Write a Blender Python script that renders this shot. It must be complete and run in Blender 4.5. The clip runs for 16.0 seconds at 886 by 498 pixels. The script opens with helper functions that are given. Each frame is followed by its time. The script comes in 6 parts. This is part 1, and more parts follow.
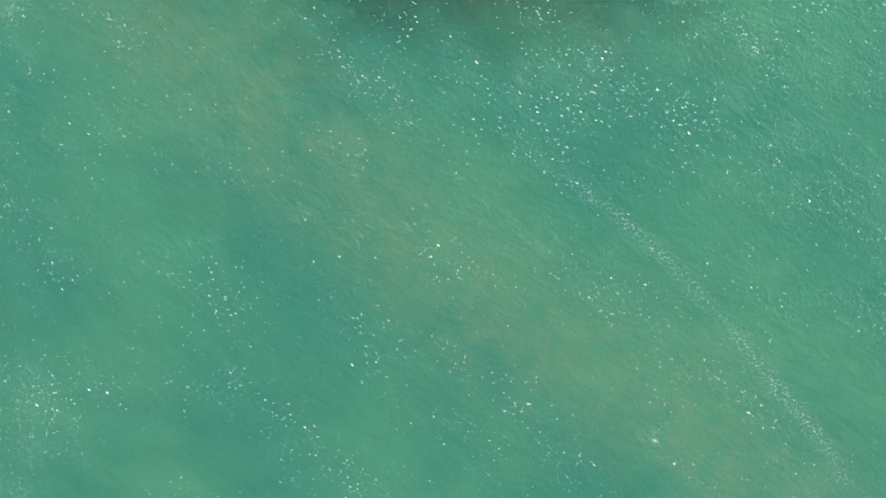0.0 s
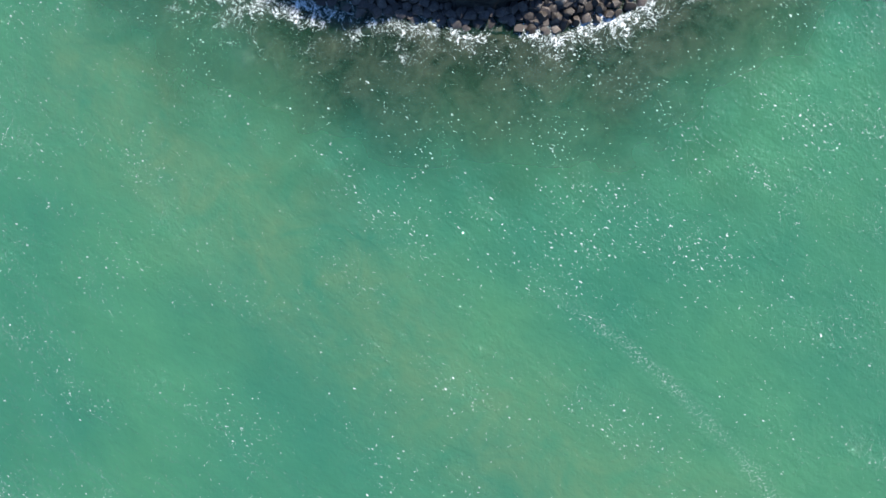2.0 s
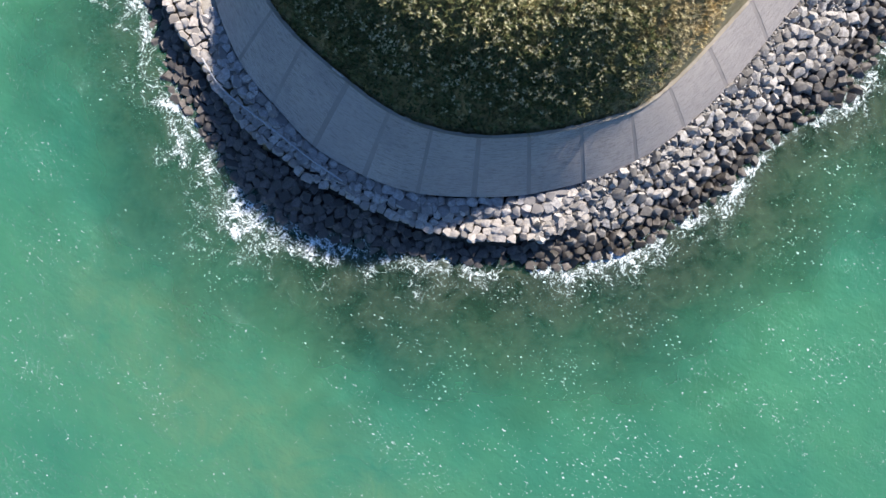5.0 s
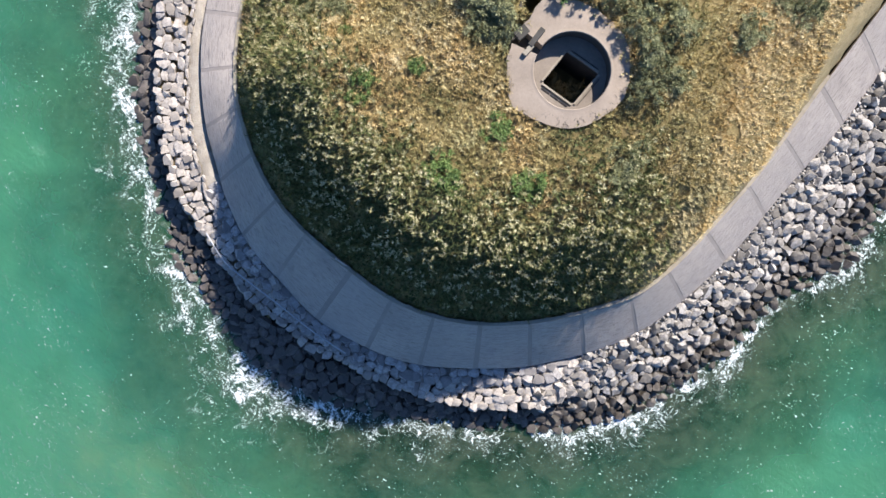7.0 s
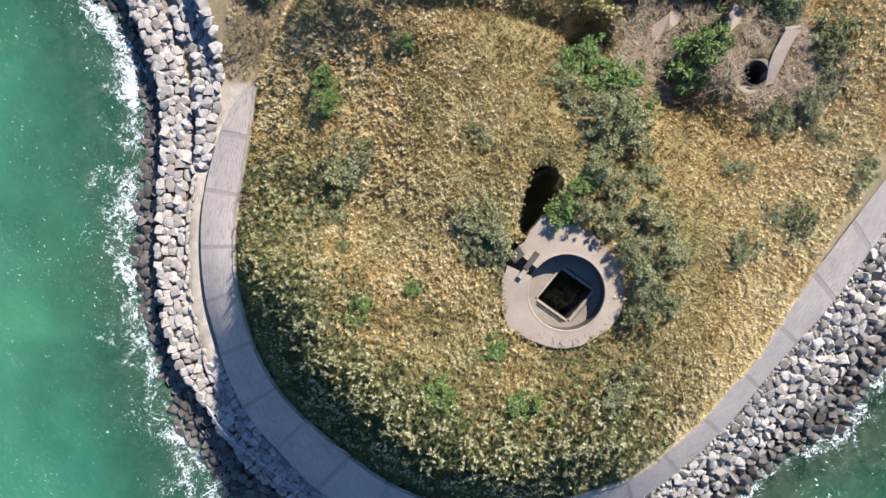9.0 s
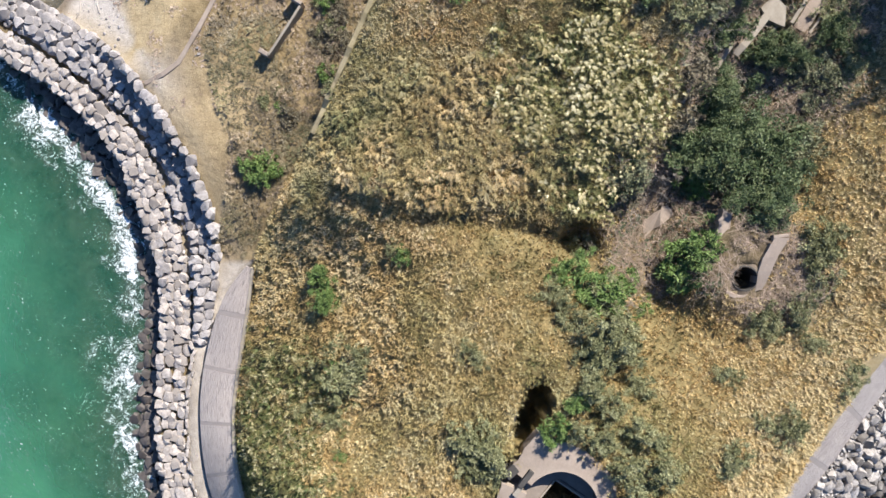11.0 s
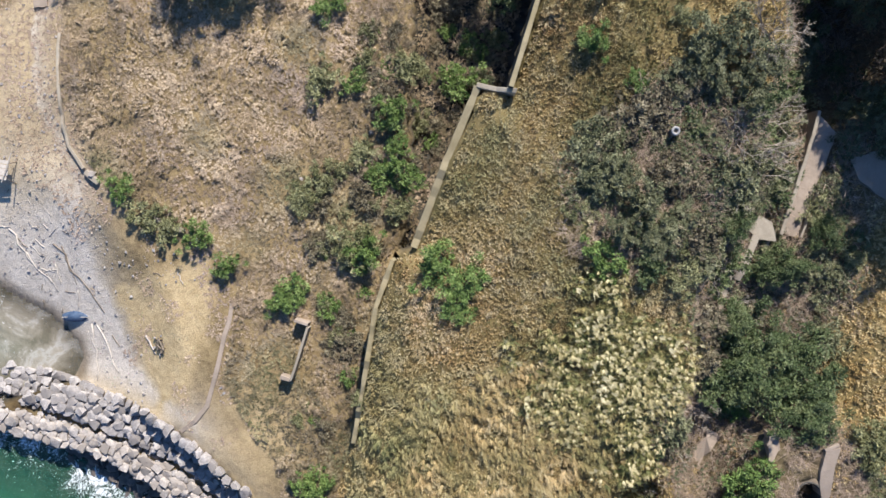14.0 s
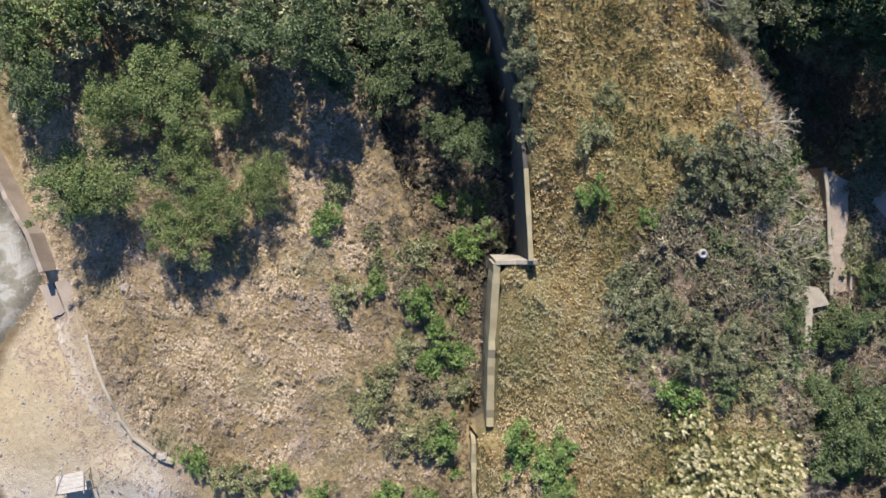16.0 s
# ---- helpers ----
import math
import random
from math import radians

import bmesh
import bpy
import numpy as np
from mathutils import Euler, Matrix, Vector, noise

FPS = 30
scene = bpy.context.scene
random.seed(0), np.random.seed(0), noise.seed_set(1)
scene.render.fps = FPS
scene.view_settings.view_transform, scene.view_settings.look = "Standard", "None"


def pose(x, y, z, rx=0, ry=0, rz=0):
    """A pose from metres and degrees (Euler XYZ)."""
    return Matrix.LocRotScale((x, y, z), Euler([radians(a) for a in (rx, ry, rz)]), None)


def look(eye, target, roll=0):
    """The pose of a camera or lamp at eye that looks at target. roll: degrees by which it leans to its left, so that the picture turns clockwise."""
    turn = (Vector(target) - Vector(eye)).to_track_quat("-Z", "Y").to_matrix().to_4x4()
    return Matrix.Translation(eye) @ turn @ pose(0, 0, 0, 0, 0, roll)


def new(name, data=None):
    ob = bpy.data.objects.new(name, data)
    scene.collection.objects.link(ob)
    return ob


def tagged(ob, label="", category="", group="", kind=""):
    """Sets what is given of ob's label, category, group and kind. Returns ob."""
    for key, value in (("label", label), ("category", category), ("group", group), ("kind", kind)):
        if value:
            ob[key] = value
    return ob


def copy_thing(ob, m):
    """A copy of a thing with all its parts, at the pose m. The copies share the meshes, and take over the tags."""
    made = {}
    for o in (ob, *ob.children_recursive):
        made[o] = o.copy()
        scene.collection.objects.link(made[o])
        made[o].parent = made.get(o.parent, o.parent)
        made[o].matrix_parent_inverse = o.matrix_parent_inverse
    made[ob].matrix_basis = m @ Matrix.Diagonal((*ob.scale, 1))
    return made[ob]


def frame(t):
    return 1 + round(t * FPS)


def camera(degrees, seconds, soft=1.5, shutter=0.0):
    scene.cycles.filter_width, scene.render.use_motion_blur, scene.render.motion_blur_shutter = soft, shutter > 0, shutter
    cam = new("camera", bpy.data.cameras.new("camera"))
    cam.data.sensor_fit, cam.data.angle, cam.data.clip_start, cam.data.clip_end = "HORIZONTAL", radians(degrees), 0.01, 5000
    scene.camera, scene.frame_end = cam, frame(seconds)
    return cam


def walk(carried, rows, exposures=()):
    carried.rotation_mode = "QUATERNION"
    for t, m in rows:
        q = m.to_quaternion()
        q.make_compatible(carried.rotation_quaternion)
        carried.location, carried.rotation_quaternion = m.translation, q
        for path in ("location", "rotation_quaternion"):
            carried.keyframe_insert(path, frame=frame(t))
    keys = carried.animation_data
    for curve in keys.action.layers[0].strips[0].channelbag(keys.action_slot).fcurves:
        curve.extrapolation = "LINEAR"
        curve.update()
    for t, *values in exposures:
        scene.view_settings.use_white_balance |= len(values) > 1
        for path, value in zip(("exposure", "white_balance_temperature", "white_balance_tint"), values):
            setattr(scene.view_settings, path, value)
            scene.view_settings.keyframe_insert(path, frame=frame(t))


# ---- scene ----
import itertools

cam = camera(66.0, 16.0)
EYE, PITCH, LEAN = 62.0, -2.69, 0.8
# seconds, x, y, heading: level flight, the camera looking nearly straight down
ROWS = [
    (0.0, 2.85, -44.75, 0.40),
    (0.5, 2.49, -42.00, 0.45),
    (1.0, 2.14, -39.08, 0.45),
    (1.5, 1.79, -35.95, 0.48),
    (2.0, 1.42, -32.58, 0.45),
    (2.5, 1.06, -29.19, 0.38),
    (3.0, 0.81, -25.76, 0.36),
    (3.5, 0.59, -22.25, 0.36),
    (4.0, 0.38, -18.65, 0.30),
    (5.2, 0.12, -9.80, 0.14),
    (6.5, 0.00, 0.00, 0.00),
    (7.0, 0.00, 3.78, -0.09),
    (7.5, 0.03, 7.55, -0.16),
    (8.0, 0.10, 11.35, -0.21),
    (8.5, 0.19, 15.18, -0.28),
    (9.0, 0.31, 19.02, -0.35),
    (10.2, 0.66, 28.24, -0.70),
    (11.5, 1.08, 38.23, -1.43),
    (12.0, 1.29, 42.12, -2.50),
    (12.5, 1.57, 45.99, -4.63),
    (13.0, 1.94, 49.82, -8.14),
    (13.5, 2.44, 53.61, -12.46),
    (14.0, 3.06, 57.32, -17.10),
    (14.5, 3.83, 60.94, -22.24),
    (15.0, 4.80, 64.43, -27.99),
    (15.5, 5.93, 67.85, -32.79),
    (16.0, 7.27, 71.15, -37.43),
]
walk(cam, [(t, pose(x, y, EYE, 0, 0, h) @ pose(0, 0, 0, PITCH, 0, 0) @ pose(0, 0, 0, 0, LEAN, 0)) for t, x, y, h in ROWS],
     [(0.0, 0.84, 5800.0, 11.0), (1.5, 0.92, 5800.0, 11.0), (4.0, 1.06, 5800.0, 11.0), (9.0, 1.10, 5800.0, 11.0), (11.5, 0.95, 5800.0, 11.0), (14.5, 0.82, 5800.0, 11.0), (16.0, 0.90, 5800.0, 11.0)])

# ---------------------------------------------------------------- world and sun
SUN_AZ, SUN_EL = radians(35.0), radians(35.6)   # clockwise from +y; height
world = bpy.data.worlds.new("sky")
scene.world = world
world.use_nodes = True
wn = world.node_tree.nodes
sky = wn.new("ShaderNodeTexSky")
sky.sky_type = "NISHITA"
sky.sun_disc = False
sky.sun_elevation, sky.sun_rotation = SUN_EL, SUN_AZ
wn["Background"].inputs["Strength"].default_value = 0.075
sky.ozone_density, sky.dust_density = 8.0, 0.3
world.node_tree.links.new(sky.outputs[0], wn["Background"].inputs["Color"])
sun = new("sun", bpy.data.lights.new("sun", "SUN"))
sun.data.energy, sun.data.angle, sun.data.color = 5.0, radians(0.53), (1.0, 0.885, 0.735)
sun.matrix_world = look((math.sin(SUN_AZ) * math.cos(SUN_EL) * 200, math.cos(SUN_AZ) * math.cos(SUN_EL) * 200, math.sin(SUN_EL) * 200), (0, 0, 0))

rng = np.random.default_rng(7)


# ---------------------------------------------------------------- node materials
class Mat:
    """A small builder for one Principled material."""

    def __init__(self, name, rough=0.85, metal=0.0, spec=0.3):
        self.m = bpy.data.materials.new(name)
        self.m.use_nodes = True
        self.n, self.l = self.m.node_tree.nodes, self.m.node_tree.links
        self.b = self.n["Principled BSDF"]
        self.b.inputs["Roughness"].default_value = rough
        self.b.inputs["Metallic"].default_value = metal
        self.b.inputs["Specular IOR Level"].default_value = spec

    def put(self, value, socket):
        if isinstance(value, bpy.types.NodeSocket):
            self.l.new(value, socket)
        elif isinstance(value, tuple) and len(value) == 3 and socket.type == "RGBA":
            socket.default_value = (*value, 1)
        else:
            socket.default_value = value

    def coords(self, kind="Object"):
        return self.n.new("ShaderNodeTexCoord").outputs[kind]

    def world_place(self):
        return self.n.new("ShaderNodeNewGeometry").outputs["Position"]

    def noise(self, scale, detail=4.0, rough=0.55, vec=None, warp=0.0):
        t = self.n.new("ShaderNodeTexNoise")
        t.inputs["Scale"].default_value, t.inputs["Detail"].default_value = scale, detail
        t.inputs["Roughness"].default_value, t.inputs["Distortion"].default_value = rough, warp
        self.put(vec if vec is not None else self.world_place(), t.inputs["Vector"])
        return t.outputs["Fac"]

    def cells(self, scale, vec=None, feature="F1", out="Distance", rand=1.0):
        t = self.n.new("ShaderNodeTexVoronoi")
        t.feature = feature
        t.inputs["Scale"].default_value, t.inputs["Randomness"].default_value = scale, rand
        self.put(vec if vec is not None else self.world_place(), t.inputs["Vector"])
        return t.outputs[out]

    def stretch(self, vec, scale, turn=0.0):
        t = self.n.new("ShaderNodeMapping")
        t.inputs["Scale"].default_value = scale
        t.inputs["Rotation"].default_value = (0, 0, turn)
        self.put(vec, t.inputs["Vector"])
        return t.outputs[0]

    def ramp(self, fac, *stops):
        t = self.n.new("ShaderNodeValToRGB")
        e = t.color_ramp.elements
        while len(e) < len(stops):
            e.new(0.5)
        for k, (p, c) in enumerate(stops):
            e[k].position = p
            e[k].color = (*c, 1) if isinstance(c, tuple) else (c, c, c, 1)
        self.put(fac, t.inputs[0])
        return t.outputs[0]

    def mix(self, fac, a, b, blend="MIX"):
        t = self.n.new("ShaderNodeMix")
        t.data_type, t.blend_type = "RGBA", blend
        self.put(fac, t.inputs[0]), self.put(a, t.inputs[6]), self.put(b, t.inputs[7])
        return t.outputs[2]

    def math(self, op, a, b=0.0, clamp=False):
        t = self.n.new("ShaderNodeMath")
        t.operation, t.use_clamp = op, clamp
        self.put(a, t.inputs[0]), self.put(b, t.inputs[1])
        return t.outputs[0]

    def span(self, v, a, b, c=0.0, d=1.0):
        t = self.n.new("ShaderNodeMapRange")
        for k, q in enumerate((v, a, b, c, d)):
            self.put(q, t.inputs[k])
        return t.outputs[0]

    def attribute(self, name):
        t = self.n.new("ShaderNodeAttribute")
        t.attribute_name = name
        return t.outputs["Fac"]

    def per_object(self):
        return self.n.new("ShaderNodeObjectInfo").outputs["Random"]

    def per_island(self):
        return self.n.new("ShaderNodeNewGeometry").outputs["Random Per Island"]

    def colour(self, c):
        self.put(c, self.b.inputs["Base Color"])
        return self

    def rough(self, r):
        self.put(r, self.b.inputs["Roughness"])
        return self

    def bump(self, height, strength=0.4, dist=0.05):
        t = self.n.new("ShaderNodeBump")
        t.inputs["Strength"].default_value, t.inputs["Distance"].default_value = strength, dist
        self.put(height, t.inputs["Height"])
        if self.b.inputs["Normal"].is_linked:
            self.l.new(self.b.inputs["Normal"].links[0].from_socket, t.inputs["Normal"])
        self.l.new(t.outputs[0], self.b.inputs["Normal"])
        return self


def concrete(name, light, dark, streak=0.0):
    m = Mat(name, rough=0.9, spec=0.2)
    big, fine = m.noise(0.35, 6, 0.65), m.noise(6.0, 5, 0.7)
    c = m.mix(m.ramp(big, (0.32, 0.0), (0.68, 1.0)), dark, light)
    c = m.mix(m.span(fine, 0.3, 0.75, 0.35, 0.0), c, tuple(v * 0.55 for v in dark))
    c = m.mix(m.span(m.per_object(), 0, 1, 0.0, 0.3), c, tuple(v * 0.75 for v in light))
    m.colour(c).bump(fine, 0.4, 0.03)
    return m.m


M_APRON = Mat("apron_concrete", rough=0.92, spec=0.12)
_u = M_APRON.coords("UV")
_lay = M_APRON.noise(1.0, 7, 0.75, M_APRON.stretch(_u, (0.9, 7.5, 1)), 0.25)
_fine = M_APRON.noise(1.0, 5, 0.7, M_APRON.stretch(_u, (2.2, 15.0, 1)), 0.2)
_big = M_APRON.noise(0.22, 6, 0.65)
_c = M_APRON.mix(M_APRON.ramp(_big, (0.3, 0.0), (0.7, 1.0)), (0.36, 0.31, 0.272), (0.48, 0.415, 0.362))
_c = M_APRON.mix(M_APRON.ramp(_lay, (0.38, 0.65), (0.49, 0.0)), _c, (0.15, 0.132, 0.12))
_c = M_APRON.mix(M_APRON.ramp(_fine, (0.36, 0.4), (0.48, 0.0)), _c, (0.20, 0.182, 0.168))
_c = M_APRON.mix(M_APRON.ramp(_fine, (0.56, 0.0), (0.68, 0.35)), _c, (0.47, 0.43, 0.40))
_c = M_APRON.mix(M_APRON.ramp(M_APRON.noise(0.9, 6, 0.7, warp=0.5), (0.52, 0.0), (0.70, 0.35)), _c, (0.22, 0.20, 0.19))
_c = M_APRON.mix(M_APRON.span(M_APRON.per_object(), 0, 1, 0, 0.25), _c, (0.42, 0.382, 0.352))
M_APRON.colour(_c).bump(_lay, 0.8, 0.12).bump(_fine, 0.6, 0.05).bump(M_APRON.noise(7, 5, 0.7), 0.4, 0.03)
M_APRON = M_APRON.m
M_JOINT = concrete("old_joint_mortar", (0.37, 0.325, 0.288), (0.28, 0.245, 0.22))
M_PIT = concrete("weathered_concrete", (0.44, 0.36, 0.285), (0.29, 0.235, 0.18))
M_WALL = concrete("wall_concrete", (0.44, 0.39, 0.31), (0.27, 0.23, 0.17))
# Shade painted into pit, shaft and wall faces; also beams, rails and cracks.
M_DARK = concrete("dark_and_shaded_concrete", (0.12, 0.11, 0.095), (0.06, 0.055, 0.048))


def stone(name, light, mid, dark, wet=0.0, tide=0.0):
    m = Mat(name, rough=0.85 - 0.45 * wet, spec=0.25 + 0.2 * wet)
    o = m.coords("Object")
    pick = m.per_object()
    isl = m.per_island()
    c = m.ramp(m.math("FRACT", m.math("ADD", pick, isl)), (0.0, dark), (0.3, mid), (0.65, light), (1.0, tuple(min(v * 1.18, 0.8) for v in light)))
    c = m.mix(m.ramp(m.noise(2.6, 7, 0.75), (0.40, 0.0), (0.62, 0.7)), c, dark)
    c = m.mix(m.ramp(m.noise(8, 6, 0.7), (0.46, 0.0), (0.66, 0.5)), c, tuple(v * 0.5 for v in mid))
    if tide:
        z = m.n.new("ShaderNodeSeparateXYZ")
        m.put(m.world_place(), z.inputs[0])
        w = m.span(m.math("ADD", z.outputs["Z"], m.math("MULTIPLY", m.noise(1.2, 3), 0.8)), tide, tide + 0.55, 1.0, 0.0)
        c = m.mix(w, c, m.mix(1.0, c, (0.34, 0.32, 0.30), "MULTIPLY"))
        m.rough(m.span(w, 0, 1, 0.85, 0.4))
    m.colour(c).bump(m.noise(4, 7, 0.72), 0.9, 0.09)
    return m.m


M_CAP = stone("pale_stone", (0.51, 0.455, 0.40), (0.40, 0.355, 0.31), (0.24, 0.21, 0.18))
M_UPPER = stone("grey_stone", (0.45, 0.415, 0.385), (0.34, 0.312, 0.288), (0.21, 0.19, 0.175))
M_RIPRAP = stone("mixed_boulder", (0.50, 0.46, 0.415), (0.29, 0.265, 0.235), (0.12, 0.108, 0.094), 0.0, 1.05)
M_WET = stone("wet_boulder", (0.16, 0.135, 0.115), (0.105, 0.09, 0.078), (0.055, 0.048, 0.042), 0.5)


# ---------------------------------------------------------------- plan curves
def smooth(points, step=0.6):
    """Catmull-Rom curve through the points, sampled about every step metres."""
    p = np.array(points, float)
    p = np.vstack([2 * p[0] - p[1], p, 2 * p[-1] - p[-2]])
    out = []
    for i in range(1, len(p) - 2):
        n = max(1, int(np.linalg.norm(p[i + 1, :2] - p[i, :2]) / step))
        for k in range(n):
            t = k / n
            out.append(0.5 * (2 * p[i] + (p[i + 1] - p[i - 1]) * t + (2 * p[i - 1] - 5 * p[i] + 4 * p[i + 1] - p[i + 2]) * t * t
                              + (3 * p[i] - p[i - 1] - 3 * p[i + 1] + p[i + 2]) * t ** 3))
    out.append(p[-2])
    return np.array(out)


def near(line, x, y):
    """Distance to a polyline, and its interpolated third coordinate (or arc length) at the nearest place."""
    line = np.asarray(line, float)
    if line.shape[1] < 3:
        s = np.r_[0, np.cumsum(np.hypot(*np.diff(line[:, :2], axis=0).T))]
        line = np.c_[line, s]
    x, y = np.asarray(x, float), np.asarray(y, float)
    best, val = np.full(x.shape, 1e18), np.zeros(x.shape)
    for a, b in zip(line[:-1], line[1:]):
        d = b - a
        L = d[0] ** 2 + d[1] ** 2 + 1e-12
        t = np.clip(((x - a[0]) * d[0] + (y - a[1]) * d[1]) / L, 0, 1)
        q = (x - a[0] - t * d[0]) ** 2 + (y - a[1] - t * d[1]) ** 2
        m = q < best
        best = np.where(m, q, best)
        val = np.where(m, a[2] + t * d[2], val)
    return np.sqrt(best), val


def inside(poly, x, y):
    p = np.asarray(poly, float)
    r = np.zeros(np.shape(x), bool)
    for (x0, y0), (x1, y1) in zip(p[:, :2], np.roll(p[:, :2], -1, axis=0)):
        if y0 != y1:
            r ^= ((y0 > y) != (y1 > y)) & (x < (x1 - x0) * (y - y0) / (y1 - y0) + x0)
    return r


def step01(v, a, b):
    t = np.clip((v - a) / (b - a), 0, 1)
    return t * t * (3 - 2 * t)


_rand = np.random.default_rng(3).random((256, 256))


def lumps(x, y, size, seed=0):
    """Smooth random field of 0..1 with features of that size in metres."""
    u, v = np.asarray(x) / size + 37.7 * seed + 100, np.asarray(y) / size + 11.3 * seed + 100
    i, j = np.floor(u).astype(int), np.floor(v).astype(int)
    f, g = u - i, v - j
    f, g = f * f * (3 - 2 * f), g * g * (3 - 2 * g)
    r = lambda a, b: _rand[a % 256, b % 256]
    return (r(i, j) * (1 - f) + r(i + 1, j) * f) * (1 - g) + (r(i, j + 1) * (1 - f) + r(i + 1, j + 1) * f) * g


# foot of the sloping concrete apron, and its upper edge with heights
FOOT = smooth([(-16.9, 30.6), (-19.0, 28.0), (-20.5, 24.5), (-21.5, 20.5), (-21.8, 16.5), (-21.5, 12.1), (-20.7, 8.7), (-19.7, 5.2), (-17.8, 1.3),
               (-14.8, -2.2), (-11.9, -5.2), (-8.0, -7.5), (-4.0, -9.0), (0.0, -9.5), (4.9, -9.5), (8.4, -9.0), (13.8, -7.5), (18.7, -4.7),
               (24.0, 0.2), (28.8, 6.1), (33.0, 10.9), (37.1, 16.7), (42.0, 23.5), (50.0, 34.0), (62.0, 49.0)])
BROW = smooth([(-16.5, 30.8, 3.35), (-17.0, 27.5, 3.2), (-17.95, 22.5, 3.1), (-18.6, 18.0, 3.3), (-18.4, 14.4, 4.1), (-17.5, 11.6, 5.4), (-16.3, 8.9, 6.7),
               (-14.6, 5.6, 7.0), (-12.4, 2.9, 7.0), (-9.2, 0.1, 7.0), (-5.5, -2.7, 7.0), (-1.8, -4.3, 7.0), (2.3, -5.0, 7.0), (6.9, -4.8, 7.0),
               (11.6, -3.8, 6.6), (15.4, -2.5, 6.2), (18.7, 0.1, 5.9), (22.3, 4.0, 5.8), (25.0, 7.2, 5.8), (27.7, 11.0, 5.8), (30.8, 15.4, 5.8),
               (34.7, 20.7, 5.8), (39.4, 27.1, 5.8), (47.0, 37.4, 5.8), (59.0, 52.4, 5.8)])
# retaining wall line west of the high ground: plan and top height
WALL_S = np.array([(-10.6, 41.5, 5.2), (-7.1, 48.1, 6.6), (-5.1, 52.1, 6.9), (-2.6, 55.4, 7.0)])
WALL_M = np.array([(-0.6, 55.9, 7.6), (3.4, 61.0, 8.8), (7.8, 66.2, 9.7)])
WALL_N = np.array([(9.9, 65.1, 12.1), (11.8, 67.9, 12.0), (13.7, 70.7, 11.8), (15.6, 73.6, 11.1), (16.8, 75.5, 10.8), (18.9, 81.0, 10.7), (21.0, 87.0, 10.7), (24.0, 95.0, 10.8)])
HIGH = np.vstack([BROW, [(85, 85, 7), (140, 190, 12), (40, 190, 12), (24, 95, 12.4), (21, 87, 12.2), (17.0, 75.6, 12.0), (13.8, 70.7, 11.6), (10.0, 65.0, 10.3),
                         (7.9, 66.0, 9.8), (3.4, 61.0, 9.0), (-0.6, 55.9, 7.4), (-2.6, 55.4, 6.8), (-5.1, 52.1, 6.7), (-7.1, 48.1, 6.4), (-10.6, 41.5, 5.0),
                         (-13.0, 38.2, 3.6), (-15.2, 34.2, 3.4)]])
HIGH_LOOP = np.vstack([HIGH, HIGH[:1]])
# waterline, edge of the lower stone tier, drain behind the pale tier, landward edge of the upper tier
SHORE = smooth([(-20, 190), (-20, 120), (-22.5, 104), (-23.8, 97.5), (-24.5, 94.0), (-26.2, 89.6), (-29.5, 88.2), (-34.5, 86.5), (-41, 80.5), (-42.5, 71), (-38.5, 63.5),
                (-35.3, 60.0), (-33.4, 56.6), (-34.2, 53.8), (-38.5, 53.0), (-44.5, 53.5), (-44.0, 51.6), (-39.0, 47.4), (-35.1, 42.6), (-31.7, 38.1),
                (-29.3, 34.1), (-28.4, 30.2), (-28.1, 26.0), (-28.7, 21.0), (-29.4, 15.8), (-28.6, 9.6), (-27.3, 5.5), (-26.0, 0.3), (-23.0, -4.5),
                (-19.9, -8.7), (-16.5, -11.9), (-12.0, -13.6), (-5.3, -15.0), (0.0, -15.9), (5.1, -16.1), (10.3, -15.9), (15.5, -14.8), (18.6, -13.4),
                (21.5, -11.4), (24.7, -9.2), (26.9, -6.8), (28.6, -4.8), (31.7, -2.7), (35.5, -0.7), (38.6, 3.9), (43.0, 9.0), (50.0, 19.0), (60.0, 32.0), (75.0, 50.0)], 1.0)
LAND = np.vstack([SHORE, [(160, 130), (160, 400), (-20, 400)]])
LEDGE = smooth([(-44.5, 52.8), (-38.7, 49.1), (-33.8, 45.9), (-29.1, 40.7), (-27.6, 37.0), (-26.5, 33.9), (-25.5, 30.3), (-25.4, 25.8), (-25.8, 20.6), (-26.2, 15.7),
                (-25.8, 10.7), (-24.4, 5.6), (-22.5, 2.6), (-20.3, -0.7), (-17.8, -3.9), (-12.7, -7.9), (-8.4, -10.1), (-5.5, -11.4), (-1.0, -12.9), (3.5, -13.5), (8.0, -13.2), (12.0, -11.8)])
DRAIN = smooth([(-43.6, 54.6), (-37.9, 51.5), (-33.1, 48.3), (-28.4, 44.1), (-25.2, 39.5), (-24.0, 35.5), (-22.9, 32.4), (-22.5, 29.6), (-22.4, 26.3), (-22.7, 22.8),
                (-23.2, 19.2), (-23.5, 15.5), (-23.2, 11.2), (-22.2, 7.0), (-20.9, 3.6), (-18.6, 0.2)])
BACK = smooth([(-42.8, 57.2), (-37.3, 54.3), (-33.1, 51.9), (-28.4, 48.3), (-24.7, 44.0), (-22.5, 40.4), (-21.0, 36.4), (-20.3, 32.4), (-21.0, 27.6), (-22.1, 23.5)])
DITCH = np.array([(-10.0, 37.0), (-6.5, 35.9), (-2.0, 34.4), (4.0, 33.6), (9.0, 32.6)])
VALLEY = smooth([(9.0, 32.6), (13.0, 33.2), (17.0, 34.2), (21.0, 37.5), (24.5, 44.5), (28.5, 50.0), (32.5, 55.5), (35.5, 60.0), (37.0, 66.0), (38.0, 72.0)], 1.5)
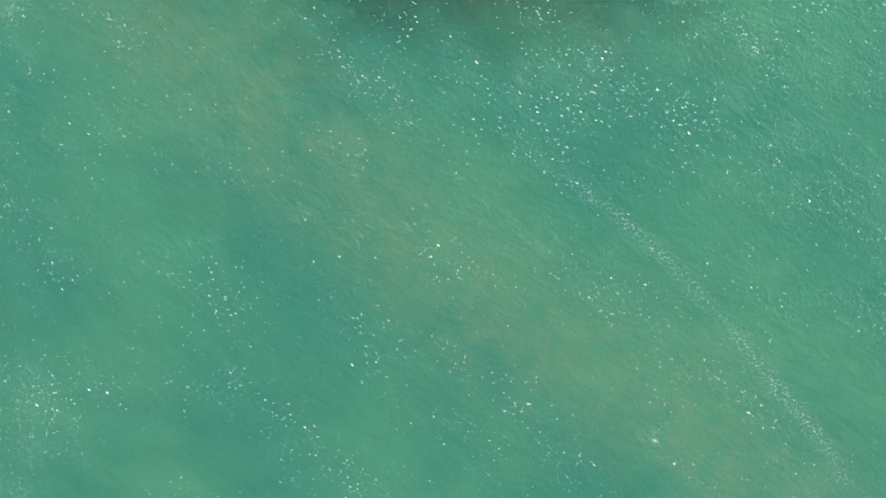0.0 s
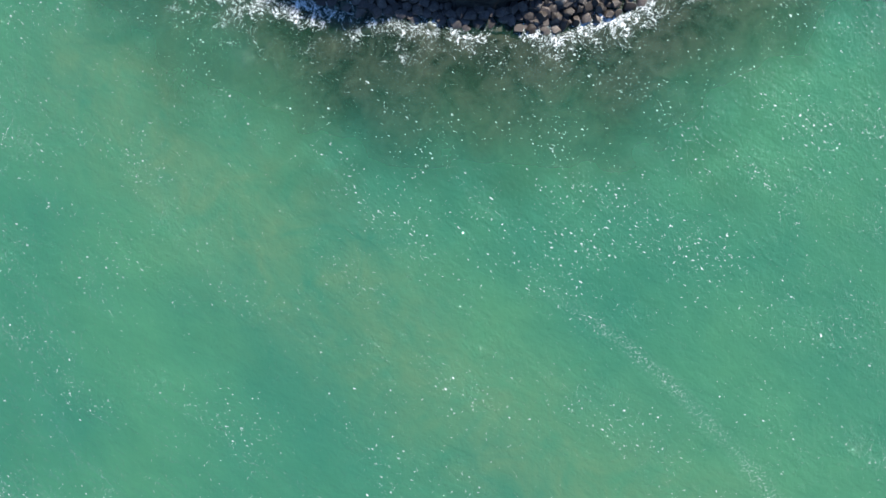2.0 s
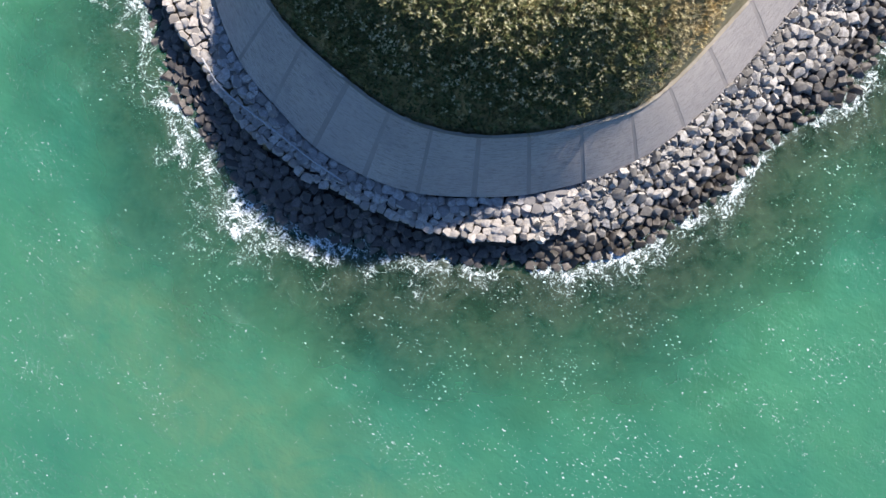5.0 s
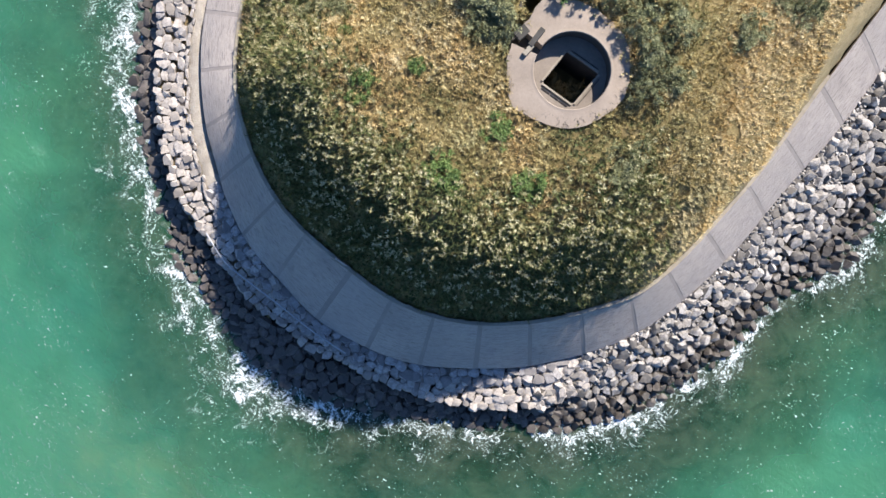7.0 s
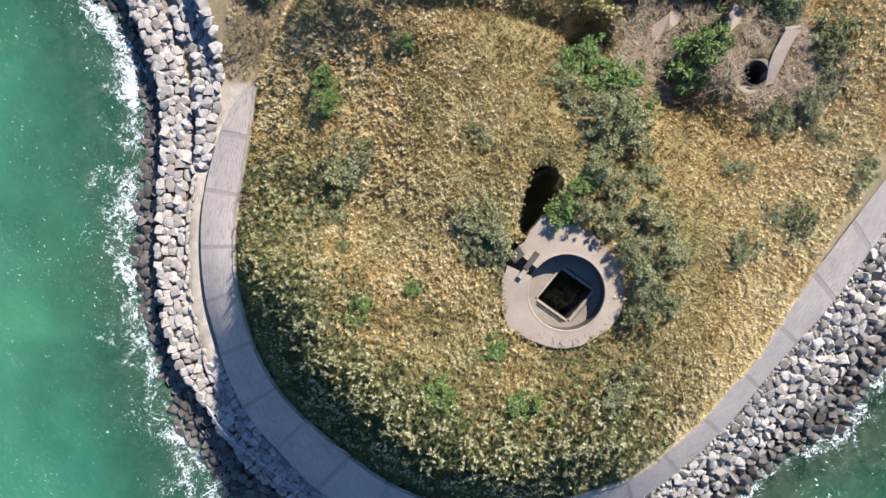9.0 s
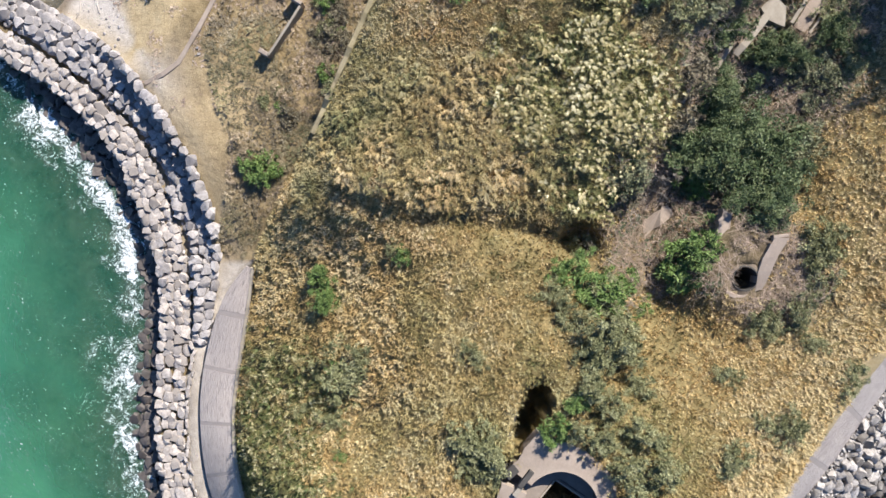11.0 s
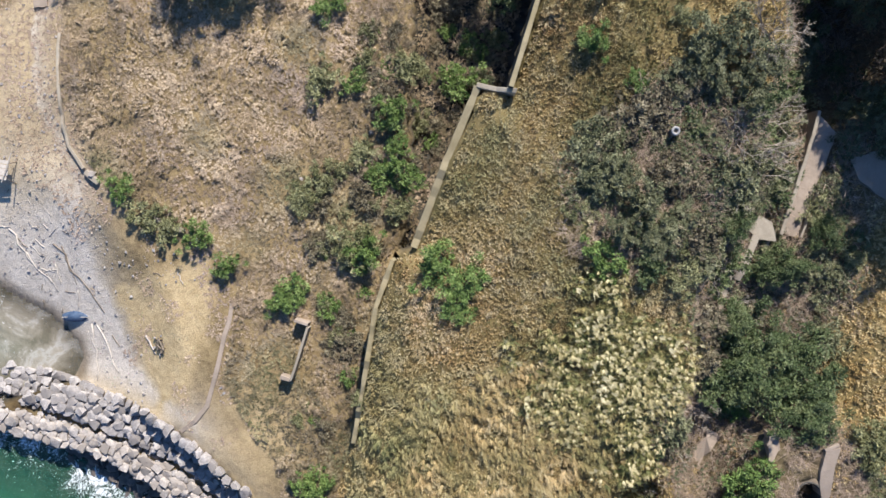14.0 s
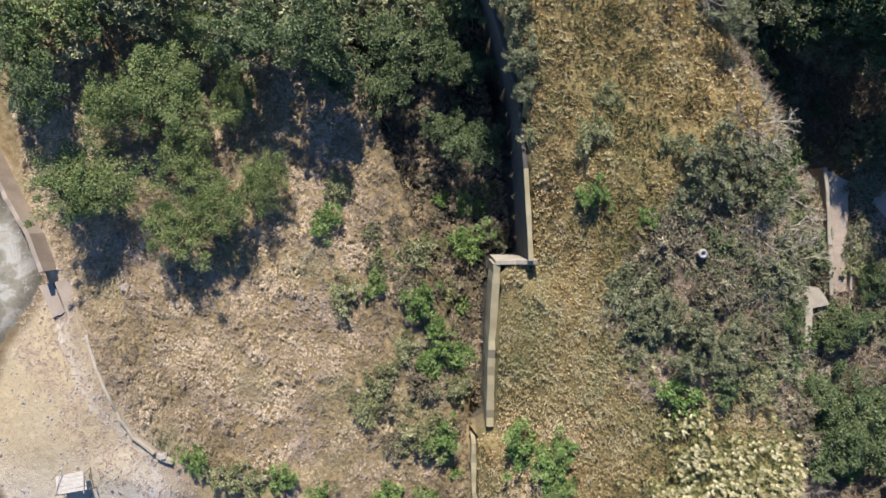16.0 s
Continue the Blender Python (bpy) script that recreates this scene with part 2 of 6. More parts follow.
YARD = smooth([(17.0, 33.6), (21.5, 32.0), (24.5, 29.8)], 1.0)
PIT = (8.17, 13.73)
TRENCH = np.array([(5.9, 18.6), (6.9, 21.6)])


def terrain(x, y, bare=False):
    """Height of the ground. All heights above the sea."""
    x, y = np.asarray(x, float), np.asarray(y, float)
    dsh, _ = near(SHORE, x, y)
    land = inside(LAND, x, y)
    dsh = np.where(land, dsh, -dsh)
    sea = -0.15 - 0.17 * np.minimum(-dsh, 12) - 0.05 * np.clip(-dsh - 12, 0, 70)
    dft, _ = near(FOOT, x, y)
    f = np.clip(dsh / (dsh + dft + 0.01), 0, 1)
    bank = -0.5 + 2.75 * f
    dl, _ = near(LEDGE, x, y)
    lower = np.clip(-0.45 + 0.28 * dsh, -0.5, 0.5)
    ledge_side = inside(np.vstack([LEDGE, [(12, 20), (-10, 60), (-44, 60)]]), x, y)
    tier = np.where(ledge_side, 1.45, lower)
    k = step01(x, 13.0, 9.0) * step01(y, 56, 52)
    z = bank * (1 - k) + tier * k
    # level land west of the high ground, falling to the beach
    flat = 2.35 + 0.4 * step01(y, 30, 38) + 0.7 * step01(x, -33, -20) * step01(y, 31, 40) + 0.3 * lumps(x, y, 7, 1) * step01(y, 31, 40) + 0.18 * lumps(x, y, 2.2, 2)
    beach = np.clip((dsh + 0.6) / 11.5, 0, 1) ** 0.9
    flat = flat * beach - 0.12 * (1 - beach)
    behind = inside(np.vstack([BACK, [(-21.6, 21.6), (-16.5, 30.8), (-15, 34), (0, 60), (30, 150), (-20, 150), (-60, 100), (-60, 62)]]), x, y)
    z = np.where(behind & land, flat, z)
    gravel = inside(np.vstack([DRAIN, FOOT[::-1][-60:]]), x, y) & (y < 31) & (y > -3) & ~behind
    z = np.where(gravel, np.maximum(z, 2.0), z)
    # drain between the two upper tiers of stones
    dd, _ = near(DRAIN, x, y)
    z = np.where(land & (y > 20), z - 0.25 * step01(dd, 0.6, 0.25) * step01(y, 20, 26), z)
    # high ground
    db, hb = near(HIGH_LOOP, x, y)
    high = inside(HIGH, x, y)
    top = 13.1 + 1.65 * step01(np.hypot(x - 4, y - 12), 24, 9) + 0.9 * (lumps(x, y, 9, 4) - 0.5)
    top = top + 7 * step01(y, 85, 150)
    dv, _ = near(VALLEY, x, y)
    dv = np.where((x - 21) * 22.5 - (y - 37.5) * 14.5 > 0, dv * (0.5 + 0.5 * step01(y, 50, 57)), dv)     # gentler on the east side
    dy, _ = near(YARD, x, y)
    top = top - (5.0 + 4.0 * step01(y, 54, 59)) * step01(dv, 8.5, 1.0) * (0.25 + 0.75 * step01(x, 9, 17))
    top = top - (0.5 + 0.4 * step01(x, -3, 6)) * step01(near(DITCH, x, y)[0] + 0.5 * lumps(x, y, 1.5, 75), 1.7, 0.2) + 0.5 * step01(y - 0.25 * x, 33.5, 37.5)
    top = top - 3.2 * step01(np.hypot(x - 10.6, y - 32.2), 2.3, 0.9)
    top = np.minimum(top, 9.0 + 2.1 * step01(x, 18.5, 22.5) + 6.8 * step01(dy, 1.8, 10.5))
    top = top + (11.35 - top) * step01(np.hypot(x - 23.2, y - 30.0), 7.0, 2.6)
    rise = 1 - np.exp(-np.maximum(db - 0.2, 0) / (2.2 + 7.6 * step01(y, 9, 16) * step01(x, 5, -9) * step01(y, 38, 28) + 1.2 * step01(y, 28, 42)))
    steep = step01(y, 21, 14) * step01(x, 20, 12)
    even = np.clip(db, 0, 40) / 6.9
    even = (1.0 - np.log(np.exp(-6 * (np.minimum(even, 3) - 1)) + 1) / 6) * 1.06 - 0.06
    rise = rise * (1 - steep) + np.clip(even, 0, 1) * steep
    top = top + 0.6 * steep * np.exp(-((db - 9.0) / 5.0) ** 2)
    up = hb - 0.25 + (top - hb) * rise + 0.25 * (lumps(x, y, 1.6, 5) - 0.5) * np.minimum(db, 1)
    z = np.where(high, up, z)
    # slope under the concrete apron
    strip = inside(np.vstack([FOOT, BROW[::-1, :2]]), x, y)
    dbr, hbr = near(BROW, x, y)
    z = np.where(strip, 2.2 + (hbr - 2.5) * np.clip(dft / (dft + dbr + 1e-6), 0, 1) - 0.8, z)
    # emplacement and its stair trench
    r = np.hypot(x - PIT[0], y - PIT[1])
    z = np.where(high, z + (14.5 - z) * step01(r, 6.8, 5.0), z)
    z = np.where(r < 3.05, 9.3, z)
    way = np.arctan2(y - PIT[1], x - PIT[0])
    z = np.where((r < 5.2) & (way > radians(134)) & (way < radians(160)), 12.6, z)
    z = np.where(np.hypot(x - 22.6, y - 29.43) < 0.95, 5.0, z)
    dt, _ = near(TRENCH, x, y)
    z = np.where((dt < 1.0) & (r > 4.1), 8.2, z)
    z = np.where(land, z, np.minimum(sea, z) if bare else sea)
    return z


def ground_at(x, y):
    return float(terrain(np.array([x]), np.array([y]))[0])


def axis(lo, hi, step, far):
    m = np.arange(lo, hi + step / 2, step)
    out = np.array([8, 20, 45, 100, 220, 500, 1200, far])
    return np.r_[lo - out[::-1], m, hi + out]


def sheet(name, xs, ys, zfun, material):
    X, Y = np.meshgrid(xs, ys)
    Z = zfun(X.ravel(), Y.ravel())
    n, m = len(xs), len(ys)
    me = bpy.data.meshes.new(name)
    co = np.c_[X.ravel(), Y.ravel(), Z]
    i = (np.arange(m - 1)[:, None] * n + np.arange(n - 1)[None, :]).ravel()
    quads = np.c_[i, i + 1, i + 1 + n, i + n]
    fill(me, co, quads)
    me.materials.append(material)
    ob = new(name, me)
    return ob, X.ravel(), Y.ravel(), Z


def fill(me, co, quads, smooth_shade=True):
    """Vertices and faces (all with the same corner count) into a mesh, quickly."""
    k = quads.shape[1]
    me.vertices.add(len(co))
    me.vertices.foreach_set("co", np.asarray(co, np.float32).ravel())
    me.loops.add(quads.size)
    me.loops.foreach_set("vertex_index", quads.astype(np.int32).ravel())
    me.polygons.add(len(quads))
    me.polygons.foreach_set("loop_start", np.arange(0, quads.size, k, dtype=np.int32))
    me.polygons.foreach_set("use_smooth", np.full(len(quads), smooth_shade))
    me.update(calc_edges=True)


def field(ob, name, values):
    a = ob.data.attributes.new(name, "FLOAT", "POINT")
    a.data.foreach_set("value", np.asarray(values, np.float32))


def part(name, bm, material, parent=None, label="", flat=True):
    me = bpy.data.meshes.new(name)
    bm.to_mesh(me)
    bm.free()
    me.materials.append(material)
    if not flat:
        me.polygons.foreach_set("use_smooth", np.ones(len(me.polygons), bool))
    ob = new(name, me)
    ob.parent = parent
    if label:
        ob["label"] = label
    return ob


def thing(name, label, category, group="", kind="", at=None):
    ob = new(name)
    ob.empty_display_size = 0.3
    if at is not None:
        ob.matrix_basis = at
    return tagged(ob, label, category, group, kind)


# ---------------------------------------------------------------- ground
GX, GY = axis(-62, 66, 0.5, 3500), axis(-76, 122, 0.5, 3500)
m = Mat("ground", rough=0.95, spec=0.1)
soil = m.ramp(m.noise(0.9, 7, 0.7), (0.3, (0.05, 0.04, 0.022)), (0.55, (0.10, 0.078, 0.04)), (0.75, (0.17, 0.13, 0.065)))
straw = m.ramp(m.noise(1.3, 7, 0.7), (0.3, (0.16, 0.115, 0.06)), (0.5, (0.30, 0.225, 0.115)), (0.72, (0.42, 0.33, 0.18)))
sand = m.ramp(m.noise(0.8, 6, 0.6), (0.3, (0.50, 0.445, 0.375)), (0.7, (0.68, 0.62, 0.54)))
ochre = m.ramp(m.noise(1.0, 7, 0.7), (0.3, (0.42, 0.32, 0.17)), (0.7, (0.58, 0.46, 0.27)))
grit = m.noise(9, 6, 0.75)
litter = m.ramp(m.noise(2.5, 8, 0.75, warp=0.4), (0.32, (0.05, 0.04, 0.028)), (0.5, (0.13, 0.10, 0.07)), (0.68, (0.27, 0.22, 0.16)))
c = m.mix(m.attribute("straw"), soil, straw)
turf = m.ramp(m.noise(0.5, 8, 0.7), (0.3, (0.13, 0.115, 0.05)), (0.5, (0.24, 0.19, 0.082)), (0.7, (0.38, 0.29, 0.13)))
c = m.mix(m.attribute("turf"), c, turf)
c = m.mix(m.attribute("litter"), c, litter)
c = m.mix(m.attribute("sand"), c, sand)
c = m.mix(m.attribute("ochre"), c, ochre)
pebble = m.cells(4.5, out="Color")
c = m.mix(m.math("MULTIPLY", m.math("MAXIMUM", m.attribute("sand"), m.attribute("ochre")), m.math("MULTIPLY", m.span(m.noise(0.7, 4, 0.6), 0.48, 0.66), m.span(m.cells(4.5), 0.13, 0.2, 1.0, 0.0))), c, m.mix(1.0, pebble, (0.55, 0.52, 0.48), "MULTIPLY"))
c = m.mix(m.ramp(grit, (0.35, 0.55), (0.6, 0.0)), c, m.mix(1.0, c, (0.45, 0.42, 0.38), "MULTIPLY"))
c = m.mix(m.attribute("wet"), c, m.mix(1.0, c, (0.42, 0.38, 0.32), "MULTIPLY"))
bed_and_gap_shade = m.ramp(m.noise(0.34, 7, 0.68, warp=0.4), (0.40, (0.012, 0.012, 0.011)), (0.48, (0.045, 0.042, 0.036)), (0.60, (0.085, 0.078, 0.06)), (0.72, (0.13, 0.118, 0.09)))
c = m.mix(m.attribute("bed_and_gap_shade"), c, bed_and_gap_shade)
m.colour(c).rough(m.span(m.attribute("wet"), 0, 1, 0.95, 0.45))
m.bump(grit, 0.7, 0.06).bump(m.noise(1.5, 6, 0.6), 0.5, 0.2)
ground, X, Y, Z = sheet("ground", GX, GY, terrain, m.m)
tagged(ground, "ground of dry soil, sand and straw, running under the sea", "ground", kind="structure")
_dsh = near(SHORE, X, Y)[0]
_land = inside(LAND, X, Y)
_high = inside(HIGH, X, Y)
_patch = inside(smooth([(-29, 61.5), (-17.0, 61.8), (-17.6, 56.0), (-20.6, 50.3), (-24.0, 47.3), (-27.4, 48.0), (-28.6, 53.0)]), X, Y)
_edge = near(np.array([(-29, 61.5), (-17.0, 61.8), (-17.6, 56.0), (-20.6, 50.3), (-24.0, 47.3), (-27.4, 48.0), (-28.6, 53.0), (-29, 61.5)]), X, Y)[0]
_beach = inside(np.vstack([BACK, [(-21, 30), (-24, 47), (-28, 53), (-28.6, 62), (-27.0, 70), (-28.5, 77), (-27.5, 84), (-22, 95), (-15, 150), (-80, 150), (-80, 40)]]), X, Y)
_sandd = near(np.array([(-21, 30), (-24, 47), (-28, 53), (-28.6, 62), (-27.0, 70), (-28.5, 77), (-27.5, 84), (-22, 95)]), X, Y)[0]
def _rev_side(x, y):
    """True seaward of the revetment's back edge."""
    return inside(np.vstack([BACK, [(-70, 20), (-70, 58)]]), x, y)


field(ground, "straw", np.clip(np.where(_land, 0.95 + 0.8 * (lumps(X, Y, 5, 8) - 0.3), 0), 0, 1) * np.where(_high, 0.35 + 0.65 * step01(X, 12, 24) * step01(Y, 40, 28), 1))
field(ground, "turf", _high * 0.85)
field(ground, "litter", _high * np.clip(np.maximum(step01(near(VALLEY, X, Y)[0], 7.5, 3.5) * step01(X, 10, 14), np.maximum(step01(near(YARD, X, Y)[0], 6.0, 3.0), step01(np.hypot((X - 20) / 8.5, (Y - 55) / 8), 1.1, 0.8))) - 0.5 * lumps(X, Y, 3, 44), 0, 1))
field(ground, "sand", np.where(_beach & _land, np.where(Y > 62, 0.3 + 0.7 * step01(Y + 6 * lumps(X, Y, 5, 40) + 0.6 * (X + 30), 80, 71), 1.0), np.maximum(0.75 * np.exp(-_sandd / 1.5) * _land * ~_high, 0.8 * (inside(np.vstack([DRAIN, FOOT[::-1][-60:]]), X, Y) & (Y < 31)))))
field(ground, "ochre", 0.55 * _land * _beach * step01(Y, 66, 72) * (0.3 + lumps(X, Y, 4, 41)) + np.where(_patch, np.clip(_edge / 0.9 - 1.2 * lumps(X, Y, 1.1, 42) - 0.6 * lumps(X, Y, 3, 43), 0, 1), 0) * 0.95 + 0.8 * _land * np.exp(-((X + 17.5) ** 2 / 9 + (Y - 44.5) ** 2 / 9)) + 0.6 * (_land & ~_high & ~_rev_side(X, Y)) * step01(near(BACK, X, Y)[0], 3.2, 1.0) * step01(Y, 56, 50) * (Y > 31)
      + 0.65 * _high * (X > 15) * step01(near(BROW, X, Y)[0] - (1.2 + 5.3 * step01(X, 26, 31)) * lumps(X, Y, 2.5, 33), 1.8, 0.2) * step01(X, 15, 20))
field(ground, "wet", np.where(_land & (Y > 50), np.clip(1 - (_dsh - 0.2 - 0.9 * lumps(X, Y, 3, 6)) / 0.9, 0, 1), 0))
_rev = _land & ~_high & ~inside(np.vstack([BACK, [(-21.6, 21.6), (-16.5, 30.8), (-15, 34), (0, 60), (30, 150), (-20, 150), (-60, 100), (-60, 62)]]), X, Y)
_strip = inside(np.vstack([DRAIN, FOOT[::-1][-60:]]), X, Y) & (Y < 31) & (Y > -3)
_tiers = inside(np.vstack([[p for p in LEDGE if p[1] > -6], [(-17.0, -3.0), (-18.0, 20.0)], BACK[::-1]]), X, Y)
# On land this seabed colour darkens the gaps between boulders, as shade.
field(ground, "bed_and_gap_shade", np.where(_land & _tiers, 0.25, np.where(~_land | (_rev & ~_strip), 1.0, np.where((_dsh < 0.8) & (Y < 52), 1.0, 0))))

# ---------------------------------------------------------------- sea
m = Mat("sea_water", rough=0.09, spec=0.5)
m.b.inputs["IOR"].default_value = 1.33
pl = m.world_place()
tone = m.ramp(m.noise(0.045, 4, 0.55), (0.36, (0.038, 0.158, 0.098)), (0.62, (0.062, 0.200, 0.104)))
tone = m.mix(m.span(m.noise(0.35, 5, 0.6), 0.35, 0.75, 0.0, 0.28), tone, (0.032, 0.132, 0.074))
cloud = m.math("MULTIPLY", m.attribute("silt"), m.span(m.noise(0.22, 6, 0.65, warp=0.8), 0.28, 0.68))
tone = m.mix(m.math("MULTIPLY", cloud, 0.8), tone, (0.098, 0.190, 0.098))
tone = m.mix(m.attribute("swash"), tone, m.ramp(m.noise(0.28, 6, 0.6, warp=0.8), (0.36, (0.17, 0.15, 0.105)), (0.5, (0.30, 0.265, 0.20)), (0.57, (0.46, 0.43, 0.37)), (0.64, (0.36, 0.32, 0.25))))
ridge = lambda scale, wide, warp: m.span(m.math("ABSOLUTE", m.math("SUBTRACT", m.noise(scale, 5, 0.62, warp=warp), 0.5)), 0.0, wide, 1.0, 0.0)
lace = m.math("ADD", m.math("MULTIPLY", ridge(0.6, 0.035, 2.2), 0.6), m.math("MULTIPLY", ridge(1.7, 0.05, 1.8), 0.5))
froth = m.math("ADD", lace, m.span(m.noise(0.45, 6, 0.65, warp=0.9), 0.30, 0.70, -0.72, 0.42))
foam = m.math("MULTIPLY", m.span(m.math("ADD", froth, m.math("MULTIPLY", m.attribute("foam"), 1.0)), 0.95, 1.6), m.span(m.attribute("foam"), 0.04, 0.3))
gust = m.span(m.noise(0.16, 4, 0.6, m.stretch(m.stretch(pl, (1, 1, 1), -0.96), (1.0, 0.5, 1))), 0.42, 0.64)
# White flecks painted into the water colour as sun glints.
glint_fleck = m.math("ADD", m.noise(3.6, 4, 0.7, m.stretch(m.stretch(pl, (1, 1, 1), -0.96), (1.5, 0.7, 1)), 0.5), m.math("ADD", m.math("MULTIPLY", m.attribute("glint_fleck"), 0.05), m.math("MULTIPLY", gust, 0.055)))
glint_fleck = m.span(glint_fleck, 0.70, 0.73)
foam = m.math("MAXIMUM", foam, m.math("MULTIPLY", m.attribute("streak"), m.span(m.noise(4.5, 5, 0.8), 0.53, 0.66, 0.0, 0.75)))
foam = m.math("MAXIMUM", foam, glint_fleck)
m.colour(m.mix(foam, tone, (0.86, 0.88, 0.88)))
m.rough(m.span(foam, 0, 1, 0.055, 0.7))
swell = m.stretch(m.stretch(pl, (1, 1, 1), -0.96), (1.0, 0.5, 1))
chop = m.math("MULTIPLY", m.noise(2.6, 4, 0.62, m.stretch(pl, (1.0, 0.8, 1), 0.6), 0.4), m.span(gust, 0, 1, 0.55, 1.0))
m.bump(m.noise(0.3, 3, 0.5, swell), 1.0, 0.55).bump(m.noise(0.95, 3, 0.5, swell, 0.3), 1.0, 0.22).bump(chop, 1.0, 0.34)
clear = m.n.new("ShaderNodeBsdfTransparent")
clear.inputs["Color"].default_value = (0.82, 0.86, 0.81, 1)
blend = m.n.new("ShaderNodeMixShader")
m.l.new(m.math("MAXIMUM", m.attribute("murk"), foam), blend.inputs[0])
m.l.new(clear.outputs[0], blend.inputs[1])
wavy = m.b.inputs["Normal"].links[0].from_socket
body, gloss, fres, skin = (m.n.new(k) for k in ("ShaderNodeBsdfDiffuse", "ShaderNodeBsdfGlossy", "ShaderNodeFresnel", "ShaderNodeMixShader"))
m.l.new(m.b.inputs["Base Color"].links[0].from_socket, body.inputs["Color"])
m.l.new(m.b.inputs["Roughness"].links[0].from_socket, gloss.inputs["Roughness"])
fres.inputs["IOR"].default_value = 1.33
for q in (gloss, fres):
    m.l.new(wavy, q.inputs["Normal"])
ripple = m.n.new("ShaderNodeBump")
ripple.inputs["Strength"].default_value, ripple.inputs["Distance"].default_value = 0.55, 0.12
m.l.new(m.math("ADD", m.noise(0.95, 5, 0.6, swell, 0.3), m.math("MULTIPLY", chop, 0.5)), ripple.inputs["Height"])
m.l.new(ripple.outputs[0], body.inputs["Normal"])
m.l.new(fres.outputs[0], skin.inputs[0])
m.l.new(body.outputs[0], skin.inputs[1])
m.l.new(gloss.outputs[0], skin.inputs[2])
m.n.remove(m.b)
m.l.new(skin.outputs[0], blend.inputs[2])
m.l.new(blend.outputs[0], m.n["Material Output"].inputs["Surface"])
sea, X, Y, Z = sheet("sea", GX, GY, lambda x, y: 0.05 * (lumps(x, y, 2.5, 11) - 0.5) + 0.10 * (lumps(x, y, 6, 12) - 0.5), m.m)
tagged(sea, "green murky sea with small glinting waves and white foam along the rocks", "sea", kind="structure")
_off = np.where(_land, -_dsh, _dsh)          # metres out from the waterline
_wide = 5.0 + 11.0 * lumps(X, Y, 5, 14) + 5.0 * lumps(X, Y, 1.6, 45) + 6.0 * np.exp(-((X + 2) ** 2 / 200 + (Y + 18) ** 2 / 90))
_murk = 0.10 + 0.22 * step01(X, -10, -22) + (0.90 - 0.22 * step01(X, -10, -22)) * step01((_off - 0.3) / (_wide + 5.0 - 2.0 * step01(X, -6, -18)), -0.12, 1.05)
field(sea, "murk", np.where((Y > 51) & (X < -22), np.clip(0.25 + 0.7 * step01(_off, -0.6, 2.2), 0, 0.95), _murk))
_band = 0.7 + 2.0 * lumps(X, Y, 5, 15) ** 1.5 + 0.9 * step01(X, -8, -18) + 0.6 * step01(Y, -8, -13)
_lace = np.exp(-np.abs(np.clip(_off - 0.3, -3, 60) / (1.25 * _band)) ** 1.3) * (0.60 + 0.14 * step01(X, 4, 14) + 0.5 * lumps(X, Y, 4, 16) + 0.18 * step01(X, -6, -16) + 0.14 * step01(Y, -6, -13))
_lace = np.maximum(_lace, 1.55 * np.exp(-((_off + 0.1) / 1.3) ** 2) * step01(Y, 22, 30) * (0.6 + 0.5 * lumps(X, Y, 4, 111)))
field(sea, "foam", np.where((Y > 50.5) & (X < -22), 0.55 * np.exp(-((_off - 1.2) / 0.7) ** 2) * (lumps(X, Y, 3, 46) > 0.45), _lace))
_streak = smooth([(9.0, -38.5), (16.1, -43.2), (20.7, -47.0), (25.4, -51.6), (29.1, -55.7), (32.3, -59.8), (36.0, -63.9), (39.2, -68.6)])
field(sea, "streak", (0.25 + 0.75 * lumps(X, Y, 3, 17)) * step01(X, 8, 17) * np.exp(-(near(_streak, X, Y)[0] / (0.35 + 0.4 * lumps(X, Y, 5, 18))) ** 2))
_silt = smooth([(-31.0, -20.0), (-18.0, -31.5), (-6.4, -41.5), (2.8, -49.7), (13.2, -56.8), (23.6, -63.0), (34.0, -72.0)])
# Where the painted glints gather.
field(sea, "glint_fleck", 0.2 + 0.8 * np.exp(-np.clip(_off, 0, 90) / 11) * step01(X, -18, -2) * step01(Y, -13, -19) + 0.16 * step01(X, 2, 25) * step01(Y, -70, -30))
field(sea, "silt", np.exp(-(near(_silt, X, Y)[0] / 7.5) ** 2))
field(sea, "swash", np.where((X < -15) & (Y > 51.5), np.exp(-(np.clip(_off, 0, 60) / 12) ** 2), 0))


# ---------------------------------------------------------------- sloping concrete apron round the headland
def resample(line, n):
    s = np.r_[0, np.cumsum(np.linalg.norm(np.diff(line[:, :2], axis=0), axis=1))]
    t = np.linspace(0, s[-1], n)
    return np.c_[tuple(np.interp(t, s, line[:, k]) for k in range(line.shape[1]))], t


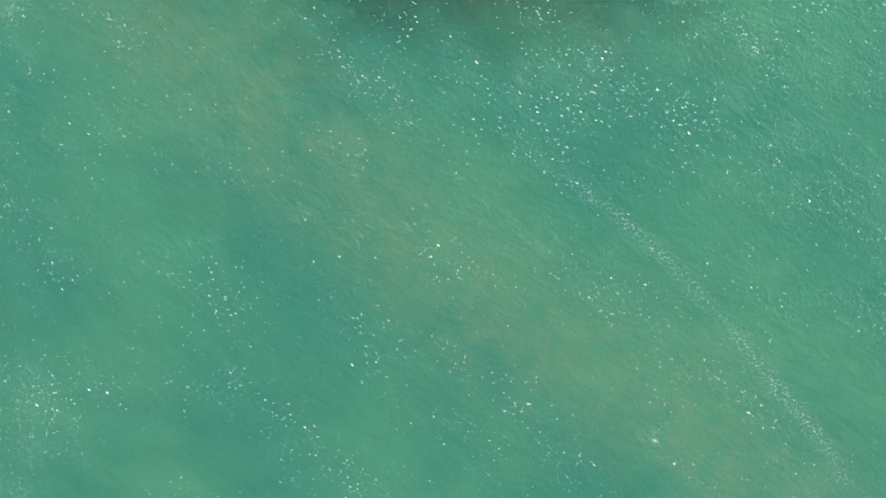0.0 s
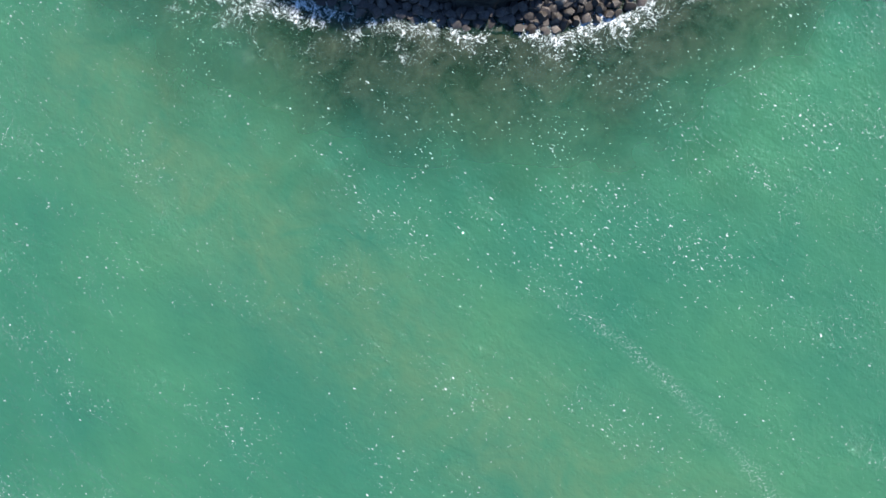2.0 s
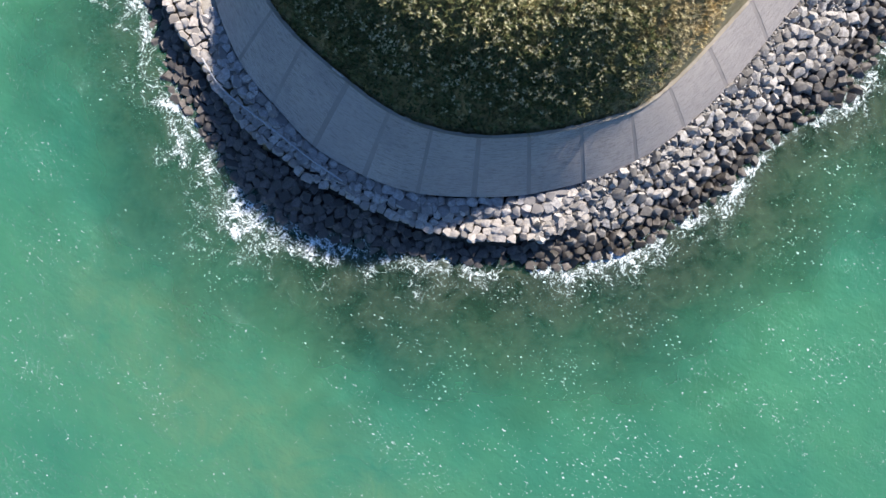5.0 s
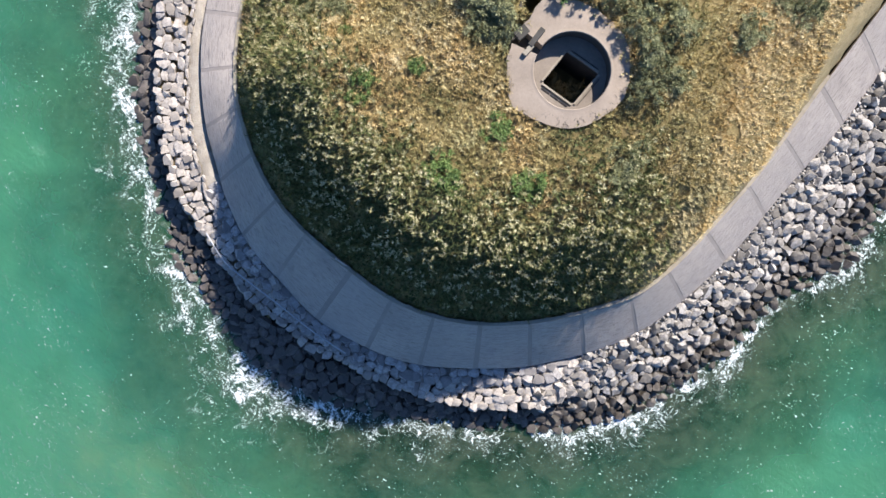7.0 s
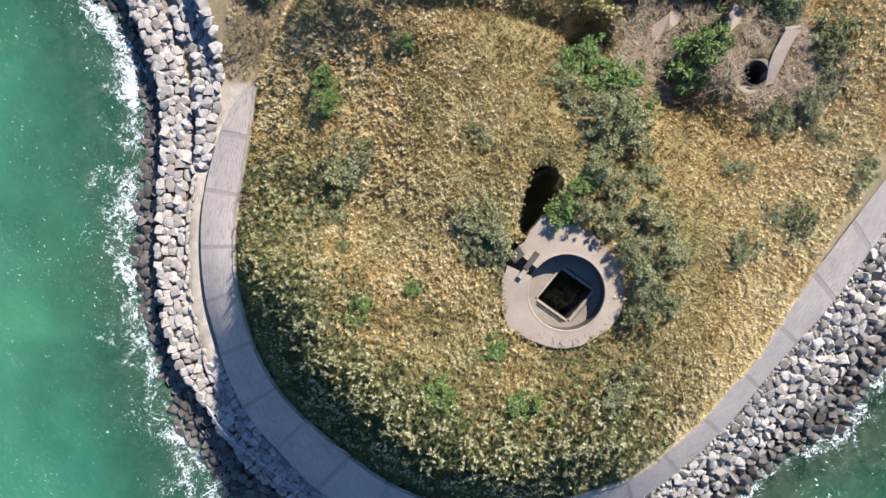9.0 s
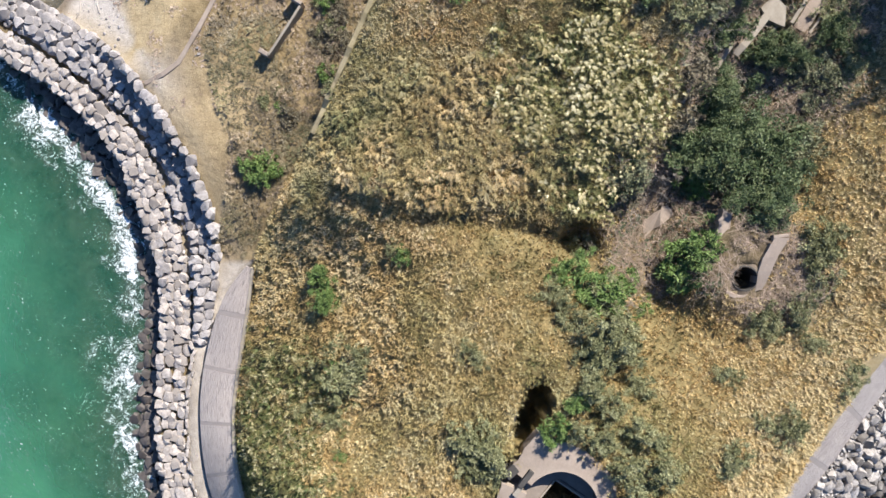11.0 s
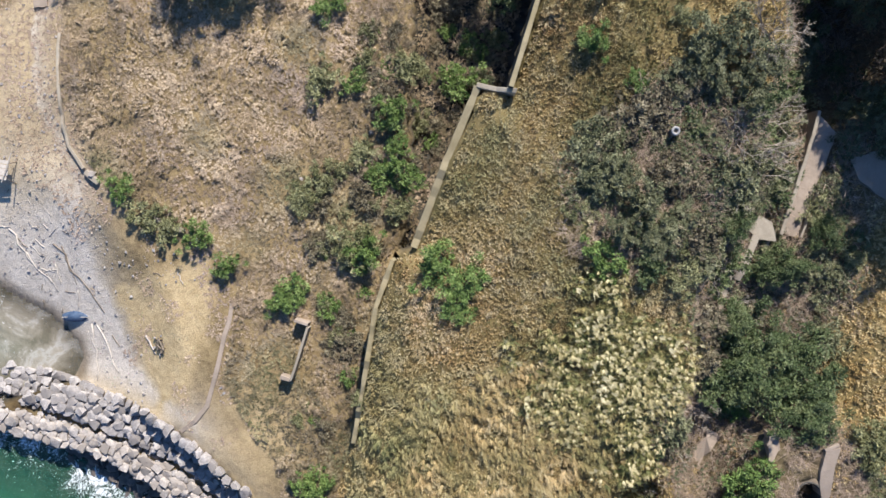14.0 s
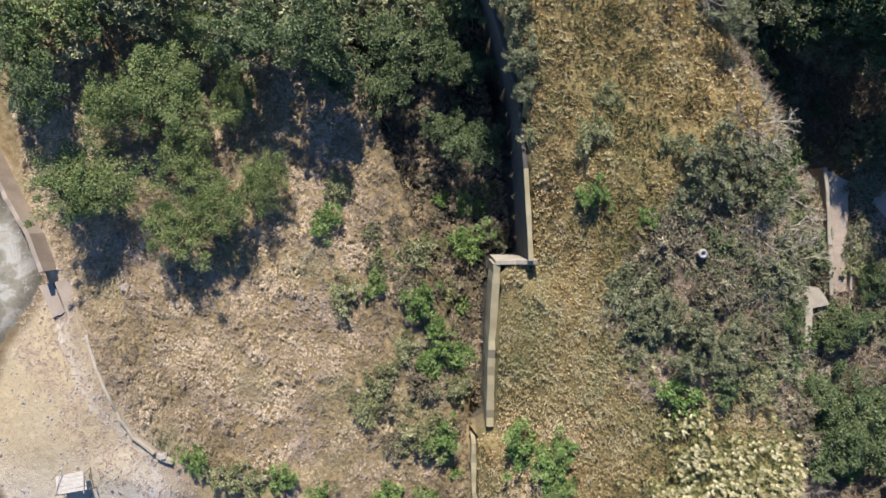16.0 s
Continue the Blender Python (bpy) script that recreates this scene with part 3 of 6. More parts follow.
def slab(name, low, high, rows, thick, material, parent, s0=0.0, sag=0.0):
    """A bent slab between two 3D edges with the same count of points."""
    low, high = np.asarray(low), np.asarray(high)
    n = len(low)
    s = s0 + np.r_[0, np.cumsum(np.linalg.norm(np.diff(low[:, :2], axis=0), axis=1))]
    top = [low + (high - low) * (k / rows) - np.array([0, 0, sag * math.sin(math.pi * k / rows)]) for k in range(rows + 1)]
    w = np.linalg.norm(high - low, axis=1).mean()
    bm = bmesh.new()
    uvl = bm.loops.layers.uv.new()
    down = np.array([0, 0, thick])
    uv = {}

    def row(points, v):
        out = [bm.verts.new(p) for p in points]
        for q, t in zip(out, s):
            uv[q] = (t, v)
        return out

    def strip(u, v):
        for j in range(len(u) - 1):
            bm.faces.new((u[j], u[j + 1], v[j + 1], v[j]))

    vs = [row(p, w * k / rows) for k, p in enumerate(top)]
    for u, v in zip(vs[:-1], vs[1:]):
        strip(u, v)
    strip(row(top[0] - down, 0), row(top[0], 0))
    strip(row(top[-1], w), row(top[-1] - down, w))
    for e in (0, -1):
        side = np.array([p[e] for p in top])
        u, v = [bm.verts.new(p) for p in side], [bm.verts.new(p - down) for p in side]
        for k, q in enumerate(u + v):
            uv[q] = (s[e], w * (k % len(u)) / rows)
        strip(u, v)
    for f in bm.faces:
        f.smooth = True
        for l in f.loops:
            l[uvl].uv = uv[l.vert]
    bmesh.ops.recalc_face_normals(bm, faces=bm.faces)
    me = bpy.data.meshes.new(name)
    bm.to_mesh(me)
    bm.free()
    me.materials.append(material)
    ob = new(name, me)
    ob.parent = parent
    return ob


def lift_foot(p):
    """Height of the apron's foot: 2.5 m, rising to the pointed north-west end."""
    return np.c_[p[:, :2], 2.5 + 0.75 * step01(p[:, 1], 22, 30.5) * (p[:, 0] < 0)]


apron = thing("seawall_apron", "sloping grey concrete seawall apron with cross joints and worn courses", "seawall", kind="structure")
_foot, _s = resample(FOOT, 1200)
_brow, _ = resample(BROW, 4000)
_top = np.array([_brow[np.argmin((_brow[:, 0] - p[0]) ** 2 + (_brow[:, 1] - p[1]) ** 2)] for p in _foot])
_top = np.c_[tuple(np.convolve(np.pad(_top[:, k], 8, "edge"), np.ones(17) / 17, "valid") for k in range(3))]
_low = lift_foot(_foot)
_len = _s[-1]
_cuts = [0.0]
while _cuts[-1] < _len - 6:
    _cuts.append(_cuts[-1] + 4.7 + 0.5 * rng.random())
for a, b in zip(_cuts[:-1], _cuts[1:]):
    i, j = np.searchsorted(_s, (a + 0.2, b - 0.2))
    k = np.unique(np.linspace(i, j, max(3, (j - i) // 2)).astype(int))
    slab("panel", _low[k], _top[k], 5, 0.3, M_APRON, apron, s0=a, sag=-0.08)
    i, j = np.searchsorted(_s, (b - 0.7, min(b + 0.7, _len)))
    drop = np.array([0, 0, 0.02])
    slab("joint_strip", _low[i:j] - drop, _top[i:j] - drop, 5, 0.26, M_JOINT, apron, s0=b, sag=-0.08)
_n = (_top - _low)
_n[:, 2] = 0
_n /= np.linalg.norm(_n, axis=1)[:, None] + 1e-6
for i in range(0, 1190, 6):
    k = slice(i, i + 7)
    if _low[i, 0] > 34:
        break
    slab("kerb", _top[k] + np.array([0, 0, 0.10 + 0.08 * rng.random()]), _top[k] + (0.24 + 0.08 * rng.random()) * _n[k] + np.array([0, 0, 0.12]), 1, 0.3, M_WALL, apron, s0=i)


# ---------------------------------------------------------------- stones
def stone_mesh(seed, material, flatness=0.75, cuts=8, skew=0.16):
    """One angular boulder about a metre across: a block with tilted faces and broken corners."""
    r = np.random.default_rng(seed)
    n = np.vstack([np.eye(3), -np.eye(3)]) + skew * r.normal(size=(6, 3))
    d = 0.80 + 0.20 * r.random(6)
    chips = np.sign(r.normal(size=(cuts, 3))) * (0.2 + 0.8 * r.random((cuts, 3)))
    n = np.vstack([n, chips])
    n /= np.linalg.norm(n, axis=1)[:, None]
    d = np.r_[d, 0.90 + 0.20 * r.random(cuts)]
    spots = []
    for i, j, k in itertools.combinations(range(len(d)), 3):
        m3 = n[[i, j, k]]
        if abs(np.linalg.det(m3)) > 0.05:
            p = np.linalg.solve(m3, d[[i, j, k]])
            if (n @ p <= d + 1e-6).all():
                spots.append(p)
    size = np.array([0.5, 0.42 + 0.12 * r.random(), 0.5 * flatness])
    bm = bmesh.new()
    for p in spots:
        bm.verts.new(p * size)
    bmesh.ops.remove_doubles(bm, verts=bm.verts, dist=0.03)
    h = bmesh.ops.convex_hull(bm, input=bm.verts)
    bmesh.ops.delete(bm, geom=list({g for g in h["geom_interior"] + h["geom_unused"] if isinstance(g, bmesh.types.BMVert)}), context="VERTS")
    bmesh.ops.recalc_face_normals(bm, faces=bm.faces)
    me = bpy.data.meshes.new("stone")
    bm.to_mesh(me)
    bm.free()
    me.materials.append(material)
    me.polygons.foreach_set("use_smooth", np.ones(len(me.polygons), bool))
    me.set_sharp_from_angle(angle=0.75)
    return me


def offset_line(line, d):
    """The curve moved to its left by d metres."""
    t = np.gradient(line[:, :2], axis=0)
    t /= np.linalg.norm(t, axis=1)[:, None] + 1e-9
    return line[:, :2] + d * np.c_[-t[:, 1], t[:, 0]]


def lay_stones(parent, meshes, spots, limit=300, rest=None, name="stone"):
    """Stones as parts of their bank; those past the limit are joined into one further part."""
    for k, (x, y, z, size, yaw, tip) in enumerate(spots[:limit]):
        ob = new(name, meshes[k % len(meshes)])
        ob.parent = parent
        ob.matrix_basis = Matrix.LocRotScale((x, y, z), Euler((tip[0], tip[1], yaw)), size)
    if len(spots) > limit:
        co, tri, off = [], [], 0
        for k, (x, y, z, size, yaw, tip) in enumerate(spots[limit:]):
            me = meshes[k % len(meshes)]
            v = np.empty(len(me.vertices) * 3)
            me.vertices.foreach_get("co", v)
            mat = np.array(Matrix.LocRotScale((x, y, z), Euler((tip[0], tip[1], yaw)), size))
            co.append(v.reshape(-1, 3) @ mat[:3, :3].T + mat[:3, 3])
            me.calc_loop_triangles()
            q = np.empty(len(me.loop_triangles) * 3, np.int32)
            me.loop_triangles.foreach_get("vertices", q)
            tri.append(q.reshape(-1, 3) + off)
            off += len(me.vertices)
        me = bpy.data.meshes.new("stones")
        fill(me, np.vstack(co), np.vstack(tri), True)
        me.set_sharp_from_angle(angle=0.75)
        me.materials.append(meshes[0].materials[0])
        ob = new("stones", me)
        ob.parent = parent
        tagged(ob, kind="stuff")


def tier_spots(line, offsets, pitch, lift, size, seed, keep=lambda x, y: True, flat=0.7):
    """Stones in rows beside a curve."""
    r = np.random.default_rng(seed)
    out = []
    for row, d in enumerate(offsets):
        c = offset_line(line, d)
        s = np.r_[0, np.cumsum(np.hypot(*np.diff(c, axis=0).T))]
        t = 0.3 * row
        while t < s[-1]:
            w = pitch * (0.78 + 0.5 * r.random())
            x, y = np.interp(t + w / 2, s, c[:, 0]), np.interp(t + w / 2, s, c[:, 1])
            x2, y2 = np.interp(t + w / 2 + 0.2, s, c[:, 0]), np.interp(t + w / 2 + 0.2, s, c[:, 1])
            yaw = math.atan2(y2 - y, x2 - x) + 0.2 * r.normal()
            x, y = x + 0.10 * r.normal(), y + 0.10 * r.normal()
            k = w * (1.10 + 0.1 * r.normal())
            out.append((x, y, lift + 0.08 * r.normal(), Vector((k, size * (0.9 + 0.25 * r.random()), size * (flat + 0.3 * r.random()))), yaw, r.normal(size=2) * 0.12))
            t += w
    px, py = np.array([o[0] for o in out]), np.array([o[1] for o in out])
    z, ok = terrain(px, py), np.broadcast_to(keep(px, py), px.shape)
    return [(o[0], o[1], o[2] + zz, *o[3:]) for o, zz, g in zip(out, z, ok) if g]


def heap_spots(poly, small, large, lift, seed, keep=lambda x, y: True, tumble=0.5, skew=2.2, flat=0.9, room=0.40):
    """Boulders over an area: the large ones first, smaller ones in the room that they leave."""
    r = np.random.default_rng(seed)
    p = np.asarray(poly)[:, :2]
    lo, hi = p.min(0), p.max(0)
    n = int((hi[0] - lo[0]) * (hi[1] - lo[1]) / small ** 2 * 5)
    q = lo + (hi - lo) * r.random((n, 2))
    q = q[inside(poly, q[:, 0], q[:, 1])]
    q = q[np.broadcast_to(keep(q[:, 0], q[:, 1]), len(q))]
    size = np.sort(small + (large - small) * r.random(len(q)) ** skew)[::-1]
    taken, out, cell = {}, [], large
    for (x, y), k in zip(q, size):
        i0, j0 = int(x // cell), int(y // cell)
        if any((x - a) ** 2 + (y - b) ** 2 < (room * (k + c)) ** 2 for i in (-1, 0, 1) for j in (-1, 0, 1) for a, b, c in taken.get((i0 + i, j0 + j), ())):
            continue
        taken.setdefault((i0, j0), []).append((x, y, k))
        out.append((x, y, k))
    z = terrain(np.array([o[0] for o in out]), np.array([o[1] for o in out]))
    return [(x, y, zz + lift * k + 0.05 * r.normal(), Vector((k * 1.1, k * (0.85 + 0.3 * r.random()), k * flat * (0.8 + 0.4 * r.random()))), r.random() * 6.28, r.normal(size=2) * tumble) for (x, y, k), zz in zip(out, z)]


CAPS = [stone_mesh(k, M_CAP, 0.8, 11, 0.12) for k in range(14)]
UPPERS = [stone_mesh(40 + k, M_UPPER, 0.8, 12, 0.14) for k in range(12)]
BOULDERS = [stone_mesh(80 + k, M_RIPRAP, 0.85, 15, 0.2) for k in range(18)]
WETS = [stone_mesh(120 + k, M_WET, 0.8, 11, 0.16) for k in range(12)]

cap_tier = thing("stone_revetment", "revetment tier of pale fitted boulders along the seawall", "revetment", "revetment tiers", kind="structure")
lay_stones(cap_tier, CAPS, sorted(tier_spots(LEDGE, (0.38, 1.05, 1.7, 2.35, 2.9), 0.76, 0.25, 0.82, 5, lambda x, y: (~inside(np.vstack([DRAIN, [(-10, 5), (10, 60), (-40, 62)]]), x, y) & ((near(DRAIN, x, y)[0] > 0.38) | (y < 24))) | (y < 0)), key=lambda s: abs(s[1] - 12)), 300)
berm = [(q[0], q[1], 2.0 + 0.1 * math.sin(q[0]), q[3], q[4], q[5]) for q in tier_spots(np.array([p for p in FOOT if p[1] < 7 and p[0] < 13]), (-0.45, -1.2), 0.9, 0.0, 0.92, 6)]
lay_stones(cap_tier, UPPERS, berm, 120)
# edging of pale blocks between the fitted stones and the gravel strip
edging = [(q[0], q[1], 2.12, q[3], q[4], (0, 0)) for q in tier_spots(offset_line(np.array([p for p in DRAIN if 1.0 < p[1] < 25]), 0.30), (0.0,), 0.62, 0.0, 0.30, 16)]
lay_stones(cap_tier, CAPS, edging, 60)
upper_tier = thing("stone_revetment", "upper revetment tier of grey boulders above the drain", "revetment", "revetment tiers", kind="structure")
lay_stones(upper_tier, UPPERS, tier_spots(BACK, (0.40, -0.3, -1.0, -1.7, -2.4), 0.82, 0.40, 0.92, 8, lambda x, y: (near(DRAIN, x, y)[0] > 0.5) & (inside(np.vstack([DRAIN, BACK[::-1]]), x, y) | (near(BACK, x, y)[0] < 0.75))), 200)
_between = np.vstack([[p for p in LEDGE if p[1] > 23], BACK[::-1]])
lay_stones(upper_tier, UPPERS, heap_spots(_between, 0.30, 0.62, 0.15, 17, lambda x, y: near(DRAIN, x, y)[0] > 0.3, tumble=0.25, skew=1.4), 0)
lower_tier = thing("boulder_toe", "wet dark boulders at the foot of the revetment, washed by waves", "boulders", "revetment tiers", kind="structure")
_toe = np.vstack([LEDGE[::-1], [p for p in SHORE if p[1] < 51.5 and p[0] < 12]])
lay_stones(lower_tier, WETS, sorted(heap_spots(_toe, 0.48, 1.05, 0.06, 9, lambda x, y: (near(LEDGE, x, y)[0] > 0.45) & (near(SHORE, x, y)[0] > 0.4), tumble=0.14, skew=1.3, flat=0.75, room=0.37), key=lambda q: abs(q[1] - 12)), 300)
riprap = thing("riprap", "heap of tumbled grey boulders between the apron and the sea", "riprap", "revetment tiers", kind="structure")
_rip = np.vstack([[p for p in FOOT if p[0] > 6.5 and p[1] < 38], [(58, 40)], [p for p in SHORE[::-1] if 8.0 < p[0] < 58 and p[1] < 40]])
lay_stones(riprap, BOULDERS, sorted(heap_spots(_rip, 0.32, 1.02, 0.20, 10, lambda x, y: near(FOOT, x, y)[0] > 0.25, tumble=0.45, skew=1.5), key=lambda q: math.hypot(q[0] - 20, q[1])), 330)
_rubble = heap_spots(_rip, 0.18, 0.36, 0.6, 12, lambda x, y: near(FOOT, x, y)[0] < 2.4 + 2 * np.sin(x), skew=1.5)
lay_stones(riprap, BOULDERS, _rubble, 0)


# ---------------------------------------------------------------- vegetation kit
def leaf_matter(name, stops, patch=(), rough=0.75):
    m = Mat(name, rough=rough, spec=0.2)
    c = m.ramp(m.attribute("tint"), *stops)
    c = m.mix(m.attribute("green"), c, m.ramp(m.attribute("tint"), (0.0, (0.075, 0.11, 0.04)), (0.5, (0.20, 0.225, 0.085)), (1.0, (0.36, 0.35, 0.15))))
    c = m.mix(m.attribute("brown"), c, m.mix(1.0, c, (0.86, 0.85, 1.0), "MULTIPLY"))
    c = m.mix(m.span(m.per_island(), 0, 1, 0.0, 0.55), c, m.mix(1.0, c, (0.50, 0.48, 0.44), "MULTIPLY"))
    if patch:
        c = m.mix(m.span(m.noise(patch[0], 4, 0.6), patch[1], patch[2], 0.0, patch[3]), c, patch[4])
    m.colour(c)
    return m.m


def tufts(name, xy, z, tint, material, blades, length, width, spread, label, category, rise=0.8, seed=0, scale=1.0, wind=(0, 0), fan=(), green=None, brown=None):
    """Many tufts of arching blades in one mesh."""
    r = np.random.default_rng(seed)
    n = len(xy)
    N = n * blades
    base = np.repeat(np.c_[xy, z], blades, axis=0)
    L = np.repeat(length * scale * (0.65 + 0.7 * r.random(n)), blades) * (0.6 + 0.6 * r.random(N))
    a = r.random(N) * 2 * np.pi if not fan else np.repeat(fan[0] + fan[1] * r.normal(size=n), blades) + fan[2] * r.normal(size=N)
    lean = spread * (0.35 + 0.75 * r.random(N))
    d = np.c_[np.cos(a) + wind[0], np.sin(a) + wind[1], np.zeros(N)]
    a = np.arctan2(d[:, 1], d[:, 0])
    side = np.c_[-np.sin(a), np.cos(a), np.zeros(N)]
    w = width * (0.6 + 0.8 * r.random(N))
    root = base + d * (0.12 * L)[:, None] * r.random(N)[:, None]
    half = side * w[:, None] / 2
    root = root + np.c_[np.zeros((N, 2)), rise * L * 0.25]
    tip = root + d * (lean * L)[:, None] + np.c_[np.zeros((N, 2)), rise * L * (1.0 - 0.45 * lean)]
    co = np.stack([root + half, tip, root - half], 1).reshape(-1, 3)
    me = bpy.data.meshes.new(name)
    fill(me, co, np.arange(3 * N).reshape(-1, 3), False)
    me.materials.append(material)
    ob = new(name, me)
    field(ob, "tint", np.clip(np.repeat(np.repeat(tint, blades) + 0.10 * r.normal(size=N), 3), 0, 1))
    for key, v in (("green", green), ("brown", brown)):
        if v is not None:
            field(ob, key, np.repeat(np.clip(v, 0, 1), 3 * blades))
    return tagged(ob, label, category, kind="stuff")


def scatter(lo, hi, per_m2, keep, seed):
    r = np.random.default_rng(seed)
    n = int((hi[0] - lo[0]) * (hi[1] - lo[1]) * per_m2)
    p = np.array(lo) + (np.array(hi) - np.array(lo)) * r.random((n, 2))
    return p[keep(p[:, 0], p[:, 1])]


# ---------------------------------------------------------------- walls, emplacement and ruins
def box(bm, size, m):
    """A slightly rounded block under the pose m."""
    r = bmesh.ops.create_cube(bm, size=1, matrix=m @ Matrix.Diagonal((*size, 1)))
    es = list({e for v in r["verts"] for e in v.link_edges})
    bmesh.ops.bevel(bm, geom=es, offset=min(size) * 0.08, segments=1, affect="EDGES")


def wall_along(name, line, thick, deep, material, label, category="wall", kind="", wear=0.05, seed=1, parent=None):
    """A wall with a worn top along a 3D line of its top edge."""
    r = np.random.default_rng(seed)
    p = []
    for a, b in zip(line[:-1], line[1:]):
        n = max(1, int(math.dist(a[:2], b[:2]) / 0.7))
        p += [np.asarray(a) + (np.asarray(b) - np.asarray(a)) * k / n for k in range(n)]
    p = np.array(p + [np.asarray(line[-1], float)])
    p[:, 2] += wear * r.normal(size=len(p))
    t = np.gradient(p[:, :2], axis=0)
    t /= np.linalg.norm(t, axis=1)[:, None] + 1e-9
    q = np.c_[-t[:, 1], t[:, 0]] * thick / 2
    q *= (1 + 0.35 * wear / 0.05 * 0.2 * r.normal(size=len(p)))[:, None]
    bm = bmesh.new()
    ch = min(0.05, thick * 0.15)
    rows = []
    for k in range(len(p)):
        x, y, z = p[k]
        l, e = q[k] * (1 - 2 * ch / thick), q[k]
        rows.append([bm.verts.new(v) for v in ((x + e[0], y + e[1], z - deep), (x + e[0], y + e[1], z - ch), (x + l[0], y + l[1], z),
                                               (x - l[0], y - l[1], z), (x - e[0], y - e[1], z - ch), (x - e[0], y - e[1], z - deep))])
    for u, v in zip(rows[:-1], rows[1:]):
        for k in range(5):
            bm.faces.new((u[k], u[k + 1], v[k + 1], v[k]))
    bm.faces.new(rows[0][::-1])
    bm.faces.new(rows[-1])
    bmesh.ops.recalc_face_normals(bm, faces=bm.faces)
    ob = part(name, bm, material, parent)
    return ob if parent else tagged(ob, label, category, kind=kind)


def plate(name, outline, z, thick, material, parent=None, label="", category="", wear=0.02, seed=1):
    """A flat slab with that outline; its top lies at z."""
    r = np.random.default_rng(seed)
    bm = bmesh.new()
    edge = []
    for (x0, y0), (x1, y1) in zip(outline, outline[1:] + outline[:1]):
        n = max(1, int(math.hypot(x1 - x0, y1 - y0) / 0.4))
        edge += [(x0 + (x1 - x0) * k / n + 1.6 * wear * r.normal(), y0 + (y1 - y0) * k / n + 1.6 * wear * r.normal()) for k in range(n)]
    outline = edge
    top = [bm.verts.new((x, y, z + wear * r.normal())) for x, y in outline]
    low = [bm.verts.new((x, y, z - thick)) for x, y in outline]
    bm.faces.new(top)
    n = len(top)
    for k in range(n):
        bm.faces.new((low[k], low[(k + 1) % n], top[(k + 1) % n], top[k]))
    bmesh.ops.recalc_face_normals(bm, faces=bm.faces)
    ob = part(name, bm, material, parent)
    return ob if parent else tagged(ob, label, category)


M_MOSSY = concrete("mossy_concrete", (0.43, 0.37, 0.235), (0.25, 0.21, 0.115))
wall_along("wall_south", WALL_S, 0.42, 3.5, M_MOSSY, "low weathered concrete retaining wall half hidden in grass", kind="structure", seed=2, wear=0.08)
wall_along("wall_middle", WALL_M, 0.6, 6.5, M_MOSSY, "weathered concrete retaining wall with a pale flat top", kind="structure", seed=3, wear=0.04)
wall_along("wall_return", [(7.75, 66.35, 9.75), (9.0, 65.5, 10.3), (10.2, 64.7, 12.0)], 0.4, 8, M_WALL, "short concrete return wall joining two retaining walls", kind="structure", seed=4, wear=0.02)
# Wall face coloured near black, as its shade; the coping stays pale.
wall_n = wall_along("wall_north", [(x, y, z - 0.2) for x, y, z in WALL_N], 0.34, 9.3, M_DARK, "tall concrete retaining wall, its face coloured in shade, with a pale coping beside dark trees", kind="structure", seed=5, wear=0.02)
wall_along("coping", WALL_N[:3], 0.38, 0.22, M_MOSSY, "", parent=wall_n, seed=5, wear=0.03)

emplacement = thing("gun_emplacement", "round open concrete gun pit with a square well, weathered and cracked", "gun pit")
_cx, _cy = PIT
_ang = np.linspace(0, 2 * np.pi, 73)[:-1]
_bear = np.radians([-180, -170, -151, -134, -117, -90, -56, -29, 0, 30, 59, 85, 105, 128, 152, 170, 180])
_reach = [4.45, 4.4, 4.75, 4.25, 4.0, 3.9, 3.75, 4.0, 3.95, 4.2, 4.3, 4.7, 5.6, 4.6, 4.5, 4.5, 4.45]
_rad = np.interp((_ang + np.pi) % (2 * np.pi) - np.pi, _bear, _reach)
RIM, FLOOR, BORE = 14.85, 13.6, 2.62
_gap = range(28, 31)          # the passage that leaves the pit between two ends of the rim
bm = bmesh.new()
_hoop = lambda r, z: [bm.verts.new((_cx + r * math.cos(a), _cy + r * math.sin(a), z + 0.015 * math.sin(7 * a))) for a in _ang]
_o = [bm.verts.new((_cx + r * math.cos(a) + 0.05 * math.sin(23 * a), _cy + r * math.sin(a), RIM - 0.08 + 0.02 * math.sin(5 * a))) for a, r in zip(_ang, _rad)]
_ol = [bm.verts.new((v.co.x, v.co.y, RIM - 1.3)) for v in _o]
_l, _i, _i2, _d = _hoop(BORE + 0.22, RIM), _hoop(BORE + 0.05, RIM + 0.03), _hoop(BORE, RIM - 0.05), _hoop(BORE, FLOOR - 0.6)
for k in range(72):
    n = (k + 1) % 72
    if k in _gap:
        continue
    for a, b in ((_ol, _o), (_o, _l), (_l, _i), (_i, _i2)):
        bm.faces.new((a[k], a[n], b[n], b[k]))
for k in (_gap[0], _gap[-1] + 1):
    bm.faces.new((_ol[k], _o[k], _l[k], _i[k], _i2[k], _d[k]))
bmesh.ops.recalc_face_normals(bm, faces=bm.faces)
part("rim", bm, M_PIT, emplacement, "pale cracked concrete rim")
# Stained inner wall, darkened further to hold the shade inside the pit.
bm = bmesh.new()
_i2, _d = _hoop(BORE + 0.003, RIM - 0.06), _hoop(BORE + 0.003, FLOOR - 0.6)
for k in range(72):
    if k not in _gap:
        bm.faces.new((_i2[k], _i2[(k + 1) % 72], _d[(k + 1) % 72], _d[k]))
part("pit_wall", bm, M_DARK, emplacement, "dark stained inner wall of the pit, shade in its colour")
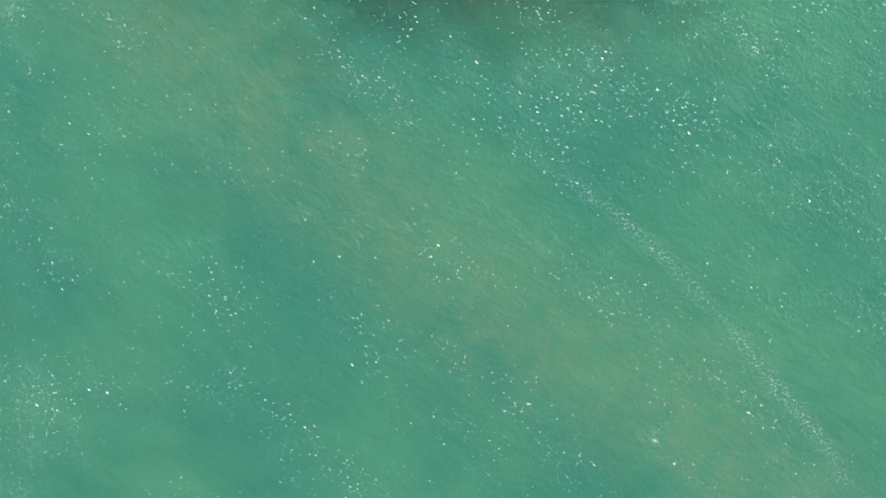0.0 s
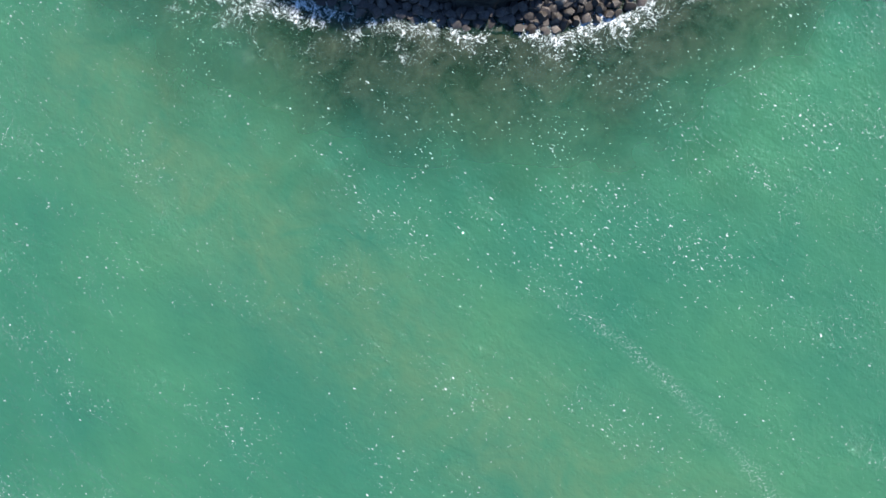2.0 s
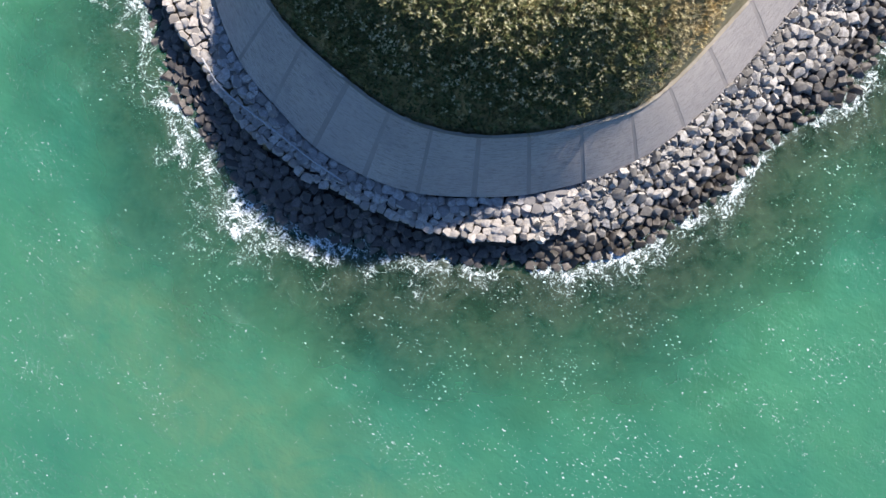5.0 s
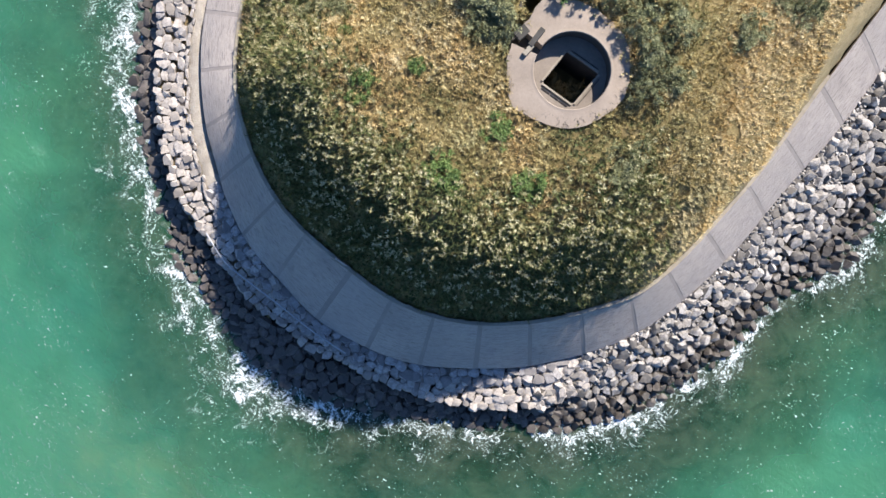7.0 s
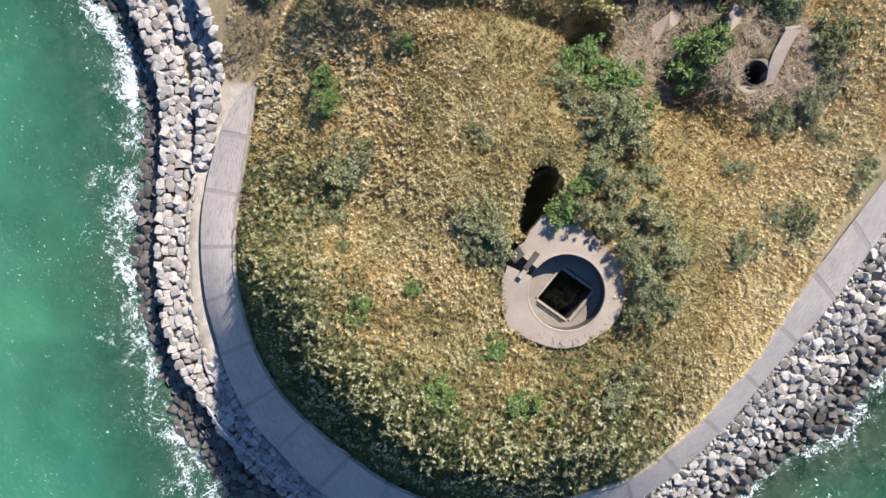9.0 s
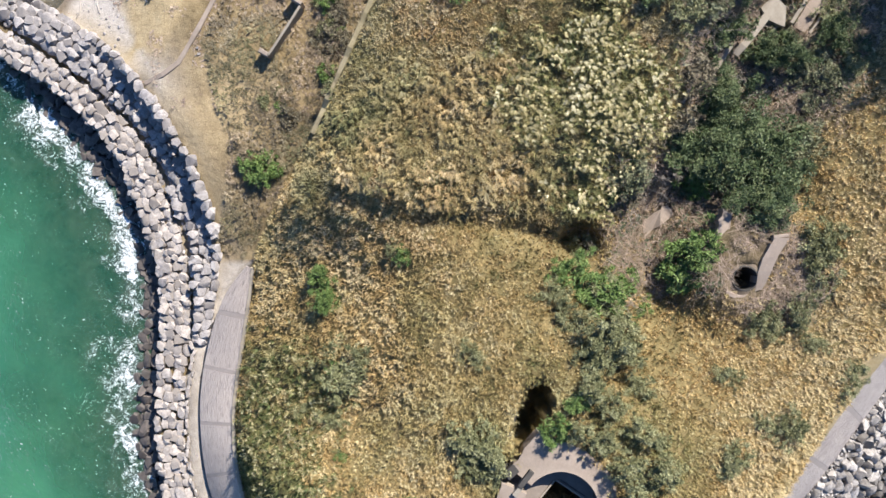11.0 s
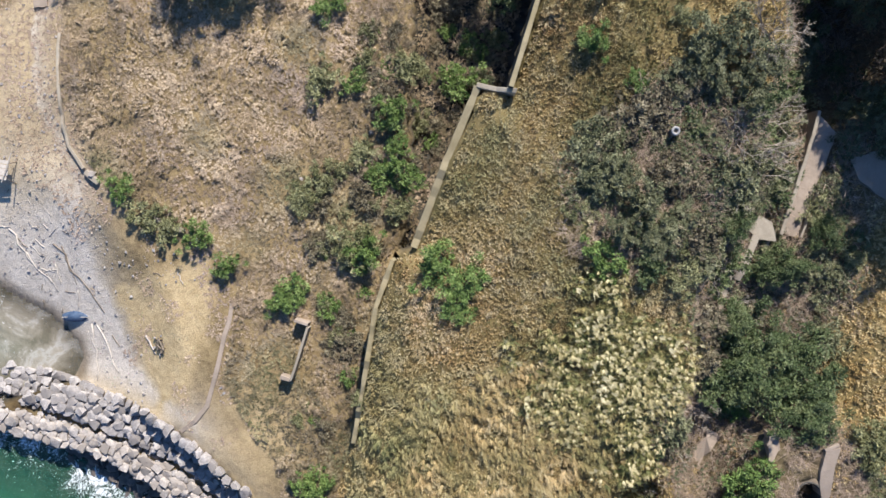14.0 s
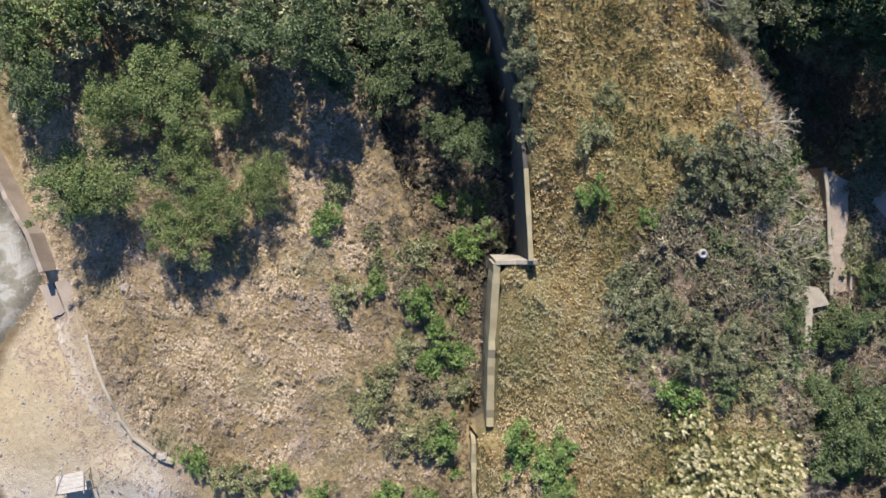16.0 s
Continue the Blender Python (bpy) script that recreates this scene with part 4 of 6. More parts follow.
# Passage floor coloured dark for the shadow of its north edge.
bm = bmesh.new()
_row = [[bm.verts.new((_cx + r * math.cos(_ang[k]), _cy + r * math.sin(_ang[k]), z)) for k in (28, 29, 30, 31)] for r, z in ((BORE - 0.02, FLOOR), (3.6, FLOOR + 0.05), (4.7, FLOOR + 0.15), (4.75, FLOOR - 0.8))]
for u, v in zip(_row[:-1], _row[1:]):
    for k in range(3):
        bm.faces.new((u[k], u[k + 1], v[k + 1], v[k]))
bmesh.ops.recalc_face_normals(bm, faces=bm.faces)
part("passage_floor", bm, M_DARK, emplacement, "concrete passage leaving the pit, shade put into its colour")
# ledge with a square well in it
WELL = [(6.31, 13.18), (8.43, 11.66), (10.19, 13.74), (8.0, 15.26)]
bm = bmesh.new()
_e = [bm.verts.new((_cx + BORE * math.cos(a), _cy + BORE * math.sin(a), FLOOR)) for a in _ang]
_q = []
for a in _ang:
    best = None
    dx, dy = math.cos(a), math.sin(a)
    for (x0, y0), (x1, y1) in zip(WELL, WELL[1:] + WELL[:1]):
        ex, ey = x1 - x0, y1 - y0
        den = dx * ey - dy * ex
        if abs(den) > 1e-6:
            t = ((x0 - _cx) * ey - (y0 - _cy) * ex) / den
            u = ((x0 - _cx) * dy - (y0 - _cy) * dx) / den
            if t > 0 and -0.001 <= u <= 1.001 and (best is None or t < best):
                best = t
    _q.append(bm.verts.new((_cx + best * dx, _cy + best * dy, FLOOR)))
_qd = [bm.verts.new((v.co.x, v.co.y, 9.2)) for v in _q]
for k in range(72):
    n = (k + 1) % 72
    bm.faces.new((_e[k], _e[n], _q[n], _q[k]))
bmesh.ops.delete(bm, geom=_qd, context="VERTS")
part("ledge", bm, concrete("stained_concrete", (0.34, 0.285, 0.23), (0.21, 0.172, 0.135)), emplacement, "sunken concrete ledge round a square well")
# Well walls take the same dark colour in place of deep shade.
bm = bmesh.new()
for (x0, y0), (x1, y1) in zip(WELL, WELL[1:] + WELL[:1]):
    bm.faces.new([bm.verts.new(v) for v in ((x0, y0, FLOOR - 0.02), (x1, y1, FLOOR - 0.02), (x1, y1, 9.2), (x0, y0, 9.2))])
part("well", bm, M_DARK, emplacement, "dark walls of the well, shade in their colour")
bm = bmesh.new()
for (x0, y0), (x1, y1) in zip(WELL, WELL[1:] + WELL[:1]):
    d = math.hypot(x1 - x0, y1 - y0)
    a = math.atan2(y1 - y0, x1 - x0)
    box(bm, (d * 0.96, 0.12, 0.12), pose((x0 + x1) / 2 + 0.10 * math.sin(a), (y0 + y1) / 2 - 0.10 * math.cos(a), FLOOR + 0.05, 0, 0, math.degrees(a)))
part("well_lip", bm, M_WALL, emplacement, "stained concrete lip of the well")
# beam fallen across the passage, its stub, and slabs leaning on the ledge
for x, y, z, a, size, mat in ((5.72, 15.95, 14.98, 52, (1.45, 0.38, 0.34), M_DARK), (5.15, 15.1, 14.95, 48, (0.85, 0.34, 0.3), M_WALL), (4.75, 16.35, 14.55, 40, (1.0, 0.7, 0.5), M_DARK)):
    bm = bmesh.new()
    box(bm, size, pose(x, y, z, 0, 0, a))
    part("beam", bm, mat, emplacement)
for (x0, y0), (x1, y1), off in ((WELL[0], WELL[1], 0.34), (WELL[1], WELL[2], 0.30), (WELL[2], WELL[3], 0.28)):
    d, a = math.hypot(x1 - x0, y1 - y0), math.atan2(y1 - y0, x1 - x0)
    bm = bmesh.new()
    for k in range(3):
        box(bm, (d * 0.27, 0.045, 0.05), pose(x0 + (x1 - x0) * (0.2 + 0.29 * k) + off * math.sin(a), y0 + (y1 - y0) * (0.2 + 0.29 * k) - off * math.cos(a), FLOOR + 0.05, 0, 0, math.degrees(a)))
    part("rail", bm, M_DARK, emplacement, "rusted dark rail along the well")
for k in range(16):
    a0 = math.radians(-125 + 6.2 * k)
    bm = bmesh.new()
    x, y = _cx + (2.95 + 0.3 * math.sin(9 * k)) * math.cos(a0), _cy + (2.95 + 0.3 * math.sin(9 * k)) * math.sin(a0)
    for j in range(4):
        an = math.degrees(a0) + 42 * math.sin(2.1 * k + 1.7 * j)
        box(bm, (0.26, 0.018, 0.008), pose(x, y, RIM - 0.035, 0, 0, an))
        x, y = x + 0.2 * math.cos(math.radians(an)), y + 0.2 * math.sin(math.radians(an))
    part("crack", bm, M_DARK, emplacement, "dark crack in the rim")
# Trench walls coloured dark to deepen the stairwell's shade.
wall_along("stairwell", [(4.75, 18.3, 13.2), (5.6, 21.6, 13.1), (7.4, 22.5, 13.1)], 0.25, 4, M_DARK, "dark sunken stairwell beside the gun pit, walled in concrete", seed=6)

# ruined wall standing in the field
field_wall = thing("ruined_wall", "thin freestanding concrete wall with stub ends, standing in dry grass", "wall")
_top = ground_at(-12.8, 50.2) + 1.35
wall_along("wall_panel", [(-11.4, 52.0, _top), (-13.5, 49.0, _top - 0.05), (-14.2, 48.1, _top - 0.2)], 0.22, 2.6, M_WALL, "", parent=field_wall, seed=7, wear=0.03)
wall_along("stub_wall", [(-11.3, 52.2, _top), (-12.3, 52.9, _top - 0.1)], 0.30, 2.6, M_PIT, "", parent=field_wall, seed=8, wear=0.02)
wall_along("stub_wall", [(-14.2, 48.1, _top - 0.2), (-15.0, 48.6, _top - 0.4)], 0.40, 2.6, M_PIT, "", parent=field_wall, seed=9, wear=0.06)
_line = [(-17.3, 55.8), (-18.0, 54.4), (-18.8, 53.3), (-20.3, 50.7), (-22.2, 47.9), (-23.7, 46.9), (-25.4, 46.3)]
wall_along("footing", [(x, y, ground_at(x, y) + 0.13) for x, y in _line], 0.42, 0.9, M_PIT, "low broken concrete footing along a sandy clearing", "footing", seed=10, wear=0.05)
wall_along("field_kerb", [(-24.8, 82.6, ground_at(-24.8, 82.6) + 0.3), (-25.6, 79.6, ground_at(-25.6, 79.6) + 0.3), (-26.1, 77.0, ground_at(-26.1, 77.0) + 0.3), (-26.6, 74.8, ground_at(-26.6, 74.8) + 0.3), (-26.7, 72.8, ground_at(-26.7, 72.8) + 0.3), (-26.0, 70.6, ground_at(-26.0, 70.6) + 0.3)], 0.28, 1.6, M_WALL, "low weathered wall between the field and the beach", seed=11, wear=0.07)
wall_along("field_kerb", [(-25.9, 70.3, ground_at(-25.9, 70.3) + 0.3), (-25.1, 69.0, ground_at(-25.1, 69.0) + 0.3)], 0.45, 1.6, M_WALL, "broken piece of low wall among weeds", seed=12, wear=0.07)
wall_along("field_kerb", [(-21.4, 64.7, ground_at(-21.4, 64.7) + 0.3), (-19.3, 62.9, ground_at(-19.3, 62.9) + 0.3)], 0.35, 1.4, M_WALL, "short stub of low wall shaded by bushes", seed=13, wear=0.08)
wall_along("basin_wall", [(-21.0, 103.0, 3.2), (-22.6, 96.0, 3.1), (-23.1, 92.5, 3.1), (-24.2, 89.2, 3.1)], 0.4, 3.5, M_PIT, "pale concrete wall along a shallow tidal basin", seed=14, wear=0.03)
landing = thing("landing", "cracked concrete landing slab with broken steps beside the beach", "landing")
plate("slab", [(-26.0, 88.9), (-24.8, 88.3), (-25.2, 86.9), (-25.6, 85.6), (-26.8, 85.8)], ground_at(-25.2, 87.0) + 0.42, 0.9, M_PIT, landing, seed=15)
plate("slab", [(-24.7, 88.25), (-23.3, 87.6), (-24.1, 86.0), (-25.5, 85.45), (-25.1, 86.9)], ground_at(-25.2, 87.0) + 0.38, 0.9, M_PIT, landing, seed=16)
for k in range(5):
    bm = bmesh.new()
    box(bm, (1.2 - 0.06 * k, 0.44, 0.24), pose(-26.1 - 0.17 * k, 85.15 - 0.42 * k, ground_at(-25.2, 87.0) + 0.22 - 0.16 * k, 2 * k - 4, 3, 25 + 9 * math.sin(3 * k)))
    part("broken_step", bm, M_PIT, landing)

M_SOILED = concrete("soiled_concrete", (0.24, 0.19, 0.135), (0.12, 0.095, 0.065))
# ruins in the hollow
ramp = thing("ruined_ramp", "overgrown concrete ramp with a low parapet, running into shade", "ramp")
plate("deck", [(27.2, 48.5), (28.1, 48.0), (30.9, 51.6), (33.2, 54.8), (32.4, 56.4), (31.4, 55.2)], 8.75, 2.2, M_PIT, ramp, seed=17)
wall_along("parapet", [(26.8, 48.6, 9.3), (31.2, 55.2, 9.3), (32.2, 56.8, 9.2)], 0.28, 2.0, M_WALL, "", parent=ramp, seed=18, wear=0.02)
wall_along("parapet", [(28.3, 47.9, 9.0), (31.0, 51.5, 9.0)], 0.16, 1.0, M_WALL, "", parent=ramp, seed=19, wear=0.02)
plate("landing_pad", [(33.4, 52.6), (36.8, 52.6), (37.6, 48.2), (36.2, 47.4), (34.6, 49.4), (33.6, 51.0)], ground_at(35.5, 50.5) + 0.25, 1.4, M_PIT, ramp, seed=20)
stub = thing("ruined_wall", "broken concrete wall stub with a wide cap among shrubs", "wall")
plate("cap", [(25.4, 50.6), (26.3, 49.8), (26.2, 48.3), (25.6, 48.4), (24.8, 48.8), (24.4, 49.7)], ground_at(25.3, 49.4) + 0.75, 1.8, M_WALL, stub, seed=21)
wall_along("wall_panel", [(24.9, 49.2, ground_at(24.9, 49.2) + 0.8), (23.6, 47.5, ground_at(23.6, 47.5) + 0.8), (22.5, 46.3, ground_at(22.5, 46.3) + 0.7)], 0.55, 2.5, M_WALL, "", parent=stub, seed=22)
wall_along("wall_panel", [(25.9, 48.6, ground_at(25.9, 48.6) + 0.7), (25.0, 47.4, ground_at(25.0, 47.4) + 0.7)], 0.3, 2.5, M_WALL, "", parent=stub, seed=23)
wall_along("ruined_wall", [(22.0, 46.9, ground_at(22.0, 46.9) + 0.5), (20.0, 43.8, ground_at(20.0, 43.8) + 0.5)], 0.4, 1.6, M_WALL, "low mossy concrete wall line under bushes", seed=24)
wall_along("ruined_wall", [(19.4, 45.4, ground_at(19.4, 45.4) + 0.4), (18.0, 42.5, ground_at(18.0, 42.5) + 0.4)], 0.3, 1.6, M_WALL, "narrow concrete kerb under bushes", seed=25)
plate("concrete_slab", [(17.7, 35.3), (15.4, 33.2), (16.2, 32.4), (18.3, 34.6)], ground_at(16.8, 33.8) + 0.15, 0.8, M_PIT, None, "tilted pale concrete slab among dead twigs", "slab", wear=0.08, seed=26)
plate("concrete_slab", [(21.0, 34.6), (21.8, 34.3), (21.3, 31.2), (20.4, 31.3)], ground_at(21.0, 33.0) + 0.18, 0.9, M_PIT, None, "pale strip of concrete paving among bushes", "slab", wear=0.05, seed=27)
plate("concrete_slab", [(25.0, 45.3), (27.1, 44.5), (26.9, 43.9), (25.4, 44.2)], ground_at(26.2, 44.5) + 0.15, 1.2, M_PIT, None, "pale broken slab edge above the hollow", "slab", wear=0.06, seed=28)
portal = thing("shaft_portal", "round dark shaft with a sloping pale concrete wing wall", "shaft")
def hoops(sizes, wave):
    """Rings of a round shaft, joined outside in."""
    bm = bmesh.new()
    rings = [[bm.verts.new((22.6 + r * (1 + wave * math.sin(4 * a + r)) * math.cos(a), 29.43 + r * math.sin(a), z + 0.6 * wave * math.sin(3 * a))) for a in np.linspace(0, 2 * np.pi, 29)[:-1]] for r, z in sizes]
    for u, v in zip(rings[:-1], rings[1:]):
        for k in range(28):
            bm.faces.new((u[k], u[(k + 1) % 28], v[(k + 1) % 28], v[k]))
    return bm, rings


# Shaft lined dark so the hole's shade sits in the colour.
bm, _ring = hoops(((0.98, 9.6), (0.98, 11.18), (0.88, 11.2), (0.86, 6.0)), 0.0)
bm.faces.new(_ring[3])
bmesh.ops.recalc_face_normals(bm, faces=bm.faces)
part("shaft", bm, M_DARK, portal, "dark concrete shaft, shade in its colour")
bm, _ring = hoops(((0.99, 10.6), (0.99, 11.12), (1.2, 11.08), (1.45, 10.9), (1.5, 10.3)), 0.09)
bmesh.ops.recalc_face_normals(bm, faces=bm.faces)
part("collar", bm, M_SOILED, portal, "soil-covered collar round the shaft")
bm = bmesh.new()
_a = [(23.3, 28.45, 11.15), (23.42, 29.2, 11.2), (23.5, 29.95, 11.25), (23.8, 30.93, 11.35), (24.59, 32.45, 11.5)]
_w = [(23.75, 28.6, 11.3), (24.1, 29.3, 11.4), (24.35, 29.95, 11.5), (24.8, 31.1, 11.6), (25.55, 32.4, 11.7)]
_u, _v = [bm.verts.new(p) for p in _a], [bm.verts.new(p) for p in _w]
_ul, _vl = [bm.verts.new((x, y, z - 1.2)) for x, y, z in _a], [bm.verts.new((x, y, z - 2.0)) for x, y, z in _w]
for k in range(4):
    for p, q in ((_u, _v), (_ul, _u), (_v, _vl)):
        bm.faces.new((p[k], p[k + 1], q[k + 1], q[k]))
for k in (0, 4):
    bm.faces.new((_u[k], _v[k], _vl[k], _ul[k]))
bmesh.ops.recalc_face_normals(bm, faces=bm.faces)
part("wing_wall", bm, M_PIT, portal, "pale sloping wing wall")
wall_along("sill", [(21.2, 28.42, 11.1), (21.7, 28.15, 11.15), (22.2, 28.05, 11.15), (23.1, 28.25, 11.15)], 0.32, 1.4, M_PIT, "", parent=portal, seed=30, wear=0.05)
wall_along("cross_beam", [(24.5, 32.5, 11.55), (25.6, 32.6, 11.6)], 0.25, 1.6, M_PIT, "", parent=portal, seed=31, wear=0.03)

# ---------------------------------------------------------------- vegetation
M_STEM = Mat("bark", rough=0.9)
M_STEM.colour(M_STEM.ramp(M_STEM.noise(6, 5, 0.7), (0.3, (0.085, 0.065, 0.048)), (0.7, (0.19, 0.155, 0.12)))).bump(M_STEM.noise(14, 4, 0.7), 0.5, 0.02)
M_STEM = M_STEM.m
M_TWIG = Mat("dead_twigs", rough=0.9)
M_TWIG.colour(M_TWIG.ramp(M_TWIG.noise(3, 4, 0.6), (0.3, (0.20, 0.165, 0.13)), (0.7, (0.40, 0.36, 0.30))))
M_TWIG = M_TWIG.m
M_GRASS = leaf_matter("dry_grass", ((0.0, (0.085, 0.095, 0.036)), (0.25, (0.25, 0.20, 0.078)), (0.5, (0.475, 0.33, 0.135)), (0.78, (0.65, 0.475, 0.205)), (1.0, (0.76, 0.625, 0.35))))
M_STRAW = leaf_matter("straw", ((0.0, (0.165, 0.135, 0.07)), (0.35, (0.31, 0.235, 0.145)), (0.65, (0.48, 0.37, 0.24)), (1.0, (0.65, 0.52, 0.36))))
M_PLUME = leaf_matter("reed_plumes", ((0.0, (0.36, 0.30, 0.13)), (0.5, (0.57, 0.50, 0.26)), (1.0, (0.72, 0.65, 0.41))))
M_GREEN = leaf_matter("green_leaves", ((0.0, (0.085, 0.135, 0.038)), (0.5, (0.17, 0.255, 0.068)), (1.0, (0.31, 0.395, 0.13))), rough=0.55)
M_GREY = leaf_matter("dusty_leaves", ((0.0, (0.12, 0.128, 0.054)), (0.5, (0.262, 0.265, 0.125)), (1.0, (0.43, 0.425, 0.225))), rough=0.6)
M_SAGE = leaf_matter("sage_leaves", ((0.0, (0.085, 0.098, 0.048)), (0.5, (0.19, 0.20, 0.105)), (1.0, (0.33, 0.33, 0.19))), rough=0.6)
M_SCRUB = leaf_matter("withered_leaves", ((0.0, (0.10, 0.085, 0.055)), (0.5, (0.22, 0.19, 0.12)), (1.0, (0.38, 0.335, 0.22))), rough=0.7)
M_DEEP = leaf_matter("dark_leaves", ((0.0, (0.05, 0.075, 0.032)), (0.5, (0.115, 0.155, 0.062)), (1.0, (0.22, 0.255, 0.115))), rough=0.5)
M_OLIVE = leaf_matter("tree_leaves", ((0.0, (0.06, 0.098, 0.03)), (0.5, (0.17, 0.215, 0.07)), (1.0, (0.31, 0.345, 0.13))), rough=0.55)


def open_ground(x, y):
    """Where plants may stand."""
    r = np.hypot(x - PIT[0], y - PIT[1])
    a = np.arctan2(y - PIT[1], x - PIT[0])
    ok = r > np.interp(a, _bear, _reach) - 0.1 - 0.75 * step01(np.abs(a - 0.55), 1.15, 0.5) * lumps(x, y, 1.2, 76) - 0.3 * lumps(x, y, 0.9, 77)
    ok &= near(TRENCH, x, y)[0] > 0.75 + 0.4 * lumps(x, y, 0.8, 95)
    for w, d in ((WALL_S, 0.35), (WALL_M, 0.55), (WALL_N, 0.5)):
        ok &= near(w[:, :2], x, y)[0] > d
    for p in (((27.0, 48.6), (28.4, 47.9), (36.2, 58.2), (33.8, 59.4)), ((33.4, 52.6), (36.8, 52.6), (37.6, 48.2), (36.2, 47.4), (34.6, 49.4)), ((24.2, 50.7), (26.4, 50.7), (26.4, 48.2), (24.2, 48.6)),
              ((17.8, 35.4), (15.3, 33.2), (16.2, 32.3), (18.4, 34.6)), ((20.3, 34.7), (21.9, 34.5), (21.4, 31.1), (20.3, 31.1)), ((21.1, 27.9), (23.8, 28.2), (25.8, 32.5), (24.5, 32.7), (21.8, 30.6))):
        ok &= ~inside(p, x, y)
    return ok


def shade_line(x, y):
    """1 where tall plumed reeds stand: the south-west brow and the thicket north of the mound."""
    d = near(BROW, x, y)[0]
    brow = 0.8 * step01(d, 11, 6) * step01(d, 1.5, 5.0) * step01(x, 17, 9) * step01(y, 26, 14) * inside(HIGH, x, y)
    thicket = step01(np.hypot((x - 10.5) / 5.6, (y - 42.5) / 8.0) + 0.95 * (lumps(x, y, 3.5, 51) - 0.5), 1.15, 0.7)
    return np.maximum(brow, thicket)


def hill(x, y):
    """1 on the russet hill north of the ditch."""
    return step01(y - 0.15 * x, 34.5, 38) * step01(x, 22, 14) * step01(y, 110, 100)


def hollow(x, y):
    """1 on the overgrown floor and sides of the hollow."""
    return np.maximum(step01(near(VALLEY, x, y)[0] + 3 * (lumps(x, y, 4, 52) - 0.5), 7.0, 4.0) * step01(x, 11, 15), np.maximum(step01(near(YARD, x, y)[0], 5.0, 2.5), step01(np.hypot((x - 20) / 8.5, (y - 55) / 8) + 0.5 * (lumps(x, y, 3, 78) - 0.5), 1.1, 0.8)))


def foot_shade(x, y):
    """1 on the dark green slope above the apron in the south and west, where grass is also tinted for shade."""
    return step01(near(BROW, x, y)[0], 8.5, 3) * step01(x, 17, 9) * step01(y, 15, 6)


def grass_tone(p, seed):
    """Straw tint, green share and brown share of each tuft."""
    x, y = p[:, 0], p[:, 1]
    big, mid, fine = lumps(x, y, 8, 20), lumps(x, y, 2.6, 21), lumps(x, y, 0.7, seed)
    east = np.maximum(step01(x, 17, 28) * step01(y, 38, 28), step01(x - 0.35 * (y - 38), 26, 31) * step01(y, 58, 50))
    # The foot_shade terms put the slope's shade into the grass colour.
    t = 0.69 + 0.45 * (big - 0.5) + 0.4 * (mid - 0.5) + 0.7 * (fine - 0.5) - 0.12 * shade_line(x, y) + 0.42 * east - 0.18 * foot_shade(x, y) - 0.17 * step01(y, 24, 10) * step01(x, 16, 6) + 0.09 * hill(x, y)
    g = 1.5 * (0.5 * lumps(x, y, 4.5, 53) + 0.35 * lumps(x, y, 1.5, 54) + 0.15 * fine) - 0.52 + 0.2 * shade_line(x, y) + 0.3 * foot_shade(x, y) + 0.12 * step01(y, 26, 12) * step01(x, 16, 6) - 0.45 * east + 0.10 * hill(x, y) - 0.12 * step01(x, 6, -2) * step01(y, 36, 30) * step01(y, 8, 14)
    b = (0.35 + 0.3 * step01(y, 42, 52)) * hill(x, y) + 0.9 * np.clip(lumps(x, y, 6, 55) - 0.5, 0, 1) + 0.3 * hollow(x, y) - 0.5 * east + 0.25 * step01(y, 52, 62) * step01(x, 12, 18)
    return t, g, b


_r = np.random.default_rng(60)
_p = scatter((-19, -6), (46, 96), 31, lambda x, y: inside(HIGH, x, y) & open_ground(x, y) & (near(BROW, x, y)[0] > np.where(x > 16, 0.4 + (1.2 + 5.3 * step01(x, 26, 31)) * lumps(x, y, 2.5, 33) * step01(x, 16, 21), 0.35)), 21)
_p = np.vstack([_p, scatter((-11, 34), (24, 96), 24, lambda x, y: inside(HIGH, x, y) & open_ground(x, y) & (hill(x, y) > 0.4), 29)])
_sw = step01(_p[:, 1], 22, 8) * step01(_p[:, 0], 15, 4)
_p = _p[_r.random(len(_p)) < (1 - 0.25 * _sw) * (1 - 0.8 * hollow(_p[:, 0], _p[:, 1])) * (0.6 + 0.4 * step01(lumps(_p[:, 0], _p[:, 1], 0.6, 56), 0.15, 0.45))]
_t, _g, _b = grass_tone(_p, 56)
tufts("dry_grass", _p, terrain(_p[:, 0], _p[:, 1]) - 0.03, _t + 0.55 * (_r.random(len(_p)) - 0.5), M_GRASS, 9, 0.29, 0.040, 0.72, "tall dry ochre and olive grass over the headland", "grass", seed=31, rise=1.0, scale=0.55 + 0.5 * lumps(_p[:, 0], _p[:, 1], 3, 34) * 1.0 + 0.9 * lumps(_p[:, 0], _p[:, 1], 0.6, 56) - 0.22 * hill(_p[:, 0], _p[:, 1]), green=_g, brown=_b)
_v = scatter((-19, -6), (46, 96), 5.5, lambda x, y: inside(HIGH, x, y) & open_ground(x, y) & (near(BROW, x, y)[0] > np.where(x > 16, 0.5 + (1.5 + 4.5 * step01(x, 26, 31)) * lumps(x, y, 2.5, 33) * step01(x, 16, 21), 0.45)), 41)
_v = _v[_r.random(len(_v)) < (1 - 0.8 * hollow(_v[:, 0], _v[:, 1])) * (0.45 + 0.55 * step01(_v[:, 1], 34, 18) * step01(_v[:, 0], 22, 8))]
_t, _g, _b = grass_tone(_v, 56)
